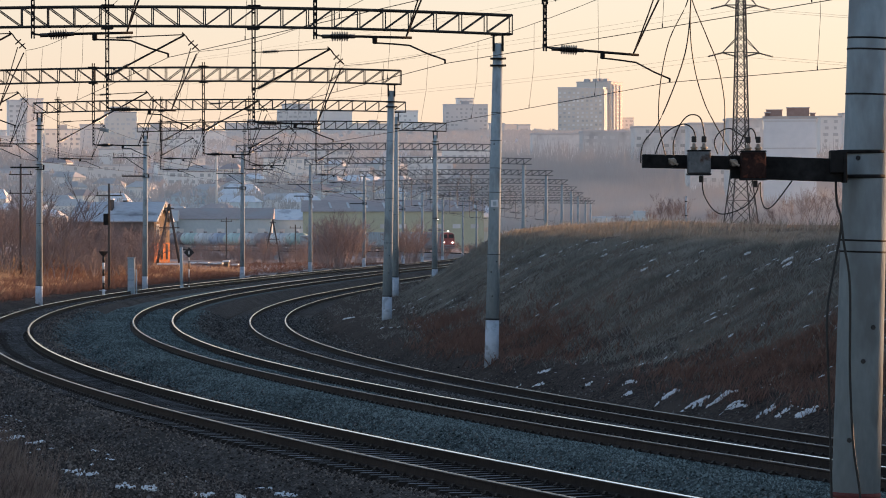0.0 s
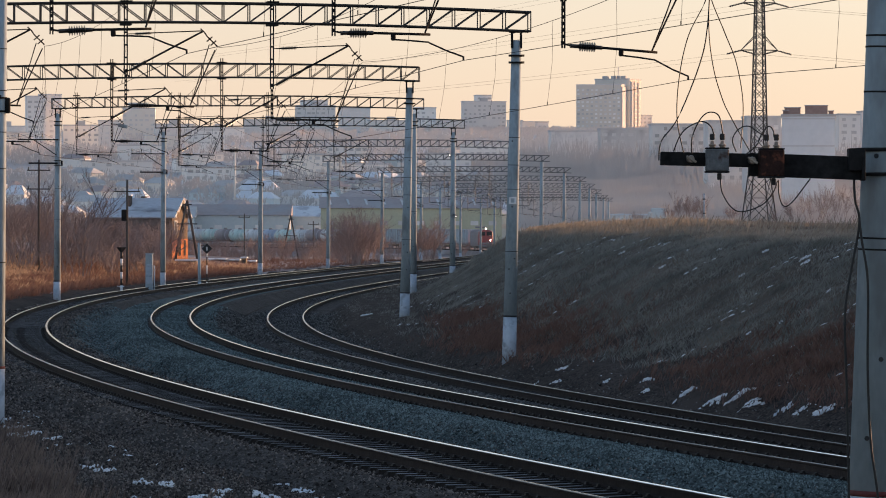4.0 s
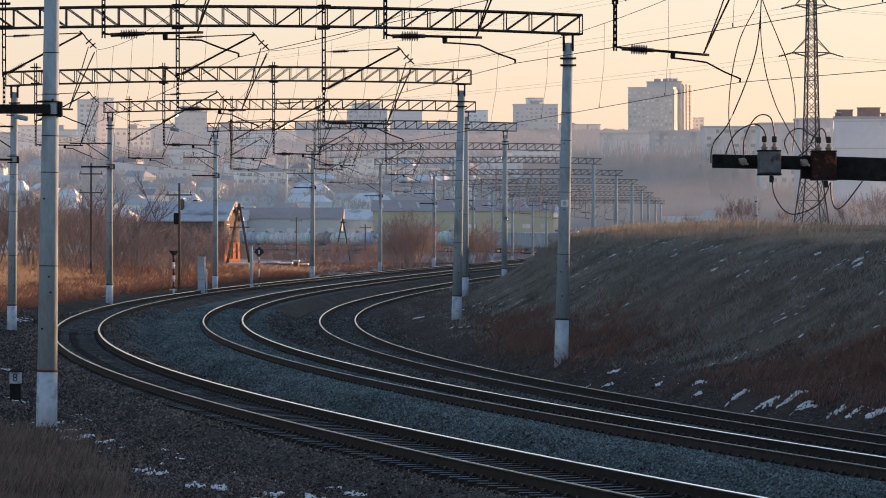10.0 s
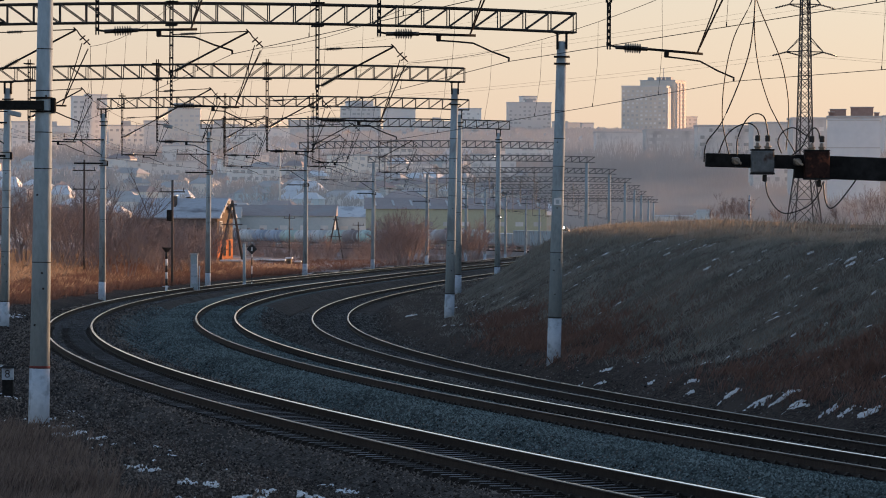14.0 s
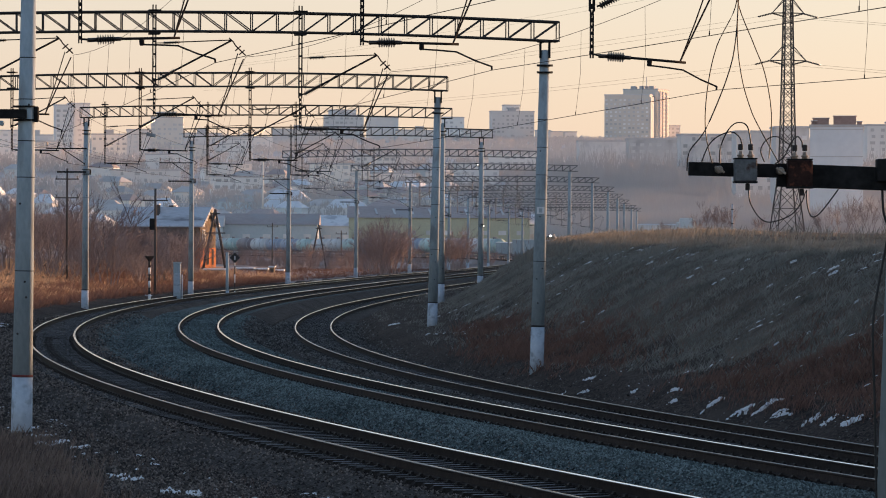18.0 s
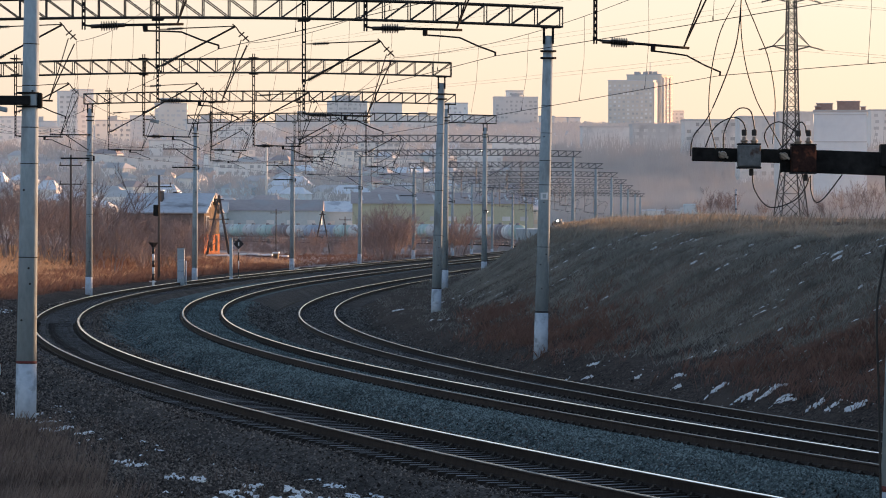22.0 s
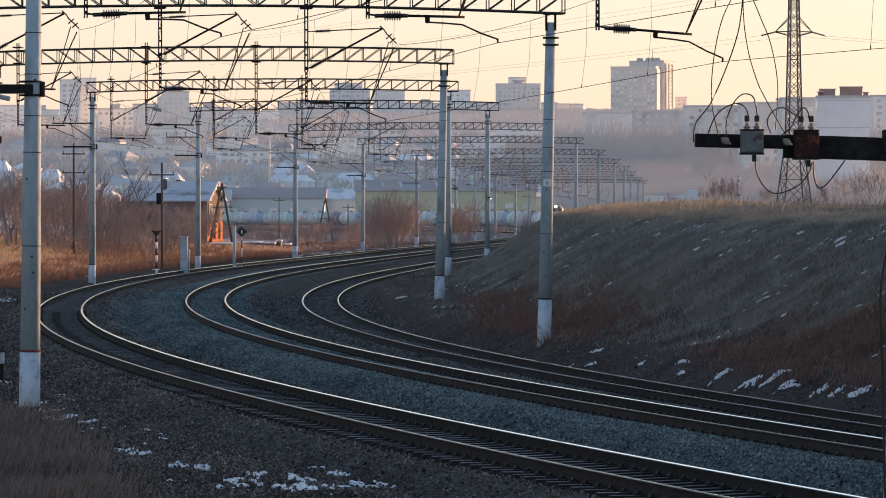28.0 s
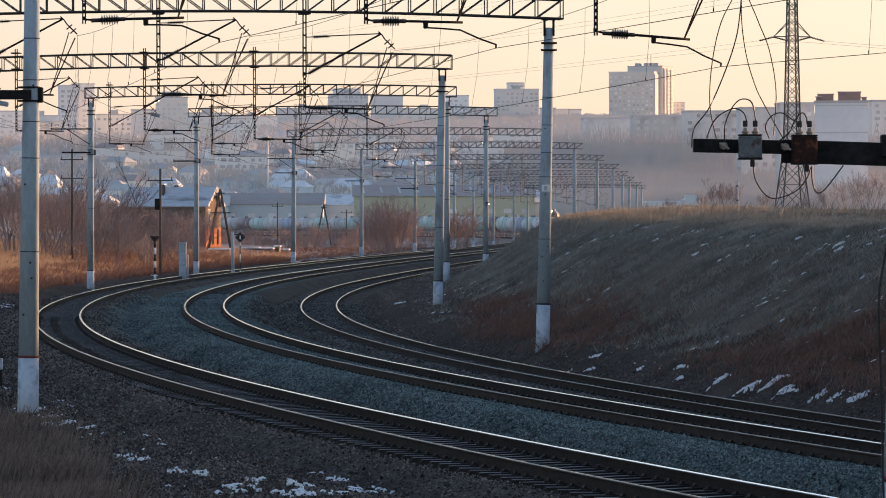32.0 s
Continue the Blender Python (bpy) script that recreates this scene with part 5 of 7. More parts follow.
def make_bushes():
    rng = random.Random(3)
    for i in range(62):
        y = rng.uniform(285, 380)
        x = -0.11 * y + (rng.uniform(-30, 372)) / 7209 * y
        s, u = near_line([x], [y])
        if u[0] > -8.5:
            continue
        bearing = 784 + x / y * 7209
        big = 0.72 if bearing > 265 else 1.0 if bearing > 150 else 1.25
        plant(x, y, rng.uniform(0.8, 1.55) * big, i, "bare brown bush at the edge of the field", "scrub behind the field")
    for i in range(20):
        y = rng.uniform(371, 380)
        x = (rng.uniform(268, 386) - 784) / 7209 * y
        plant(x, y, rng.uniform(0.85, 1.15) + 0.45 * (i % 5 == 0) * (x < -24.5), i, "bare brown bush against the wall of the house", "scrub behind the field", dark=i % 4 == 0)
    for i, (x, y, s) in enumerate(((-3.70, 430.0, 1.3), (-4.96, 436.0, 1.25), (-2.76, 433.0, 1.1), (-4.08, 426.0, 1.0), (-5.53, 438.0, 0.95), (-3.36, 440.0, 1.25), (-4.54, 442.0, 1.3), (3.52, 470.0, 1.3), (2.37, 474.0, 1.1), (4.23, 476.0, 1.0), (-8.37, 520.0, 0.8))):
        plant(x, y, s, i, "tall bare reddish bush beyond the tracks", "bushes beyond the tracks", True)
    for i, (x, y, s) in enumerate(((30.78, 430.0, 0.85), (32.59, 440.0, 0.8), (30.31, 445.0, 0.55), (34.84, 420.0, 0.5), (34.15, 330.0, 0.62), (34.36, 320.0, 0.7), (34.27, 345.0, 0.5), (27.50, 460.0, 0.4), (35.22, 315.0, 0.7), (37.51, 400.0, 0.35))):
        plant(x, y, s * (0.85 if y > 410 else 1.4), i, "bare brown bush on the plateau", "bushes on the plateau", y > 410)
    for i, (x, y, s) in enumerate(((-31.23, 335.0, 2.1), (-26.60, 330.0, 2.0), (-25.75, 340.0, 1.6), (-29.86, 345.0, 1.5), (-36.03, 340.0, 1.7))):
        plant(x, y, s, i, "tall dark bare bush behind the field", "scrub behind the field", dark=True)
    # added bushes, out of view, that keep the low sun off the crest
    for i in range(52):
        f, off = i / 51, rng.uniform(17, 25)
        plant(14.5 + 1.0 * f + off * 0.77, 106 + 94 * f + off * 0.64, rng.uniform(0.7, 0.95), i, "dense bush added out of view to shade the crest", "bushes on the plateau", True)
    for i in range(14):
        y = rng.uniform(410, 480)
        x = (rng.uniform(425, 700) - 784) / 7209 * y
        if near_line([x], [y])[1][0] < -7:
            plant(x, y, rng.uniform(0.22, 0.42), i, "low reddish bare bush beyond the tracks", "bushes beyond the tracks", True)
    for i in range(26):
        y = rng.uniform(440, 520)
        x = (rng.uniform(560, 900) - 784) / 7209 * y
        if near_line([x], [y])[1][0] < -7:
            plant(x, y, rng.uniform(0.4, 0.75), i, "low reddish bare bush beyond the tracks", "bushes beyond the tracks", True)
    for i in range(46):
        y = rng.uniform(500, 640)
        x = (rng.uniform(430, 880) - 784) / 7209 * y
        if near_line([x], [y])[1][0] < -9:
            plant(x, y, rng.uniform(0.3, 0.55), i, "low reddish bare bush beyond the tracks", "bushes beyond the tracks", True)
    for i in range(56):
        y = rng.uniform(560, 1080)
        x = (rng.uniform(380, 1000) - 784) / 7209 * y
        if near_line([x], [y])[1][0] > -9:
            continue
        plant(x, y, rng.uniform(0.5, 1.0), i, "hazy bare bush in the valley", "bushes in the valley", True)


make_bushes()


# ---- snow ----
def make_snow():
    rng = random.Random(8)
    by_the_bank = (((7.39, 93.75, -0.44), 0.21), ((7.82, 92.50, -0.31), 0.20), ((8.03, 90.75, -0.40), 0.25), ((7.93, 92.50, -0.24), 0.20), ((6.89, 96.25, -0.45), 0.18), ((7.00, 96.25, -0.37), 0.15), ((8.57, 88.50, -0.34), 0.15), ((8.70, 87.25, -0.44), 0.12), ((9.11, 86.25, -0.30), 0.25), ((6.16, 99.50, -0.55), 0.13), ((6.28, 101.00, -0.27), 0.13), ((4.61, 110.50, -0.30), 0.12), ((4.29, 108.75, -0.76), 0.10), ((4.03, 67.75, -0.53), 0.14), ((3.77, 110.50, -0.93), 0.10), ((-4.72, 63.75, -0.22), 0.21), ((-4.45, 63.00, -0.21), 0.24), ((-3.66, 60.00, -0.21), 0.28), ((-3.34, 59.50, -0.21), 0.24), ((-6.92, 92.50, -0.60), 0.18), ((-7.92, 88.00, -0.57), 0.14))
    on_the_cinders = (((-7.18, 76.75, -0.27), 0.20), ((-6.77, 74.00, -0.27), 0.24), ((-6.09, 73.00, -0.26), 0.17), ((-6.58, 74.75, -0.26), 0.15), ((-7.62, 79.75, -0.27), 0.14), ((-1.64, 64.25, -0.52), 0.21), ((-1.79, 57.50, -0.21), 0.21), ((-1.25, 62.50, -0.52), 0.29), ((-0.79, 60.50, -0.51), 0.35), ((-1.50, 55.75, -0.20), 0.35), ((-1.87, 55.25, -0.21), 0.28), ((-2.61, 56.25, -0.22), 0.32), ((-0.42, 61.75, -0.52), 0.21), ((-2.45, 58.00, -0.21), 0.14), ((-19.05, 179.75, -0.62), 0.49), ((-18.86, 183.25, -0.74), 0.28), ((-19.61, 238.00, -0.71), 0.35), ((-12.81, 119.00, -0.68), 0.21), ((-9.57, 91.50, -0.31), 0.21), ((2.84, 156.50, 0.46), 0.10), ((-1.18, 173.25, -0.40), 0.12))
    among_the_grass = (((7.69, 137.25, 2.25), 0.12), ((8.90, 134.25, 2.45), 0.10), ((9.07, 134.50, 2.52), 0.09), ((8.22, 125.00, 1.92), 0.09), ((9.80, 122.25, 2.41), 0.09), ((11.43, 120.50, 2.68), 0.12), ((10.57, 115.75, 2.44), 0.10), ((11.21, 111.00, 2.33), 0.14), ((11.15, 110.00, 2.23), 0.12), ((9.70, 113.50, 1.85), 0.07), ((11.08, 103.50, 1.61), 0.07), ((9.06, 104.00, 0.62), 0.06), ((9.80, 103.00, 0.89), 0.06), ((-17.77, 265.75, -0.79), 0.45), ((-20.81, 298.25, -0.71), 0.4), ((10.22, 147.00, 2.81), 0.12), ((5.44, 104.25, -0.44), 0.08), ((-4.68, 118.75, -0.68), 0.06), ((-1.49, 86.50, -0.58), 0.06))
    for (x, y, z), size in [(p, 0.47 * w) for p, w in by_the_bank] + [(p, 0.82 * w) for p, w in on_the_cinders] + [(p, 0.4 * w) for p, w in among_the_grass]:
        s0, u0 = near_line([x], [y])
        upslope = on_line(float(s0[0]))[3] + math.pi if u0[0] > 12 else None
        t = thing("snow_patch", "small patch of old snow lying on the ground", "snow", "patches of old snow")
        for k in range(22 if upslope else 13):
            bm = bmesh.new()
            bmesh.ops.create_uvsphere(bm, u_segments=10, v_segments=5, radius=1)
            cx, cy = x + rng.uniform(-1.2, 1.2) * size, y + rng.uniform(-3.2, 3.2) * size
            a = rng.uniform(0.05, 0.23) * size
            ang = rng.uniform(0, 3.1)
            stretch = 1.9
            if upslope:
                along, aside = rng.gauss(0, 1.3) * size, rng.gauss(0, 1.5) * size
                cx, cy = x - math.sin(upslope) * along + math.cos(upslope) * aside, y + math.cos(upslope) * along + math.sin(upslope) * aside
                a, ang, stretch = rng.uniform(0.04, 0.15) * size, upslope + rng.gauss(0, 0.15), rng.uniform(2.5, 6.0)
            for v in bm.verts:
                n1 = 1 + 1.0 * noise.noise(v.co * 2.8 + Vector((x + k * 7, y, 0)))
                p = v.co * n1
                px = p.x * a * math.cos(ang) - p.y * a * stretch * math.sin(ang)
                py = p.x * a * math.sin(ang) + p.y * a * stretch * math.cos(ang)
                v.co = Vector((cx + px, cy + py, p.z * 0.032))
            hs = on_ground([v.co.x for v in bm.verts], [v.co.y for v in bm.verts])
            for v, h in zip(bm.verts, hs):
                v.co.z += float(h) + 0.01
            part("snow_crust", bm, M["snow"], t)


make_snow()


def snow_flecks():
    """Small scraps of snow caught in the grass of the bank, in short slanting streaks."""
    rng = np.random.default_rng(77)
    n, per = 58, 6
    s, u = rng.uniform(-12, 120, n), rng.uniform(14.5, 21, n)
    s, u = np.repeat(s, per) + rng.normal(0, 0.2, n * per), np.repeat(u, per) + rng.normal(0, 0.42, n * per)
    x, y, h = (np.interp(s, LINE[:, 0], LINE[:, i]) for i in (1, 2, 3))
    px, py = x + np.sin(h) * u, y - np.cos(h) * u
    z = on_ground(px, py)
    shape = np.array([(1, 0, 0), (0.3, 0.9, 0), (-0.8, 0.6, 0), (-0.9, -0.5, 0), (0.2, -0.9, 0), (0.05, 0.0, 0.9)])
    size = rng.uniform(0.012, 0.034, n * per)
    v = shape[None] * size[:, None, None] * rng.uniform(0.5, 1.4, (n * per, 6, 1)) * np.array([3.4, 1.0, 1.0])
    c, sn = np.sin(h)[:, None], -np.cos(h)[:, None]
    v = np.stack([v[:, :, 0] * c - v[:, :, 1] * sn, v[:, :, 0] * sn + v[:, :, 1] * c, v[:, :, 2] + 0.4 * v[:, :, 0]], 2)
    verts = (v + np.stack([px, py, z + 0.09], 1)[:, None, :]).reshape(-1, 3)
    tris = np.array([(0, 1, 5), (1, 2, 5), (2, 3, 5), (3, 4, 5), (4, 0, 5)])
    faces = (tris[None] + np.arange(n * per)[:, None, None] * 6).reshape(-1, 3)
    tagged(mesh_of("snow_flecks", verts, faces, M["snow"]), "small scraps of old snow caught in the bank's grass", "snow", kind="stuff")


snow_flecks()


def snow_crumbs():
    """Crumbs and thin scraps of snow strewn over the cinders beside the outer track and along the foot of the bank."""
    rng = np.random.default_rng(78)
    n = 620
    s, u = rng.uniform(-6, 46, n), -3.2 - 6.0 * rng.random(n) ** 1.2
    s2, u2 = rng.uniform(22, 62, 150), rng.uniform(12.9, 14.6, 150)
    s, u = np.concatenate([s, s2]), np.concatenate([u, u2])
    x, y, h = (np.interp(s, LINE[:, 0], LINE[:, i]) for i in (1, 2, 3))
    px, py = x + np.sin(h) * u, y - np.cos(h) * u
    k = waves(px, py, 1.6) + rng.normal(0, 0.4, len(px)) > 0.1
    px, py = px[k], py[k]
    n = len(px)
    z = on_ground(px, py)
    a = np.arange(7) / 7 * 6.283
    ring = np.stack([np.cos(a), np.sin(a), 0 * a], 1)
    shape = np.concatenate([ring, [(0.05, 0.0, 0.55)]])
    size = rng.uniform(0.012, 0.03, n) * np.where(rng.random(n) > 0.9, 2.2, 1)
    v = shape[None] * size[:, None, None] * rng.uniform(0.5, 1.5, (n, 8, 1)) * rng.uniform(0.6, 1.6, (n, 1, 3))
    verts = (v + np.stack([px, py, z + 0.012], 1)[:, None, :]).reshape(-1, 3)
    tris = np.array([(i, (i + 1) % 7, 7) for i in range(7)])
    faces = (tris[None] + np.arange(n)[:, None, None] * 8).reshape(-1, 3)
    tagged(mesh_of("snow_crumbs", verts, faces, M["snow"]), "crumbs of old snow strewn over the cinders", "snow", kind="stuff")


snow_crumbs()


# ---- lineside posts and signs ----
def lineside():
    # wooden telegraph poles
    for (x, y), top, arms, words in (((-26.09, 300.0), 7.96, (7.17, 5.79), "weathered wooden telegraph pole with two cross-arms"),
                                     ((-17.64, 270.0), 6.22, (5.43,), "weathered wooden pole carrying a small dark box"),
                                     ((-11.82, 600.0), 3.22, (2.73, -0.44), "thin wooden pole with short cross-arms in the valley"),
                                     ((-22.34, 610.0), 4.32, (3.72,), "thin wooden pole in the valley")):
        g = ground_at(x, y)
        t = thing("telegraph_pole", words, "pole", "wooden poles beside the line")
        bm = bmesh.new()
        rod(bm, (x, y, g - 0.3), (x, y, top), 0.1, 0.075, 10)
        part("shaft", bm, M["wood"], t)
        for z in arms:
            bm = bmesh.new()
            bar(bm, (x - 0.85, y - 0.12, z), (x + 0.85, y - 0.12, z), 0.09)
            arm = part("cross_arm", bm, M["wood"], t)
            for k in (-0.75, 0.75):
                bm = bmesh.new()
                insulator(bm, (x + k, y - 0.12, z + 0.04), (x + k, y - 0.12, z + 0.26), 0.06, 3)
                part("pin_insulator", bm, M["insulator"], arm)
    bm = bmesh.new()
    x, y = -17.81, 269.7
    t = thing("pole_box", "dark iron box fixed to a wooden pole", "box")
    box(bm, (x, y, 3.86), (0.36, 0.3, 0.75), bevel=0.03)
    part("case", bm, M["iron"], t)
    # paired-leg poles
    for (x, y), top, wl, wr in (((-15.15, 600.0), 4.06, 1.6, 1.45), ((-19.14, 378.0), 5.34, 1.2, 1.05)):
        g = ground_at(x, y)
        t = thing("a_frame_pole", "weathered wooden pole on two splayed legs", "pole", "two-legged poles")
        for k in (-wl, wr):
            bm = bmesh.new()
            rod(bm, (x + k, y, g - 0.2), (x, y, top), 0.13, 0.1, 10)
            part("leg", bm, M["wood"], t)
        for f, w in ((0.93, 0.25), (0.62, 0.75)):
            bm = bmesh.new()
            z = g + (top - g) * f
            bar(bm, (x - w - 0.2, y - 0.12, z), (x + w + 0.2, y - 0.12, z), 0.1)
            part("cross_bar", bm, M["wood"], t)
    # banded marker post with a dark cap
    x, y = -15.81, 237.0
    g, top = ground_at(x, y), 1.70
    t = thing("marker_post", "black and white banded marker post with a dark cap", "marker post")
    n = 7
    for k in range(n):
        bm = bmesh.new()
        a, b = g + (top - g) * k / n, g + (top - g) * (k + 1) / n
        rod(bm, (x, y, a - (0.2 if k == 0 else 0)), (x, y, b), 0.075, sides=10)
        part("band", bm, M["white_paint" if k % 2 else "black_paint"], t)
    bm = bmesh.new()
    rod(bm, (x, y, top), (x, y, top + 0.28), 0.08, 0.3, 4)
    part("cap", bm, M["black_paint"], t)
    # pale concrete cabinet post with a thin stake
    x, y = -14.98, 250.0
    g = ground_at(x, y)
    t = thing("relay_cabinet", "pale upright concrete relay cabinet beside the track", "cabinet")
    bm = bmesh.new()
    box(bm, (x, y, (g + 1.46) / 2), (0.44, 0.4, 1.46 - g), bevel=0.02)
    part("body", bm, M["concrete"], t)
    bm = bmesh.new()
    box(bm, (x, y, 1.49), (0.5, 0.46, 0.06), bevel=0.01)
    part("lid", bm, M["concrete"], t)
    bm = bmesh.new()
    box(bm, (x, y - 0.206, (g + 1.46) / 2 + 0.05), (0.34, 0.012, 1.2), bevel=0.004)
    part("door", bm, M["whitewash"], t)
    x, y = -14.67, 250.0
    t = thing("stake", "thin pale concrete stake", "stake")
    bm = bmesh.new()
    rod(bm, (x, y, g - 0.2), (x, y, 0.76), 0.05, 0.045, 8)
    part("shaft", bm, M["whitewash"], t)
    # pale post and a diamond sign
    x, y = -12.66, 266.0
    g = ground_at(x, y)
    t = thing("pale_post", "pale round concrete post beside the track", "post")
    bm = bmesh.new()
    rod(bm, (x, y, g - 0.2), (x - 0.02, y, 2.05), 0.11, 0.1, 12)
    part("shaft", bm, M["concrete"], t)
    bm = bmesh.new()
    rod(bm, (x, y, g - 0.2), (x, y, g + 0.6), 0.118, 0.116, 12)
    part("painted_foot", bm, M["whitewash"], t)
    x, y = -12.36, 270.0
    g, zc = ground_at(x, y), 1.65
    t = thing("diamond_sign", "black diamond sign with a pale bar on a banded post", "sign")
    for k in range(5):
        bm = bmesh.new()
        a, b = g + (zc - g) * k / 5, g + (zc - g) * (k + 1) / 5
        rod(bm, (x, y, a - (0.2 if k == 0 else 0)), (x, y, b), 0.04, sides=8)
        part("band", bm, M["black_paint" if k % 2 else "white_paint"], t)
    bm = bmesh.new()
    box(bm, (x, y - 0.06, zc), (0.5, 0.03, 0.5), tilt=45, bevel=0.006)
    part("board", bm, M["black_paint"], t)
    bm = bmesh.new()
    box(bm, (x, y - 0.08, zc), (0.08, 0.012, 0.24), bevel=0.004)
    part("mark", bm, M["white_paint"], t)
    # the numbered stone
    x, y = -9.66, 91.5
    g = ground_at(x, y)
    k = y / 7209
    t = thing("numbered_post", "short dark post with a white capped number tablet", "marker post")
    bm = bmesh.new()
    box(bm, (x, y, g + 14 * k - 0.05), (19 * k, 15 * k, 30 * k + 0.1), bevel=0.01)
    part("stem", bm, M["iron"], t)
    bm = bmesh.new()
    box(bm, (x, y, g + 38 * k), (20 * k, 16 * k, 20 * k), bevel=0.006)
    part("tablet", bm, M["whitewash"], t)
    bm = bmesh.new()
    rod(bm, (x, y, g + 48 * k), (x, y, g + 53 * k), 15 * k, 8 * k, 4)
    part("cap", bm, M["iron"], t)
    cu = bpy.data.curves.new("number", "FONT")
    cu.body, cu.size, cu.extrude, cu.align_x, cu.align_y = "8", 20 * k, 0.002, "CENTER", "CENTER"
    cu.materials.append(M["black_paint"])
    ob = new("number", cu)
    ob.matrix_basis = pose(x, y - 8 * k - 0.004, g + 38 * k, 90, 0, 0)
    ob.parent = t


lineside()


# ---- the brick house and the sheds by it ----
def house():
    cx, cy = -24.2, 388.6
    g = ground_at(cx, cy)
    t = thing("brick_house", "orange brick house with a shade-brown boarded gable and snowy roof", "house", at=(cx, cy, g), turn=-17)
    long, deep, eave, ridge = 8.2, 4.3, 3.86, 5.44
    eave, ridge = eave - g, ridge - g
    floor = 1.65
    bm = bmesh.new()
    box(bm, (long / 2 - 0.3, 0, floor / 2 - 0.2), (0.6, deep, floor + 0.4))
    part("end_wall", bm, M["brick"], t, "orange brick end wall")
    bm = bmesh.new()
    box(bm, (-0.3, 0, floor / 2 - 0.2), (long - 0.62, deep - 0.06, floor + 0.4))
    part("side_wall", bm, M["side_plaster"], t, "dark blotched plaster side wall")
    sec = [(-deep / 2 + 0.03, floor), (deep / 2 - 0.03, floor), (deep / 2 - 0.03, eave), (0, ridge - 0.08), (-deep / 2 + 0.03, eave)]
    for x0, x1, mat, name, words in ((long / 2 - 0.6, long / 2 - 0.02, "shaded_boards", "gable_wall", "boarded gable coloured brown for shade"), (-long / 2 + 0.03, long / 2 - 0.61, "side_plaster", "upper_wall", "dark blotched plaster upper wall")):
        bm = bmesh.new()
        a, b = [bm.verts.new((x0, y, z)) for y, z in sec], [bm.verts.new((x1, y, z)) for y, z in sec]
        bm.faces.new(a[::-1])
        bm.faces.new(b)
        for i in range(5):
            bm.faces.new((a[i], a[(i + 1) % 5], b[(i + 1) % 5], b[i]))
        bmesh.ops.recalc_face_normals(bm, faces=bm.faces)
        part(name, bm, M[mat], t, words)
    for side in (-1, 1):
        bm = bmesh.new()
        slope = math.atan2(ridge - eave, deep / 2)
        w = math.hypot(ridge - eave, deep / 2) + 0.45
        r = bmesh.ops.create_cube(bm, size=1)
        bmesh.ops.transform(bm, matrix=Matrix.Translation((0, side * (deep / 4 + 0.13), (ridge + eave) / 2 - 0.04)) @ Matrix.Rotation(-side * slope, 4, "X") @ Matrix.Diagonal((long + 0.7, w, 0.12, 1)), verts=r["verts"])
        part("roof", bm, M["thin_roof_snow"], t, "roof slope under thin patchy snow")
    for side in (-1, 1):
        for k in range(6):
            f = (k + 0.5) / 6
            bm = bmesh.new()
            box(bm, (long / 2 + 0.3, side * (deep / 2 + 0.1) * (1 - f), eave - 0.12 + (ridge - eave) * f), (0.12, 0.22, 0.34), bevel=0.01)
            part("barge_board", bm, M["black_paint" if k % 2 else "white_paint"], t)
    for (y, z, w, h) in ((-0.2, 0.75, 0.4, 1.3), (1.2, 0.8, 0.3, 1.4), (-1.3, 2.7, 0.7, 1.3), (0.6, 2.6, 0.5, 0.9)):
        win = new("window")
        win.parent = t
        win.matrix_basis = pose(long / 2, y, z)
        bm = bmesh.new()
        box(bm, (0.01, 0, 0), (0.06, w, h))
        part("pane", bm, M["dark_glass"], win)
        bm = bmesh.new()
        for dy, dz, sy, sz in ((w / 2, 0, 0.08, h + 0.08), (-w / 2, 0, 0.08, h + 0.08), (0, h / 2, w, 0.08), (0, -h / 2, w + 0.1, 0.1), (0, 0, 0.05, h)):
            box(bm, (0.04, dy, dz), (0.06, sy, sz))
        part("frame", bm, M["white_paint" if y < -1 else "wood"], win)
    for x in (-2.2, -0.4, 1.6):
        win = new("window")
        win.parent = t
        win.matrix_basis = pose(x, -deep / 2, 1.5)
        bm = bmesh.new()
        box(bm, (0, -0.01, 0), (0.9, 0.06, 1.2))
        part("pane", bm, M["dark_glass"], win)
        bm = bmesh.new()
        for dx, dz, sx, sz in ((0.45, 0, 0.08, 1.3), (-0.45, 0, 0.08, 1.3), (0, 0.6, 0.9, 0.08), (0, -0.6, 1.0, 0.1), (0, 0.1, 0.05, 1.2)):
            box(bm, (dx, -0.04, dz), (sx, 0.06, sz))
        part("frame", bm, M["white_paint"], win)
    for x, y, top in ((-0.7, -0.9, ridge + 0.35), (0.3, 0.3, ridge + 0.3)):
        bm = bmesh.new()
        box(bm, (x, y, top - 0.8), (0.42, 0.42, 1.6), bevel=0.02)
        c = part("chimney", bm, M["wood"], t)
        bm = bmesh.new()
        box(bm, (x, y, top + 0.04), (0.54, 0.54, 0.1))
        part("cap", bm, M["roof_snow"], c)
    # low garages in a row, snow on their roofs
    for i, (x0, x1, ytop, ybase, d) in enumerate(((398, 437, 479, 486, 374), (455, 487, 477, 491, 402), (488, 512, 478, 491, 403), (514, 524, 474, 492, 400), (525, 540, 480, 491, 405))):
        k = d / 7209
        xa, xb = (x0 - 784) * k, (x1 - 784) * k
        z1 = 3.7 - (ytop - 402.3) * k
        gz = ground_at((xa + xb) / 2, d)
        t = thing("garage", "ochre plastered low shed" if i == 3 else "low dark shed with snow on its flat roof", "shed", "low sheds beyond the tracks")
        bm = bmesh.new()
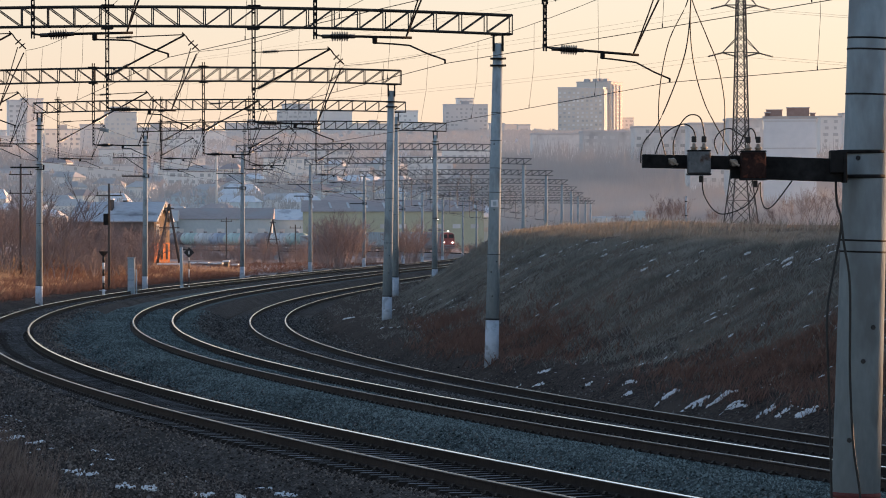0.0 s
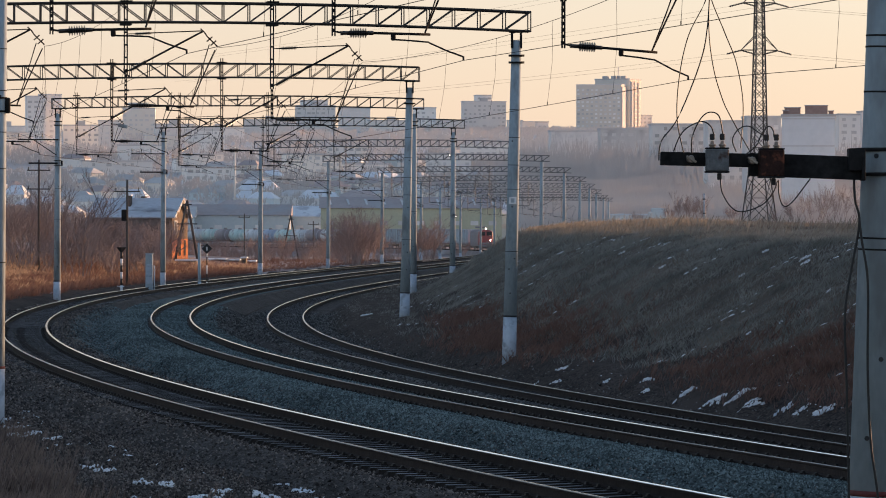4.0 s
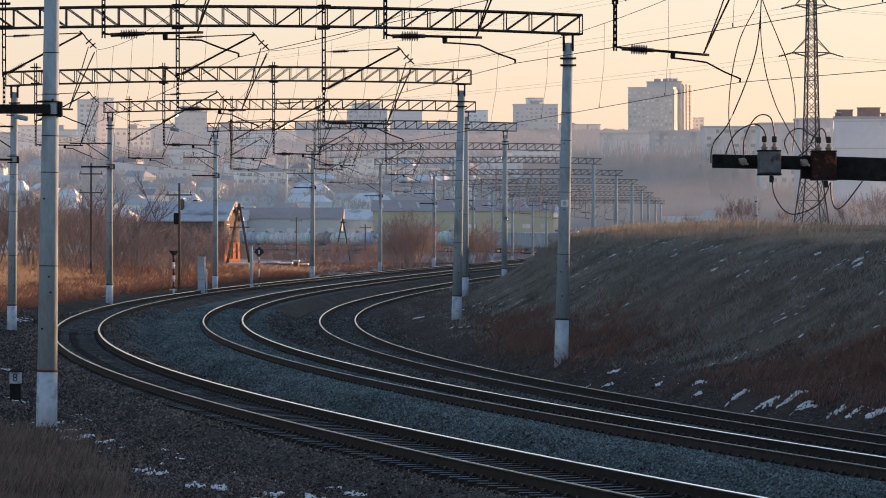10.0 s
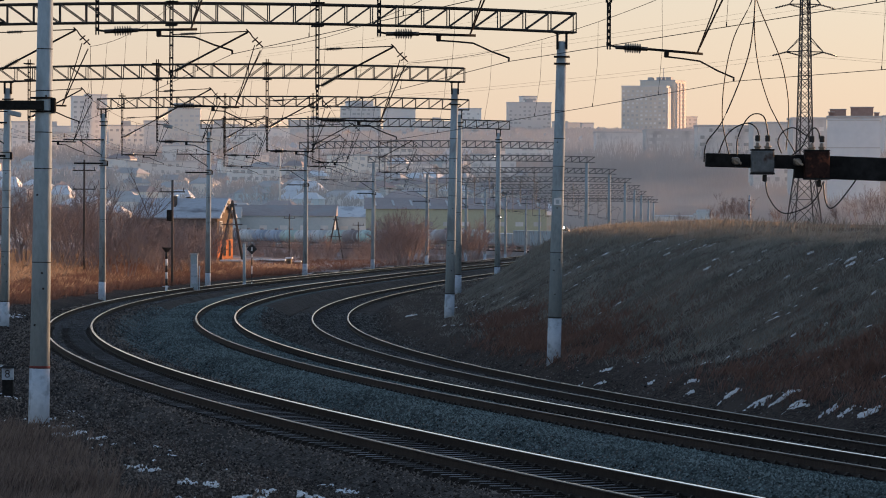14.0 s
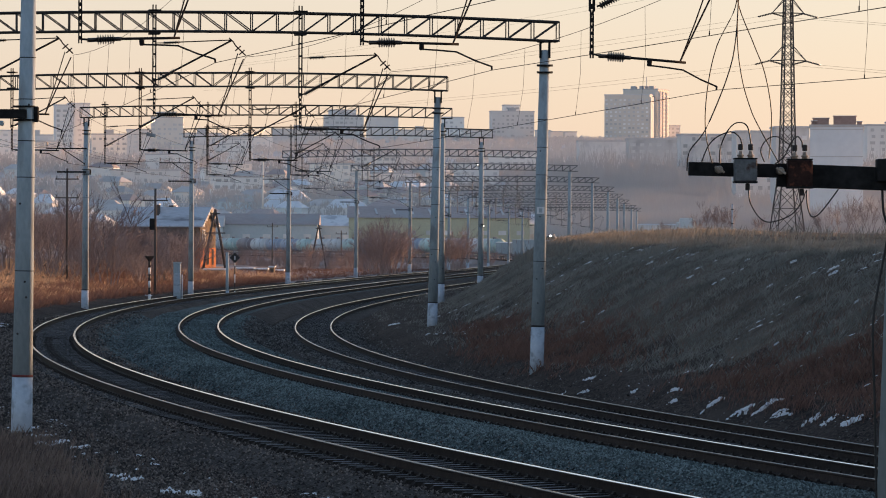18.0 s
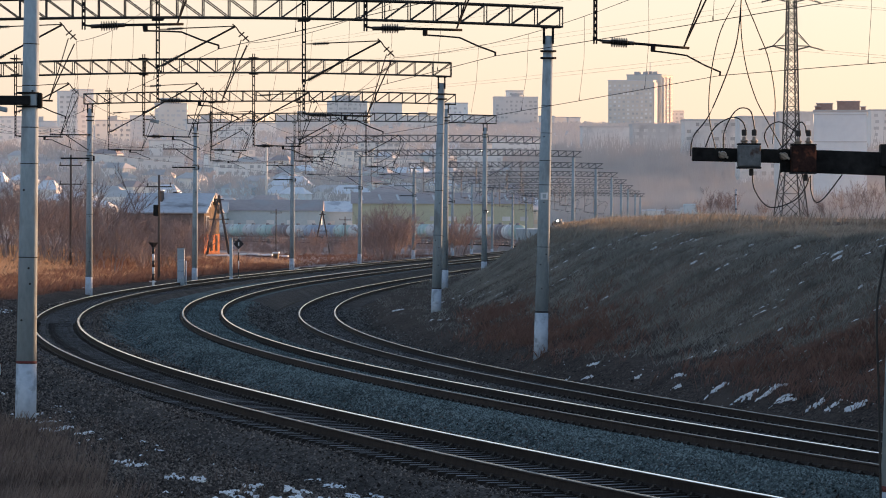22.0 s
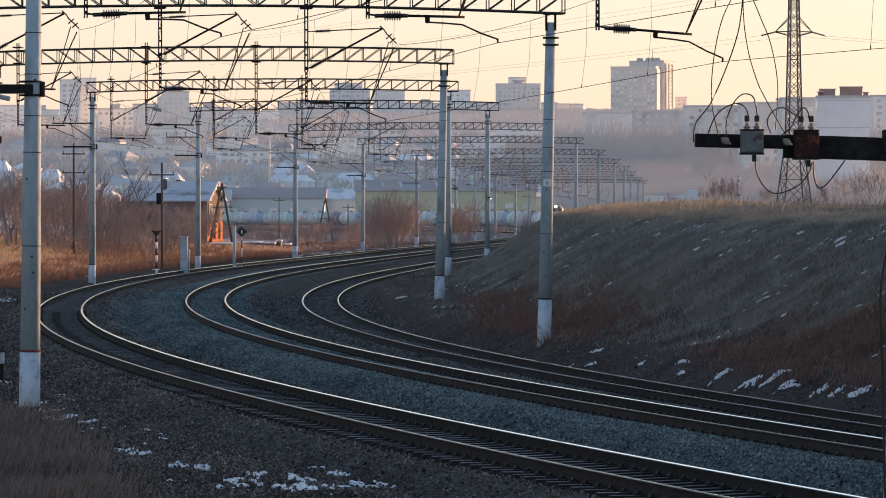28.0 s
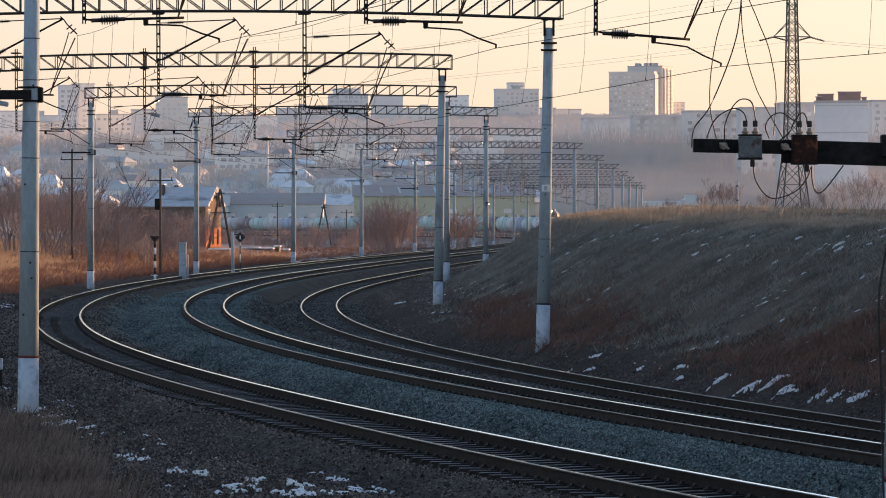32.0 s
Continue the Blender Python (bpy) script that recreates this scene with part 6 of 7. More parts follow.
        box(bm, ((xa + xb) / 2, d + 1.5, (gz + z1) / 2 - 0.2), (xb - xa - 0.08, 3.0, z1 - gz + 0.4), bevel=0.02)
        part("wall", bm, M["yellow_boards" if i == 3 else "grey_iron"], t)
        bm = bmesh.new()
        box(bm, ((xa + xb) / 2, d + 1.5, z1 + 0.07), (xb - xa + 0.1, 3.3, 0.14), bevel=0.02)
        part("roof", bm, M["roof_snow"], t, "snow-covered flat roof")
        bm = bmesh.new()
        box(bm, ((xa + xb) / 2, d - 0.02, (gz + z1) / 2 - 0.1), ((xb - xa) * 0.5, 0.06, (z1 - gz) * 0.75))
        part("door", bm, M["wood"], t)


house()


# ---- the lattice pylon and its lines ----
def pylon():
    d = 600.0
    cx, cy = 53.85, d
    g = ground_at(cx, cy)
    t = thing("lattice_pylon", "tall dark steel lattice pylon of a power line", "pylon", at=(cx, cy, g), turn=12)
    top = 44.66 - g
    waist = 12.21 - g
    half = lambda z: np.interp(z, (0, waist, waist + 9, top), (2.1, 1.04, 0.84, 0.4))
    zs = [0, waist * 0.4, waist * 0.72, waist]
    z = waist
    while z < top - 0.5:
        z += max(1.1, 1.9 * half(z))
        zs.append(min(z, top))
    cs = ((-1, -1), (1, -1), (1, 1), (-1, 1))
    for k, (a, b) in enumerate(cs):
        bm = bmesh.new()
        tube(bm, [(a * half(z), b * half(z), z - (0.3 if z == 0 else 0)) for z in zs], 0.115, 4)
        part("leg", bm, M["pylon_steel"], t)
        a2, b2 = cs[(k + 1) % 4]
        for i in range(len(zs) - 1):
            h0, h1 = half(zs[i]), half(zs[i + 1])
            bm = bmesh.new()
            bar(bm, (a * h0, b * h0, zs[i]), (a2 * h1, b2 * h1, zs[i + 1]), 0.082)
            bar(bm, (a2 * h0, b2 * h0, zs[i]), (a * h1, b * h1, zs[i + 1]), 0.082)
            if i % 3 == 0:
                bar(bm, (a * h1, b * h1, zs[i + 1]), (a2 * h1, b2 * h1, zs[i + 1]), 0.082)
            part("brace", bm, M["pylon_steel"], t)
    ends = []
    for zz, w in ((28.52 - g, 2.8), (35.51 - g, 2.4), (42.16 - g, 2.0)):
        for sgn in (-1, 1):
            bm = bmesh.new()
            h = half(zz)
            for b in (-1, 1):
                bar(bm, (sgn * h, b * h, zz), (sgn * w, 0, zz), 0.12)
                bar(bm, (sgn * h, b * h, zz + 2.0), (sgn * w, 0, zz), 0.1)
            part("cross_arm", bm, M["pylon_steel"], t)
            bm = bmesh.new()
            insulator(bm, (sgn * w, -0.1, zz - 0.05), (sgn * w - 2.4, -0.6, zz - 0.65), 0.16, 9)
            insulator(bm, (sgn * w, 0.1, zz - 0.05), (sgn * w + 2.4, 0.6, zz - 0.6), 0.16, 9)
            part("insulator_string", bm, M["insulator"], t)
            m = pose(cx, cy, g, 0, 0, 12)
            ends.append((m @ Vector((sgn * w - 2.4, -0.6, zz - 0.65)), m @ Vector((sgn * w + 2.4, 0.6, zz - 0.6))))
    w = thing("power_line", "thin conductors of a distant power line", "wires")
    for i, (a, b) in enumerate(ends):
        bm = bmesh.new()
        tube(bm, sag(a, Vector((-60 + 3 * i, 1000 + 4 * i, a.z + 2.5)), 1.0, 16), 0.014, 4)
        part("conductor", bm, M["wire"], w)
        bm = bmesh.new()
        tube(bm, sag(b, Vector((330 + 3 * i, 560 + 4 * i, b.z + 2)), 7, 16), 0.014, 4)
        part("conductor", bm, M["wire"], w)


pylon()
# a pale lamp post on the plateau and a parked van on the road behind it
def plateau_things():
    x, y = 32.04, 420.0
    g = ground_at(x, y)
    t = thing("pale_stake", "pale stake with two dark bands on the plateau", "stake")
    bm = bmesh.new()
    rod(bm, (x, y, g - 0.2), (x, y, 6.28), 0.1, 0.09, 8)
    part("shaft", bm, M["whitewash"], t)
    for z in (5.64, 4.18):
        bm = bmesh.new()
        rod(bm, (x, y, z), (x, y, z + 0.12), 0.13, sides=8)
        part("band", bm, M["black_paint"], t)
    x, y = 36.36, 560.0
    g = ground_at(x, y)
    t = thing("parked_van", "pale grey van parked on the plateau road", "van", at=(x, y, g))
    z = 4.42 - g
    bm = bmesh.new()
    box(bm, (0.15, 0, 1.35), (2.1, 1.9, 1.5), bevel=0.12)
    part("body", bm, M["pale_wall"], t)
    bm = bmesh.new()
    box(bm, (-1.0, 0, 1.1), (0.7, 1.8, 1.0), bevel=0.15)
    part("cab", bm, M["panel_2"], t)
    for k in (-0.85, 0.8):
        bm = bmesh.new()
        rod(bm, (k, -0.95, 0.34), (k, -0.75, 0.34), 0.34, sides=14)
        part("wheel", bm, M["black_rubber"], t)
    y, x0, x1, top = 590.0, 31.3, 36.9, 4.2
    t = thing("low_wall", "low concrete wall with a snowy coping behind the plateau", "wall")
    for k in range(8):
        xa, xb = x0 + (x1 - x0) * k / 8, x0 + (x1 - x0) * (k + 1) / 8
        g = ground_at((xa + xb) / 2, y)
        bm = bmesh.new()
        box(bm, ((xa + xb) / 2, y, (g + top) / 2 - 0.1), (xb - xa - 0.04, 0.2, top - g + 0.2), bevel=0.02)
        part("panel", bm, M["panel_2"], t)
        bm = bmesh.new()
        box(bm, ((xa + xb) / 2, y, top + 0.07), (xb - xa - 0.02, 0.3, 0.16 + 0.04 * (k % 3)), bevel=0.04)
        part("snow_coping", bm, M["roof_snow"], t, "snow lying on the wall")


plateau_things()


# ---- small lamps on the masts ----
def mast_lamps():
    for (x, y, z), lit, words in (((4.22, 276.50, 3.83), True, "small signal lamp showing a white light"), ((-17.25, 165.60, 7.91), False, "grey floodlight on a short bracket"), ((3.80, 276.40, 7.97), True, "small lamp glowing on a mast"), ((-14.95, 225.00, 8.76), False, "grey floodlight on a short bracket")):
        t = thing("mast_lamp", words, "lamp", "lamps on the masts")
        bm = bmesh.new()
        box(bm, (x, y, z), (0.16, 0.2, 0.2) if lit else (0.55, 0.3, 0.2), bevel=0.04, tilt=0 if lit else 12)
        part("housing", bm, M["iron" if lit else "concrete"], t)
        bm = bmesh.new()
        bar(bm, (x - 0.6 if not lit else x - 0.18, y + 0.05, z + 0.1), (x, y + 0.05, z + 0.08), 0.05)
        part("bracket", bm, M["iron"], t)
        bm = bmesh.new()
        rod(bm, (x, y - 0.13, z), (x, y - 0.1, z), 0.035, sides=12)
        part("lens", bm, M["lamp_lit"] if lit else M["dark_glass"], t)


mast_lamps()


# ---- the valley and the town on the far hill ----
PANE = {}


def pane_mesh(w, h):
    key = (round(w, 2), round(h, 2))
    if key not in PANE:
        bm = bmesh.new()
        box(bm, (0, 0, 0), (w, 0.3, h))
        me = bpy.data.meshes.new("window")
        bm.to_mesh(me)
        bm.free()
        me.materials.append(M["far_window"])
        PANE[key] = me
    return PANE[key]


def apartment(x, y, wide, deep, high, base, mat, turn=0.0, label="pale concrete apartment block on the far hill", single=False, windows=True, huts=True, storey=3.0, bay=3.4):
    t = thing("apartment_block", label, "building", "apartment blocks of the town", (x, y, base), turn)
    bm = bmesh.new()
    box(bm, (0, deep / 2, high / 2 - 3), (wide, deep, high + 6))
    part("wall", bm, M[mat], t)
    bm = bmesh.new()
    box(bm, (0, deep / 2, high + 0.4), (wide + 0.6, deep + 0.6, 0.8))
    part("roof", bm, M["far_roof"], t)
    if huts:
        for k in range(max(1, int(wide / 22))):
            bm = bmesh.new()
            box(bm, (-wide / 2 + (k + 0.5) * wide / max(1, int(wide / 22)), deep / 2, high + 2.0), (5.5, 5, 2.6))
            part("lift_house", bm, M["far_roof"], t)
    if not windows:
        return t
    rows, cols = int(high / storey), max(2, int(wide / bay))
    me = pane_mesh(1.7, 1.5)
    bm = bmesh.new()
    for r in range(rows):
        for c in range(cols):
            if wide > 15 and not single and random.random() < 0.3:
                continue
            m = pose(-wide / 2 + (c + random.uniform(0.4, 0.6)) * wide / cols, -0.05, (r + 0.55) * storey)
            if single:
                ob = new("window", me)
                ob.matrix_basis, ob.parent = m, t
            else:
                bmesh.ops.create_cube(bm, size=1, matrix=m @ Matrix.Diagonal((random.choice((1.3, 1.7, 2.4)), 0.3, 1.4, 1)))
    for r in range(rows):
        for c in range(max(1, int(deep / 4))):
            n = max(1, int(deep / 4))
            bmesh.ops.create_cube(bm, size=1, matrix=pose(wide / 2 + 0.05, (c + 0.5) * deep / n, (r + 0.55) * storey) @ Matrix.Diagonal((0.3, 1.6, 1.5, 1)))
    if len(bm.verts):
        tagged(part("far_windows", bm, M["far_window"], t), "small haze-pale windows", kind="stuff")
    return t


def at_sky(x0, x1, top, d, deep, mat, turn=0.0, **kw):
    """A block that stands d metres away between two bearings, given in metres over 7209 of distance, with its roof at a height."""
    k = d / 7209
    x, wide = ((x0 + x1) / 2 - 784) * k, (x1 - x0) * k
    z = 3.7 + (402.3 - top) * k
    base = ground_at(x, d)
    return apartment(x, d, wide, deep, max(8, z - base - 0.8), base, mat, turn, **kw)


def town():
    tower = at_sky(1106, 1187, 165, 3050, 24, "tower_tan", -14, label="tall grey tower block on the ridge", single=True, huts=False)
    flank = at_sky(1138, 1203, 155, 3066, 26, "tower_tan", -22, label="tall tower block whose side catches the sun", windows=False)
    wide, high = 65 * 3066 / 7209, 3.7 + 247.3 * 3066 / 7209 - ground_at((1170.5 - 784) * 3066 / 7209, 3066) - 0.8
    # grey strips stand for the shadows in the flank's loggias
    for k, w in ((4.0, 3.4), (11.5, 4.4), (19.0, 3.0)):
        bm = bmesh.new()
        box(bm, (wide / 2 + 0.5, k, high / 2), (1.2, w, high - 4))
        column = part("loggia_column", bm, M["far_roof"], flank, "grey strip that dims the tower's sunlit side")
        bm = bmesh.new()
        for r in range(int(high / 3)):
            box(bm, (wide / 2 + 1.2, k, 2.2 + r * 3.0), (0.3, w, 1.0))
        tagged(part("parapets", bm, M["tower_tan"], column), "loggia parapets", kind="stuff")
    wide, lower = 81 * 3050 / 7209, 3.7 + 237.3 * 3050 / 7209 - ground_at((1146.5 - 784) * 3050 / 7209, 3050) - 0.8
    # strips added over the main block's sunlit side, to darken it
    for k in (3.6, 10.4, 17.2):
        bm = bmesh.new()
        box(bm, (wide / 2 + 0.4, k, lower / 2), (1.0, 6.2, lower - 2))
        part("loggia_column", bm, M["far_roof"], tower, "grey strip that dims the tower's sunlit side")
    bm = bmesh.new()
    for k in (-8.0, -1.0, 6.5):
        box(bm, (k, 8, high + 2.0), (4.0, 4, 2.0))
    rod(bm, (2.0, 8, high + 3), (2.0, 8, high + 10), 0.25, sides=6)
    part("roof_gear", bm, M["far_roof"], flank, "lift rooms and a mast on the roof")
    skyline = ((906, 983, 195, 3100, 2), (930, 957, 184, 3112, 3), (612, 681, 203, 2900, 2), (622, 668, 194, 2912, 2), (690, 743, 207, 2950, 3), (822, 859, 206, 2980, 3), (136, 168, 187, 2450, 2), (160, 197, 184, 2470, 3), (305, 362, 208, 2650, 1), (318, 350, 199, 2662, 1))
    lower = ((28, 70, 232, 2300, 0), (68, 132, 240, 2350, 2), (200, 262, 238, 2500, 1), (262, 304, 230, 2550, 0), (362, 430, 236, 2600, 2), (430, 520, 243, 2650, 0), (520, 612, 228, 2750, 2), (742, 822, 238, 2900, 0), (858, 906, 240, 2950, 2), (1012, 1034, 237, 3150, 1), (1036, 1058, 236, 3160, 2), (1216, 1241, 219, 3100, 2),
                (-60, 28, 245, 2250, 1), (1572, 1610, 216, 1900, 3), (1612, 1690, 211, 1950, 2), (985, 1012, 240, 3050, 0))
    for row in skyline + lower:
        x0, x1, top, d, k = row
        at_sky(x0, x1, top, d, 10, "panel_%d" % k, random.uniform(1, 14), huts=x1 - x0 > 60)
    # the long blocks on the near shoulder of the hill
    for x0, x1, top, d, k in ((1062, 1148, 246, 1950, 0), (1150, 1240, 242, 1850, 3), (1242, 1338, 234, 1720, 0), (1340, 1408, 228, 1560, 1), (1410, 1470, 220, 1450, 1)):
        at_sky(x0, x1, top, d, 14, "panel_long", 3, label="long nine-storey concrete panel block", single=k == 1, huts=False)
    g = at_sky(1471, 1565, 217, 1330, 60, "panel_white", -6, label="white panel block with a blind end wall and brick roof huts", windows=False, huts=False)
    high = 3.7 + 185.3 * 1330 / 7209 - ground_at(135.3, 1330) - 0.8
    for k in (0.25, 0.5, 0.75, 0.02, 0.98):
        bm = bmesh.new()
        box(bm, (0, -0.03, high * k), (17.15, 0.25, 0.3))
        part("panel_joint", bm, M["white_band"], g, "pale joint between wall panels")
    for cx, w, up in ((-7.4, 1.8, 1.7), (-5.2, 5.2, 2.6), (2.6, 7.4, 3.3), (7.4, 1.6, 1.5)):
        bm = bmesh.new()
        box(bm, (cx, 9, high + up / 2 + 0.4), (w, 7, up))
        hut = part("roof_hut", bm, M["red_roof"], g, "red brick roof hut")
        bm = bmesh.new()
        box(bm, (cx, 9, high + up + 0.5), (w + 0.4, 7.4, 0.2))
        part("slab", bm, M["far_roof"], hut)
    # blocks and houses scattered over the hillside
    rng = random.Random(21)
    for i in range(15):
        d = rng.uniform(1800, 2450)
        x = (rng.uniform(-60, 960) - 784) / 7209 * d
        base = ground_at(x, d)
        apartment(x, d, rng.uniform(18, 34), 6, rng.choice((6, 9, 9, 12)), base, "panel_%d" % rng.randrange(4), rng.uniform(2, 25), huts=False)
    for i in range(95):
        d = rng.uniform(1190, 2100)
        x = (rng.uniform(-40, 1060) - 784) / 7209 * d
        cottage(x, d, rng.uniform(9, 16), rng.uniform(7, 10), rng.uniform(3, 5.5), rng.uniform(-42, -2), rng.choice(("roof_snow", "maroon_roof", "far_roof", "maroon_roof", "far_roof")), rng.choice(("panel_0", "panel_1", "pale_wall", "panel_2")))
    for x0, x1, top, d in ((505, 580, 336, 1700), (612, 682, 352, 1620), (655, 684, 357, 1600), (500, 548, 354, 1640), (300, 345, 352, 1620), (0, 40, 330, 1720), (95, 130, 345, 1660)):
        k = d / 7209
        x = ((x0 + x1) / 2 - 784) * k
        b = ground_at(x, d)
        cottage(x, d, (x1 - x0) * k, 11, 0.5 * (3.7 + (402.3 - top) * k - b), -8, "roof_snow", "panel_2", ridge=3.7 + (402.3 - top) * k - b)
    # tall chimney
    x, d = -62.37, 1600.0
    t = thing("factory_chimney", "tall pale factory chimney", "chimney")
    bm = bmesh.new()
    rod(bm, (x, d, ground_at(x, d) - 2), (x, d, 31.5), 0.5, 0.36, 14)
    part("shaft", bm, M["panel_1"], t)
    # long sheds at the foot of the hill
    for x0, x1, y0, y1, d, wall, roof in ((655, 975, 385, 430, 1135, "lime_wall", "maroon_roof"), (420, 600, 398, 420, 1170, "pale_wall", "maroon_roof"), (300, 430, 402, 425, 1160, "pale_wall", "far_roof"), (600, 668, 400, 424, 1190, "pale_wall", "roof_snow"), (930, 1000, 395, 425, 1150, "pale_wall", "roof_snow")):
        k = d / 7209
        xa, xb, z1 = (x0 - 784) * k, (x1 - 784) * k, 3.7 - (y0 - 402.3) * k
        b = ground_at((xa + xb) / 2, d)
        t = thing("long_shed", "long low lime-yellow warehouse under a maroon roof" if wall == "lime_wall" else "long low pale warehouse in the valley", "warehouse", "warehouses in the valley")
        bm = bmesh.new()
        box(bm, ((xa + xb) / 2, d + 10, (b + z1) / 2 - 1), (xb - xa, 20, z1 - b + 2))
        part("wall", bm, M[wall], t)
        bm = bmesh.new()
        sec = [(d - 0.6, z1), (d + 20.6, z1), (d + 10, z1 + 3.2)]
        a, c = [bm.verts.new((xa - 0.5, y, z)) for y, z in sec], [bm.verts.new((xb + 0.5, y, z)) for y, z in sec]
        bm.faces.new(a)
        bm.faces.new(c[::-1])
        for i in range(3):
            bm.faces.new((a[i], c[i], c[(i + 1) % 3], a[(i + 1) % 3]))
        bmesh.ops.recalc_face_normals(bm, faces=bm.faces)
        part("roof", bm, M[roof], t, "broad haze-pale roof")
        n = int((xb - xa) / 5)
        for i in range(n):
            xx = xa + (i + 0.5) * (xb - xa) / n
            if wall == "lime_wall":
                bm = bmesh.new()
                r = bmesh.ops.create_cube(bm, size=1)
                bmesh.ops.transform(bm, matrix=Matrix.Translation((xx, d + 4.7, z1 + 1.75)) @ Euler((0.29, 0, 0.12)).to_matrix().to_4x4() @ Matrix.Diagonal((0.6, 5.5, 0.14, 1)), verts=r["verts"])
                part("roof_light", bm, M["white_band"], t, "pale roof light strip")
            bm = bmesh.new()
            box(bm, (xx, d - 0.05, b + (z1 - b) * 0.6), (2.2, 0.2, 1.2))
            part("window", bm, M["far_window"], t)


def cottage(x, y, wide, deep, high, turn, roof, wall, ridge=None):
    b = ground_at(x, y)
    t = thing("hillside_house", "small house with a snowy roof on the hillside" if roof == "roof_snow" else "small house with a dull roof on the hillside", "house", "houses on the hillside", (x, y, b), turn)
    bm = bmesh.new()
    box(bm, (0, deep / 2, high / 2 - 2), (wide, deep, high + 4))
    part("wall", bm, M[wall], t)
    ridge = ridge or high + 2.6
    bm = bmesh.new()
    base = [bm.verts.new((sx * (wide / 2 + 0.5), deep / 2 + sy * (deep / 2 + 0.5), high)) for sx, sy in ((-1, -1), (1, -1), (1, 1), (-1, 1))]
    r = [bm.verts.new((sx * wide * 0.28, deep / 2, ridge)) for sx in (-1, 1)]
    for f in ((base[0], base[1], r[1], r[0]), (base[2], base[3], r[0], r[1]), (base[1], base[2], r[1]), (base[3], base[0], r[0])):
        bm.faces.new(f)
    bm.faces.new(base[::-1])
    part("roof", bm, M[roof], t)
    for k in (-0.25, 0.25):
        bm = bmesh.new()
        box(bm, (k * wide, -0.03, high * 0.55), (1.3, 0.2, 1.4))
        part("window", bm, M["far_window"], t)


town()


def far_woods():
    """Bare woods and gardens between the houses: crowns of fine upright twigs."""
    rng = np.random.default_rng(9)
    n = 15000
    y = rng.uniform(1230, 3300, n)
    x = (rng.uniform(-120, 1720, n) - 784) / 7209 * y
    k = waves(x, y, 90.0) + rng.normal(0, 0.4, n) + 0.9 * (x > 30) > -0.1
    x, y = x[k], y[k]
    m = 4200
    y2 = rng.uniform(1200, 1750, m)
    x2 = (rng.uniform(1000, 1720, m) - 784) / 7209 * y2
    x, y = np.concatenate([x, x2]), np.concatenate([y, y2])
    near = (y < 1760) & (x > 40)
    high = rng.uniform(4, 9, len(x)) * (1 - 0.4 * ease(2300, 2900, y)) + 4 * (x > 40) * (y < 2000) + 3 * near * rng.random(len(x)) + near * ease(1560, 1720, y) * (4 + 11 * rng.random(len(x)) ** 2)
    z = ground_height(x, y)
    per = 26
    x, y, z, high, near = (np.repeat(q, per) for q in (x, y, z, high, near))
    n = len(x)
    up = rng.random(n) ** 0.8
    r = high * 0.3 * np.sqrt(np.clip(1 - (2 * up - 1) ** 2, 0.06, 1))
    a = rng.random(n) * 6.283
    foot = np.stack([x + np.cos(a) * r * 0.75, y + np.sin(a) * r, z + high * (0.75 * up - 0.02)], 1)
    tip = foot + np.stack([np.cos(a) * r * 0.4 + rng.normal(0, 0.3, n), 0 * r, high * rng.uniform(0.16, 0.34, n)], 1)
    half = (0.1 + 0.12 * rng.random(n)) * y / 1500
    side = np.stack([half, 0 * half, 0 * half], 1)
    v = np.stack([foot - side, foot + side, tip], 1).reshape(-1, 3)
    # three tints by distance, paler as haze would make them
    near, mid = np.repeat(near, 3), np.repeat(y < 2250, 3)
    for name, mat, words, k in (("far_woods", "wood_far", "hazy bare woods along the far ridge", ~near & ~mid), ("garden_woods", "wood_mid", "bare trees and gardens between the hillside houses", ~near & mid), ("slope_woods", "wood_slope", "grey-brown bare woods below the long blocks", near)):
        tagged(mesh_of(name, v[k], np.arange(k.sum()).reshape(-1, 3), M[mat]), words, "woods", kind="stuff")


far_woods()


# ---- trains ----
SIDING = ((-230, 1560), (-110, 1240), (-54, 1060), (-18, 955), (13, 850), (19.6, 805), (26, 775), (44, 742), (80, 718), (150, 698), (300, 676))


def siding_table():
    """The valley line: places about every metre along a smooth curve."""
    pts = [Vector((x, y, 0)) for x, y in SIDING]
    out = []
    for i in range(len(pts) - 1):
        p0, p1, p2, p3 = pts[max(i - 1, 0)], pts[i], pts[i + 1], pts[min(i + 2, len(pts) - 1)]
        n = max(4, int((p2 - p1).length))
        for k in range(n):
            f = k / n
            out.append(0.5 * (2 * p1 + (p2 - p0) * f + (2 * p0 - 5 * p1 + 4 * p2 - p3) * f * f + (3 * p1 - p0 - 3 * p2 + p3) * f ** 3))
    run = [0.0]
    for a, b in zip(out, out[1:]):
        run.append(run[-1] + (b - a).length)
    return np.array(run), np.array([(p.x, p.y) for p in out])


RUN, PLACES = siding_table()
SIDING_RAIL = -2.75


def siding_pose(d):
    x, y = (float(np.interp(d, RUN, PLACES[:, i])) for i in (0, 1))
    x2, y2 = (float(np.interp(d + 3, RUN, PLACES[:, i])) for i in (0, 1))
    return pose(x, y, SIDING_RAIL - 0.65 * float(ease(860, 1010, y)), 0, 0, math.degrees(math.atan2(y2 - y, x2 - x)))


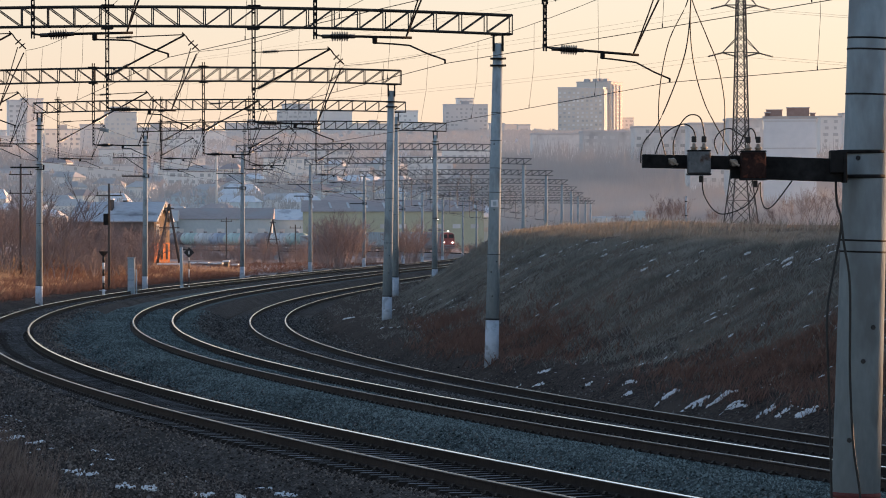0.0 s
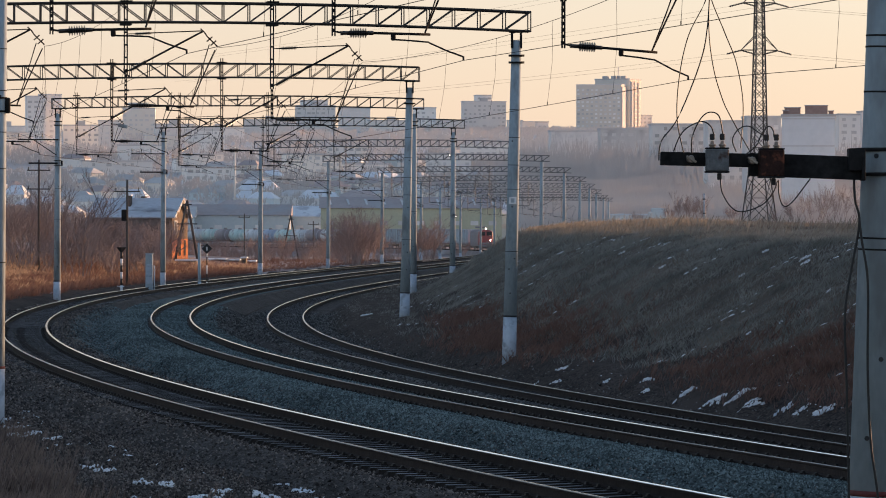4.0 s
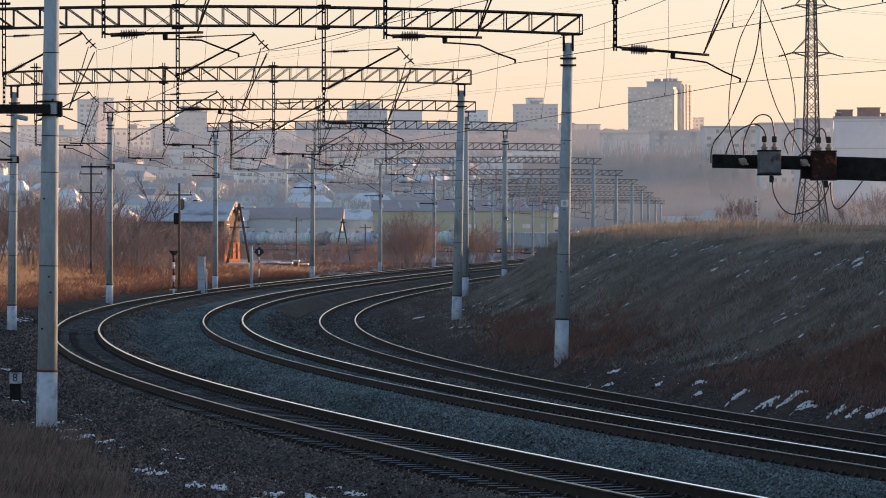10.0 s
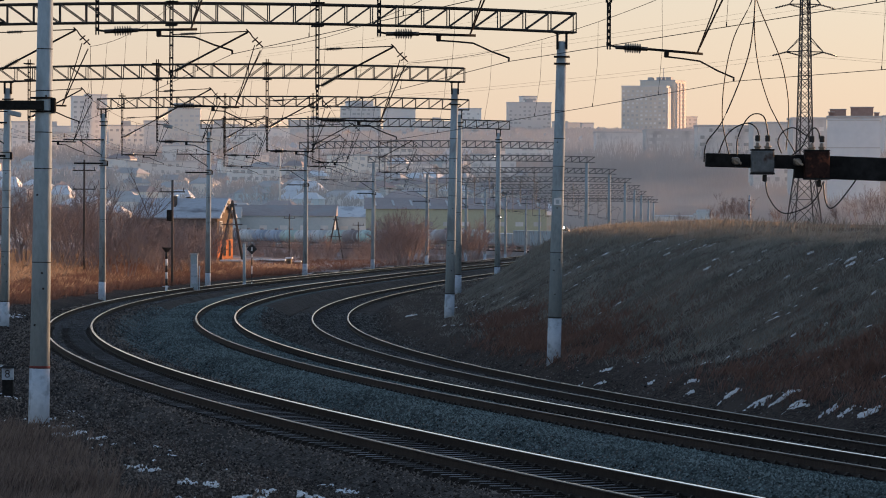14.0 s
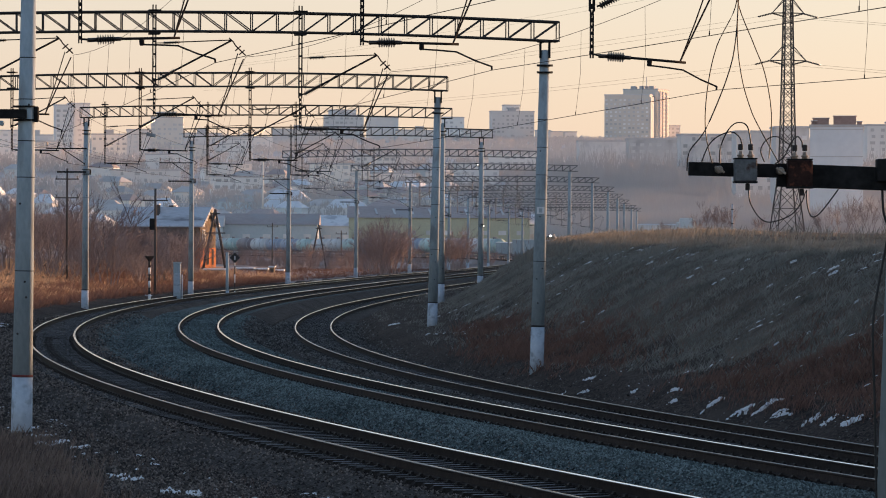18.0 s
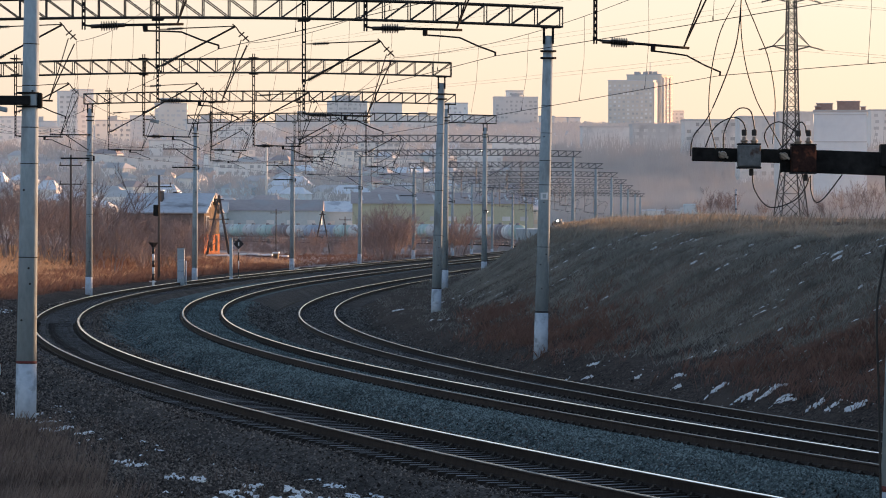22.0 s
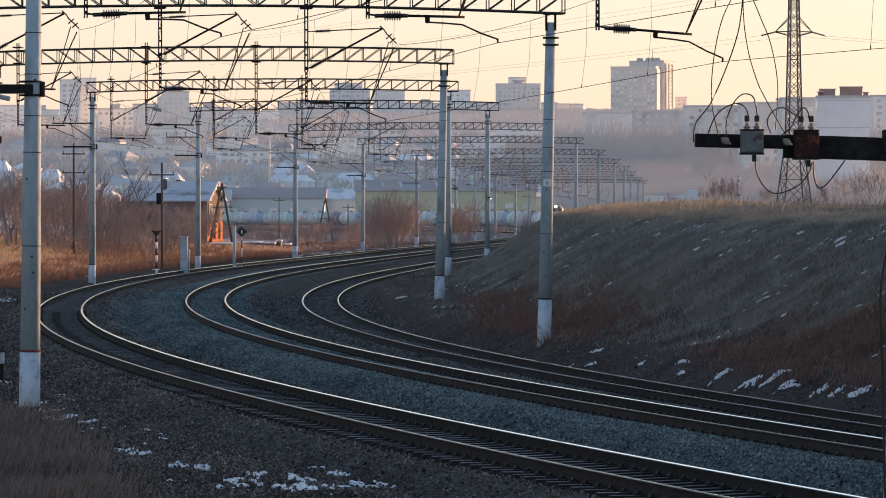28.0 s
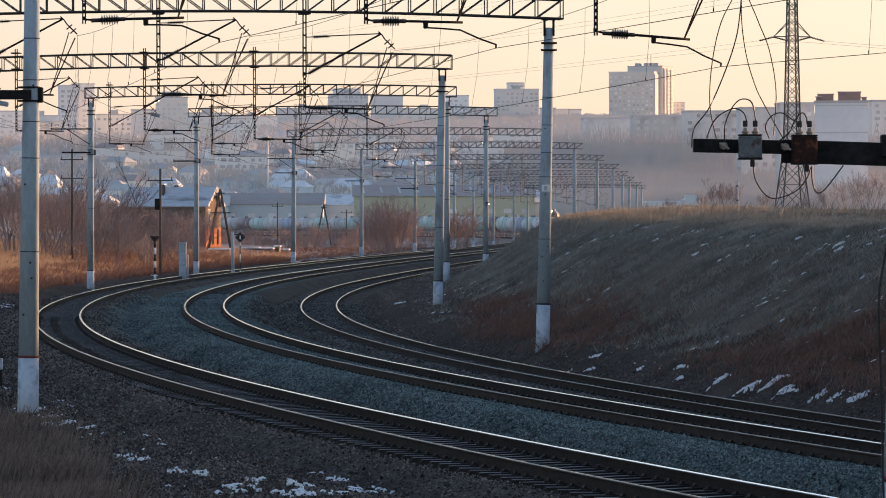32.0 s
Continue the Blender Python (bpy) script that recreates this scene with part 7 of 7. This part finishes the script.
def make_siding():
    t = thing("valley_track", "distant railway line through the valley", "track")
    for name, u, w, z, h, mat in (("rail", -0.797, 0.08, -0.09, 0.18, "rail_side"), ("rail", 0.797, 0.08, -0.09, 0.18, "rail_side"), ("ballast", 0, 3.6, -0.65, 0.9, "valley_ground")):
        bm = bmesh.new()
        last = None
        for d in np.arange(0, RUN[-1], 6):
            m = siding_pose(d)
            ring = [bm.verts.new(m @ Vector(c)) for c in ((0, u - w / 2 * (1.4 if h > 0.5 else 1), z - h / 2), (0, u - w / 2, z + h / 2), (0, u + w / 2, z + h / 2), (0, u + w / 2 * (1.4 if h > 0.5 else 1), z - h / 2))]
            if last:
                for i in range(3):
                    bm.faces.new((last[i], last[i + 1], ring[i + 1], ring[i]))
            last = ring
        bmesh.ops.recalc_face_normals(bm, faces=bm.faces)
        part(name, bm, M[mat], t)


make_siding()


def bogie(parent, x):
    bm = bmesh.new()
    box(bm, (0, 0, 0.55), (2.6, 2.1, 0.35), bevel=0.05)
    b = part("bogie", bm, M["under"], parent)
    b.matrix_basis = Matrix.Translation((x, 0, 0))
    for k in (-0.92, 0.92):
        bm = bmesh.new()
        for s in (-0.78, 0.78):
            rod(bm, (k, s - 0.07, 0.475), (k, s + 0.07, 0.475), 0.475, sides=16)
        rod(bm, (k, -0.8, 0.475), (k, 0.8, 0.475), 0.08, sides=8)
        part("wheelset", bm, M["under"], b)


def tank_wagon(mat, label):
    t = thing("tank_wagon", label, "wagon", "wagons of the freight train")
    bm = bmesh.new()
    for a, b, r0, r1 in ((-5.3, -4.95, 0.9, 1.5), (-4.95, 4.95, 1.5, 1.5), (4.95, 5.3, 1.5, 0.9)):
        rod(bm, (a, 0, 2.75), (b, 0, 2.75), r0, r1, 20)
    part("tank", bm, M[mat], t)
    for x in (-4.3, -1.5, 1.5, 4.3):
        bm = bmesh.new()
        rod(bm, (x - 0.12, 0, 2.75), (x + 0.12, 0, 2.75), 1.53, sides=20)
        part("hoop", bm, M["white_band" if abs(x) > 4 else mat], t)
    bm = bmesh.new()
    rod(bm, (0, 0, 4.2), (0, 0, 4.6), 0.42, sides=14)
    part("dome", bm, M["under"], t)
    bm = bmesh.new()
    box(bm, (0, 0, 1.1), (11.6, 0.6, 0.35))
    for x in (-5.6, 5.6):
        box(bm, (x, 0, 1.15), (0.25, 2.7, 0.4))
    part("underframe", bm, M["under"], t)
    bm = bmesh.new()
    for k in (-0.3, 0.3):
        bar(bm, (0.9, k - 1.5, 1.1), (0.9, k * 0.6, 4.4), 0.06)
    part("ladder", bm, M["under"], t)
    for x in (-3.9, 3.9):
        bogie(t, x)
    return t


def box_wagon(mat, label, high=2.6):
    t = thing("freight_wagon", label, "wagon", "wagons of the freight train")
    bm = bmesh.new()
    box(bm, (0, 0, 1.25 + high / 2), (12.4, 2.95, high), bevel=0.06)
    part("body", bm, M[mat], t)
    for s in (-1, 1):
        for k in range(9):
            bm = bmesh.new()
            box(bm, (-5.6 + k * 1.4, s * 1.5, 1.25 + high / 2), (0.14, 0.12, high * 0.96))
            part("rib", bm, M[mat], t)
    bm = bmesh.new()
    box(bm, (0, 0, 1.25 + high + 0.05), (12.5, 3.05, 0.14), bevel=0.03)
    part("top_rim", bm, M["roof_snow" if high < 2.5 else mat], t)
    bm = bmesh.new()
    box(bm, (0, 0, 1.08), (12.9, 2.6, 0.3))
    part("underframe", bm, M["under"], t)
    for x in (-4.3, 4.3):
        bogie(t, x)
    return t


def locomotive(mat, label, lamps, round_top):
    t = thing("locomotive", label, "locomotive")
    bm = bmesh.new()
    sec = []
    n = 9
    for i in range(n):
        a = math.pi * i / (n - 1)
        sec.append((1.55 * math.cos(a), 3.0 + (1.55 if round_top else 1.15) * math.sin(a) ** (0.8 if round_top else 0.45)))
    sec = [(1.55, 1.1)] + sec + [(-1.55, 1.1)]
    rings = []
    for x, k in ((-8.0, 0.96), (-7.7, 1.0), (6.9, 1.0), (7.6, 0.97), (8.0, 0.9)):
        rings.append([bm.verts.new((x, y * k, 1.1 + (z - 1.1) * (0.985 if k < 0.95 else 1))) for y, z in sec])
    for a, b in zip(rings, rings[1:]):
        for i in range(len(sec)):
            bm.faces.new((a[i], a[(i + 1) % len(sec)], b[(i + 1) % len(sec)], b[i]))
    bm.faces.new(rings[0][::-1])
    bm.faces.new(rings[-1])
    bmesh.ops.recalc_face_normals(bm, faces=bm.faces)
    # the red locomotive's flanks are coloured grey, to stand for haze and shade
    for f in bm.faces:
        c = f.calc_center_median()
        f.material_index = 1 if -7.7 < c.x < 6.9 else 0
    part("body", bm, [M[mat], M["under" if mat == "loco_red" else mat]], t)
    for k in (-0.68, 0.68):
        bm = bmesh.new()
        box(bm, (7.99, k, 3.35), (0.12, 1.05, 0.8), bevel=0.04)
        part("windscreen", bm, M["dark_glass"], t)
    bm = bmesh.new()
    box(bm, (8.05, 0, 1.4), (0.12, 2.7, 0.3), bevel=0.03)
    part("buffer_beam", bm, M["under"], t)
    bm = bmesh.new()
    box(bm, (0, 0, 0.95), (16.4, 2.7, 0.4), bevel=0.05)
    part("underframe", bm, M["under"], t)
    bm = bmesh.new()
    box(bm, (-1, 0, 4.6), (9.0, 1.5, 0.35), bevel=0.1)
    part("roof_gear", bm, M["under"], t)
    for y, z, r in lamps:
        bm = bmesh.new()
        rod(bm, (7.95, y, z), (8.16, y, z), r, sides=14)
        part("headlight", bm, M["headlight"], t, "lit round headlight")
    for x in (-5.2, 5.2):
        bogie(t, x)
    return t


FREIGHT = []


def make_trains():
    rng = random.Random(4)
    FREIGHT.append((locomotive("loco_red", "electric locomotive with red cab front, haze-grey sides and lit headlights", ((-0.95, 2.05, 0.14), (0.95, 2.05, 0.14), (0, 4.35, 0.12)), False), 0.0))
    back = 16.2
    first = {}
    kinds = ["grey"] * 5 + ["roof"] * 2 + ["teal", "grey_t", "dark_t", "grey_t", "teal", "blue_t", "grey_t", "teal", "dark_t", "teal", "grey_t", "grey_t", "teal", "blue_t", "blue_t", "grey_t", "dark_t", "teal", "grey_t", "teal", "grey_t", "blue_t", "grey_t", "teal", "dark_t", "grey_t", "teal", "grey_t", "teal", "grey_t", "blue_t", "teal", "grey_t"]
    for k in kinds:
        if k in first:
            w = copy_thing(first[k], pose(0, 0, 0))
        elif k == "grey":
            w = box_wagon("hopper_grey", "grey covered freight wagon", 2.8)
        elif k == "roof":
            w = box_wagon("hopper_grey", "grey open wagon dusted with snow", 2.2)
        else:
            m = {"teal": "teal_tank", "grey_t": "grey_tank", "dark_t": "dark_tank", "blue_t": "blue_tank"}[k]
            w = tank_wagon(m, {"teal": "haze-paled teal tank wagon", "grey_t": "dull grey tank wagon", "dark_t": "haze-paled dark tank wagon", "blue_t": "haze-paled blue tank wagon"}[k] + " in a freight train")
        first.setdefault(k, w)
        FREIGHT.append((w, back))
        back += 13.6 if k in ("grey", "roof") else 12.4


make_trains()
EXPRESS = locomotive("loco_dark", "dark locomotive with one bright headlight coming along the line", ((0, 4.35, 0.26),), True)


# ---- sleepers and rails ----
for (off, lift, cant, _), near in zip(TRACKS, (230, 190, 130)):
    make_track(off, lift, cant, near)


def motions():
    """The freight train crosses the valley; the second locomotive comes nearer along the main line."""
    head = float(RUN[np.argmin(np.hypot(PLACES[:, 0] - 15.6, PLACES[:, 1] - 836))]) - 14.5
    speed = 6.7
    for wagon, back in FREIGHT:
        walk(wagon, [(t, siding_pose(head + speed * t - back)) for t in range(0, 33, 2)])
    rows = []
    for t, b in ((0, 205), (4, 206), (8, 208), (11, 213), (13, 218), (14, 222.5), (16.5, 227), (20, 233), (22, 235), (25, 232), (28, 227), (30, 225), (32, 221)):
        y = 1130 - 18.3 * (t - 14)
        rows.append((t, pose(b / 7209 * y, y, 3.7 - float(np.interp(t, (14, 22, 30), (14.5, 12.5, 9.5))) / 7209 * y - 4.35, 0, 0, -93)))
    walk(EXPRESS, rows)


motions()
